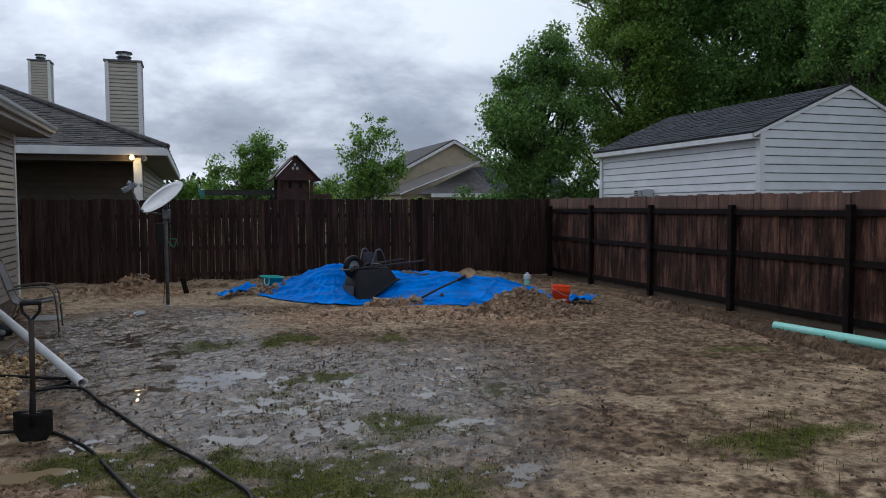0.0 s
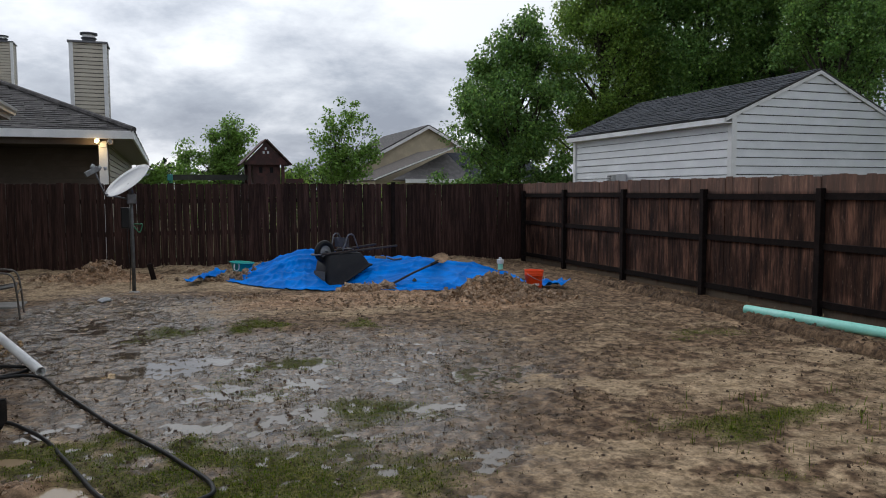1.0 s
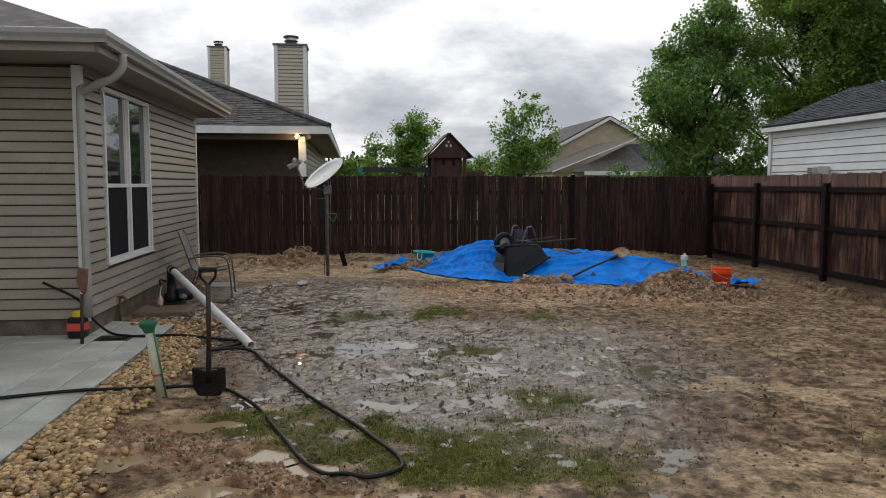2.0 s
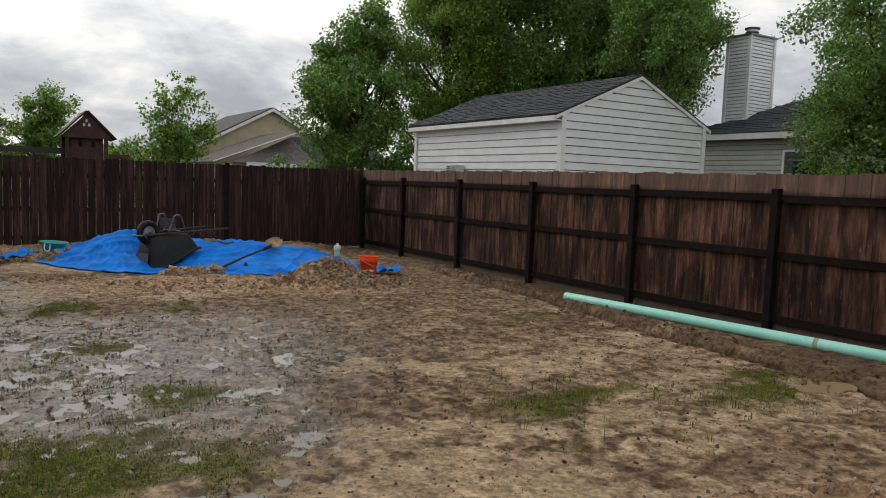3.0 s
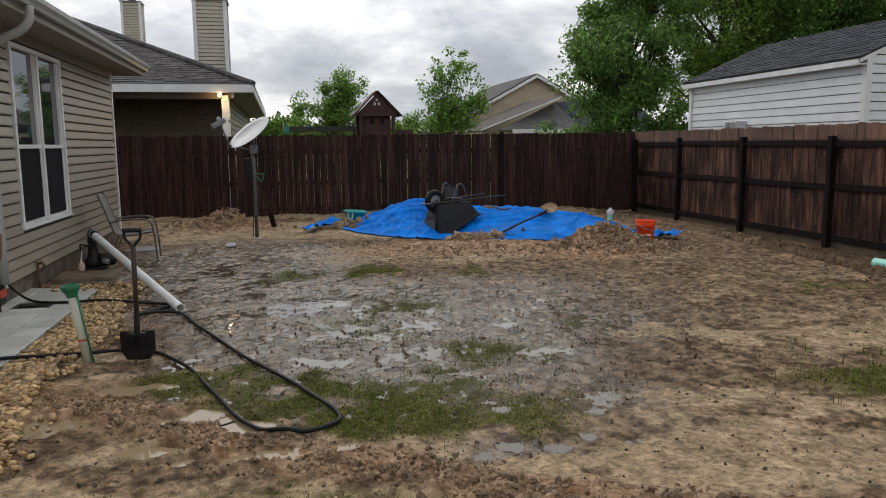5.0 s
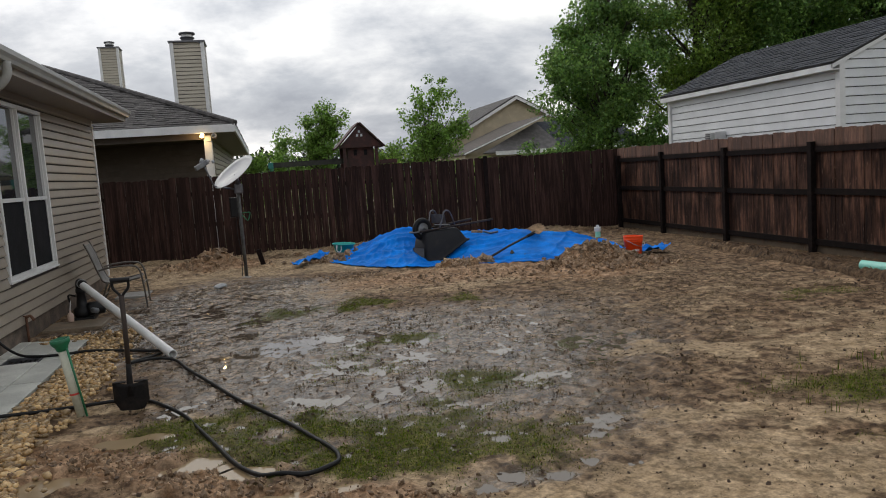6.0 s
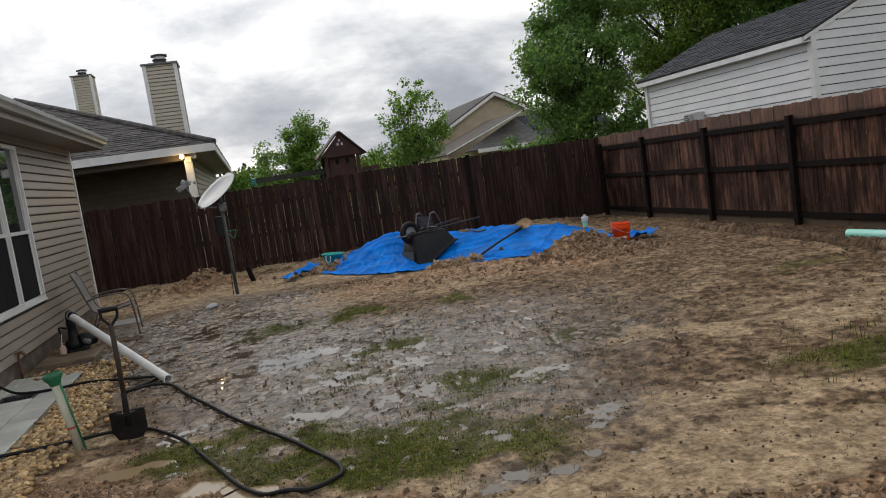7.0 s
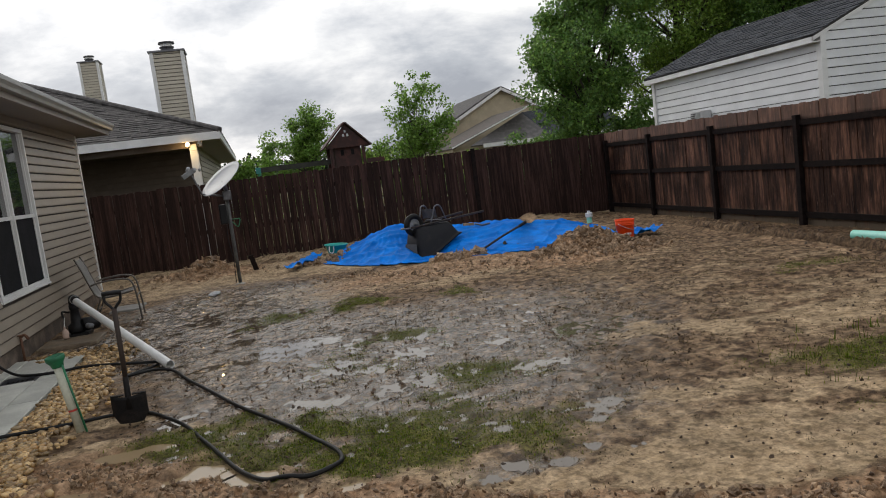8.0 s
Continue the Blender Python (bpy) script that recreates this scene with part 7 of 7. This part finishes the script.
lumps += [(2.80, 12.05, 0.11), (3.40, 12.02, 0.12), (3.12, 11.98, 0.085), (2.95, 12.1, 0.09), (4.0, 12.3, 0.04), (4.15, 12.1, 0.03)]
lumps += [(1.25 + rr.gauss(0, 0.16), 14.15 + rr.gauss(0, 0.12), rr.uniform(0.03, 0.07)) for _ in range(30)]
clods("tarp_lumps", lumps, "tan clay lumps lying on the edge of the tarp", "clods", 60, ground_at=on_tarp)
clods("clod_fringe", sp, "scattered tan clay clods along the tarp edge", "clods", 100)
sp = [(-1.10 + rr.gauss(0, 0.25), 14.9 + rr.gauss(0, 0.18), size_mix(0.02, 0.11)) for _ in range(110)] + [(-1.06, 14.95, 0.11)]
sp += [(-1.7 + rr.gauss(0, 0.5), 14.7 + rr.gauss(0, 0.2), size_mix(0.02, 0.08)) for _ in range(160)]
sp += [(1.0 + rr.gauss(0, 0.4), 14.3 + rr.gauss(0, 0.25), size_mix(0.02, 0.10)) for _ in range(120)]
clods("dirt_heap", sp, "low heap of dry brown clods by the fence", "dirt pile", 60)
sp = [(rr.uniform(-2.5, 7.9), rr.uniform(14.2, 16.2), size_mix(0.012, 0.06)) for _ in range(420)]
sp += [(7.4 + rr.gauss(0, 0.2), rr.uniform(8.5, 12.5), size_mix(0.012, 0.05)) for _ in range(90)]
clods("fence_spoil", sp, "crumbs of dug earth along the fences", "clods", 0)
sp = []
for _ in range(760):
    yy = rr.uniform(2.2, 12.0)
    sp.append((float(ditch_x(np.array([yy]))[0]) + rr.choice((0.36, 0.36, 0.55, -0.12)) + rr.gauss(0, 0.10), yy, size_mix(0.010, 0.05)))
clods("ditch_spoil", sp, "dark crumbs of wet soil along the ditch", "clods", 0, M["soil_clod"])
sp = [(rr.uniform(-1.6, 6.5), rr.uniform(2.2, 12.5), size_mix(0.005, 0.026)) for _ in range(9000)]
sp = [s for s in sp if not (s[0] < -0.9 and s[1] > 9.5)]
clods("mud_crumbs", sp, "small dark mud crumbs strewn over the yard", "clods", 0, M["soil_clod"])


# ---- grass and dead tufts ----
def blades(name, n_try, dens, length, width, per, material, seed, label, spread=0.03, stretch=(-2.0, 8.0, 2.0, 16.0), lean=0.6):
    r = np.random.RandomState(seed)
    x_, y_ = r.uniform(stretch[0], stretch[1], n_try), r.uniform(stretch[2], stretch[3], n_try)
    keep = r.rand(n_try) < dens(x_, y_)
    x_, y_ = x_[keep], y_[keep]
    x_, y_ = np.repeat(x_, per), np.repeat(y_, per)
    n = len(x_)
    x_, y_ = x_ + r.normal(0, spread, n), y_ + r.normal(0, spread, n)
    z_ = height(x_, y_)
    a = r.uniform(0, 2 * math.pi, n)
    L_ = length * (0.4 + 1.0 * r.rand(n) ** 1.5)
    k = lean * r.rand(n)
    base = np.stack([x_, y_, z_ - 0.004], 1)
    dirv = np.stack([np.cos(a) * k, np.sin(a) * k, np.sqrt(np.maximum(0.05, 1 - k * k))], 1)
    sd = np.stack([-np.sin(a), np.cos(a), np.zeros(n)], 1) * width * (0.6 + 0.8 * r.rand(n))[:, None] / 2
    mid = base + dirv * (L_ * 0.55)[:, None]
    tip = base + dirv * L_[:, None] + np.stack([np.cos(a), np.sin(a), -0.6 + 0 * a], 1) * (L_ * 0.28 * k)[:, None]
    V = np.stack([base - sd, base + sd, mid + sd * 0.8, mid - sd * 0.8, tip], 1).reshape(-1, 3)
    i = np.arange(n) * 5
    F = [(q, q + 1, q + 2, q + 3) for q in i.tolist()] + [(q + 3, q + 2, q + 4) for q in i.tolist()]
    me = bpy.data.meshes.new(name)
    me.from_pydata(V.tolist(), [], F)
    me.materials.append(material)
    tagged(new(name, me), label, "grass", kind="stuff")


def d_grass(x_, y_):
    w, c, t, g, l, so = masks(x_, y_)
    return np.clip(g * 1.1 - 0.08, 0, 1) * (height(x_, y_) > -0.008)


def d_tuft(x_, y_):
    w, c, t, g, l, so = masks(x_, y_)
    n = fbm(x_, y_, 5.0, 3, 77)
    return np.clip((n - 0.44) * 4, 0, 1) * (1 - 0.85 * t) * (1 - c) * 0.9 * (x_ > -1.5) * (x_ < 6.4) * (y_ < 12.5) * (0.3 + 0.7 * step(3.2, 4.6, y_))


def d_tall(x_, y_):
    near = blob(x_, y_, 4.0, 4.1, 1.1, 0.5, 0.5) + 0.5 * blob(x_, y_, 4.8, 3.3, 1.5, 0.6, 0.5)
    return np.clip(near, 0, 1) * 0.5


blades("grass", 190000, d_grass, 0.019, 0.0042, 6, M["grass"], 51, "short wet green grass in muddy patches", 0.035, (-2.0, 7.6, 2.2, 10.8), 0.95)
M["tuft"] = mat("muddy_tuft", (0.050, 0.036, 0.018), 0.8, 0.35, 3, 20, 0.0, island=True, rand=0.6, col2=(0.15, 0.115, 0.052), spec=0.1)
blades("mud_tufts", 56000, d_tuft, 0.016, 0.0048, 9, M["tuft"], 52, "dark muddy remains of grass tufts", 0.018, (-2.0, 7.0, 2.2, 12.6), 0.9)
blades("weeds", 500, d_tall, 0.075, 0.005, 5, M["grass"], 53, "sparse tall weeds on bare sand", 0.02, (2.4, 6.6, 2.4, 5.0), 0.5)
blades("fence_grass", 5000, lambda a, b: np.clip(step(15.2, 16.2, b) + step(7.5, 7.95, a) * (b < 14), 0, 1) * 0.5, 0.07, 0.006, 5, M["deadgrass"], 54, "dry straw-coloured grass along the fences", 0.03, (-3.0, 8.0, 2.0, 16.3), 0.7)
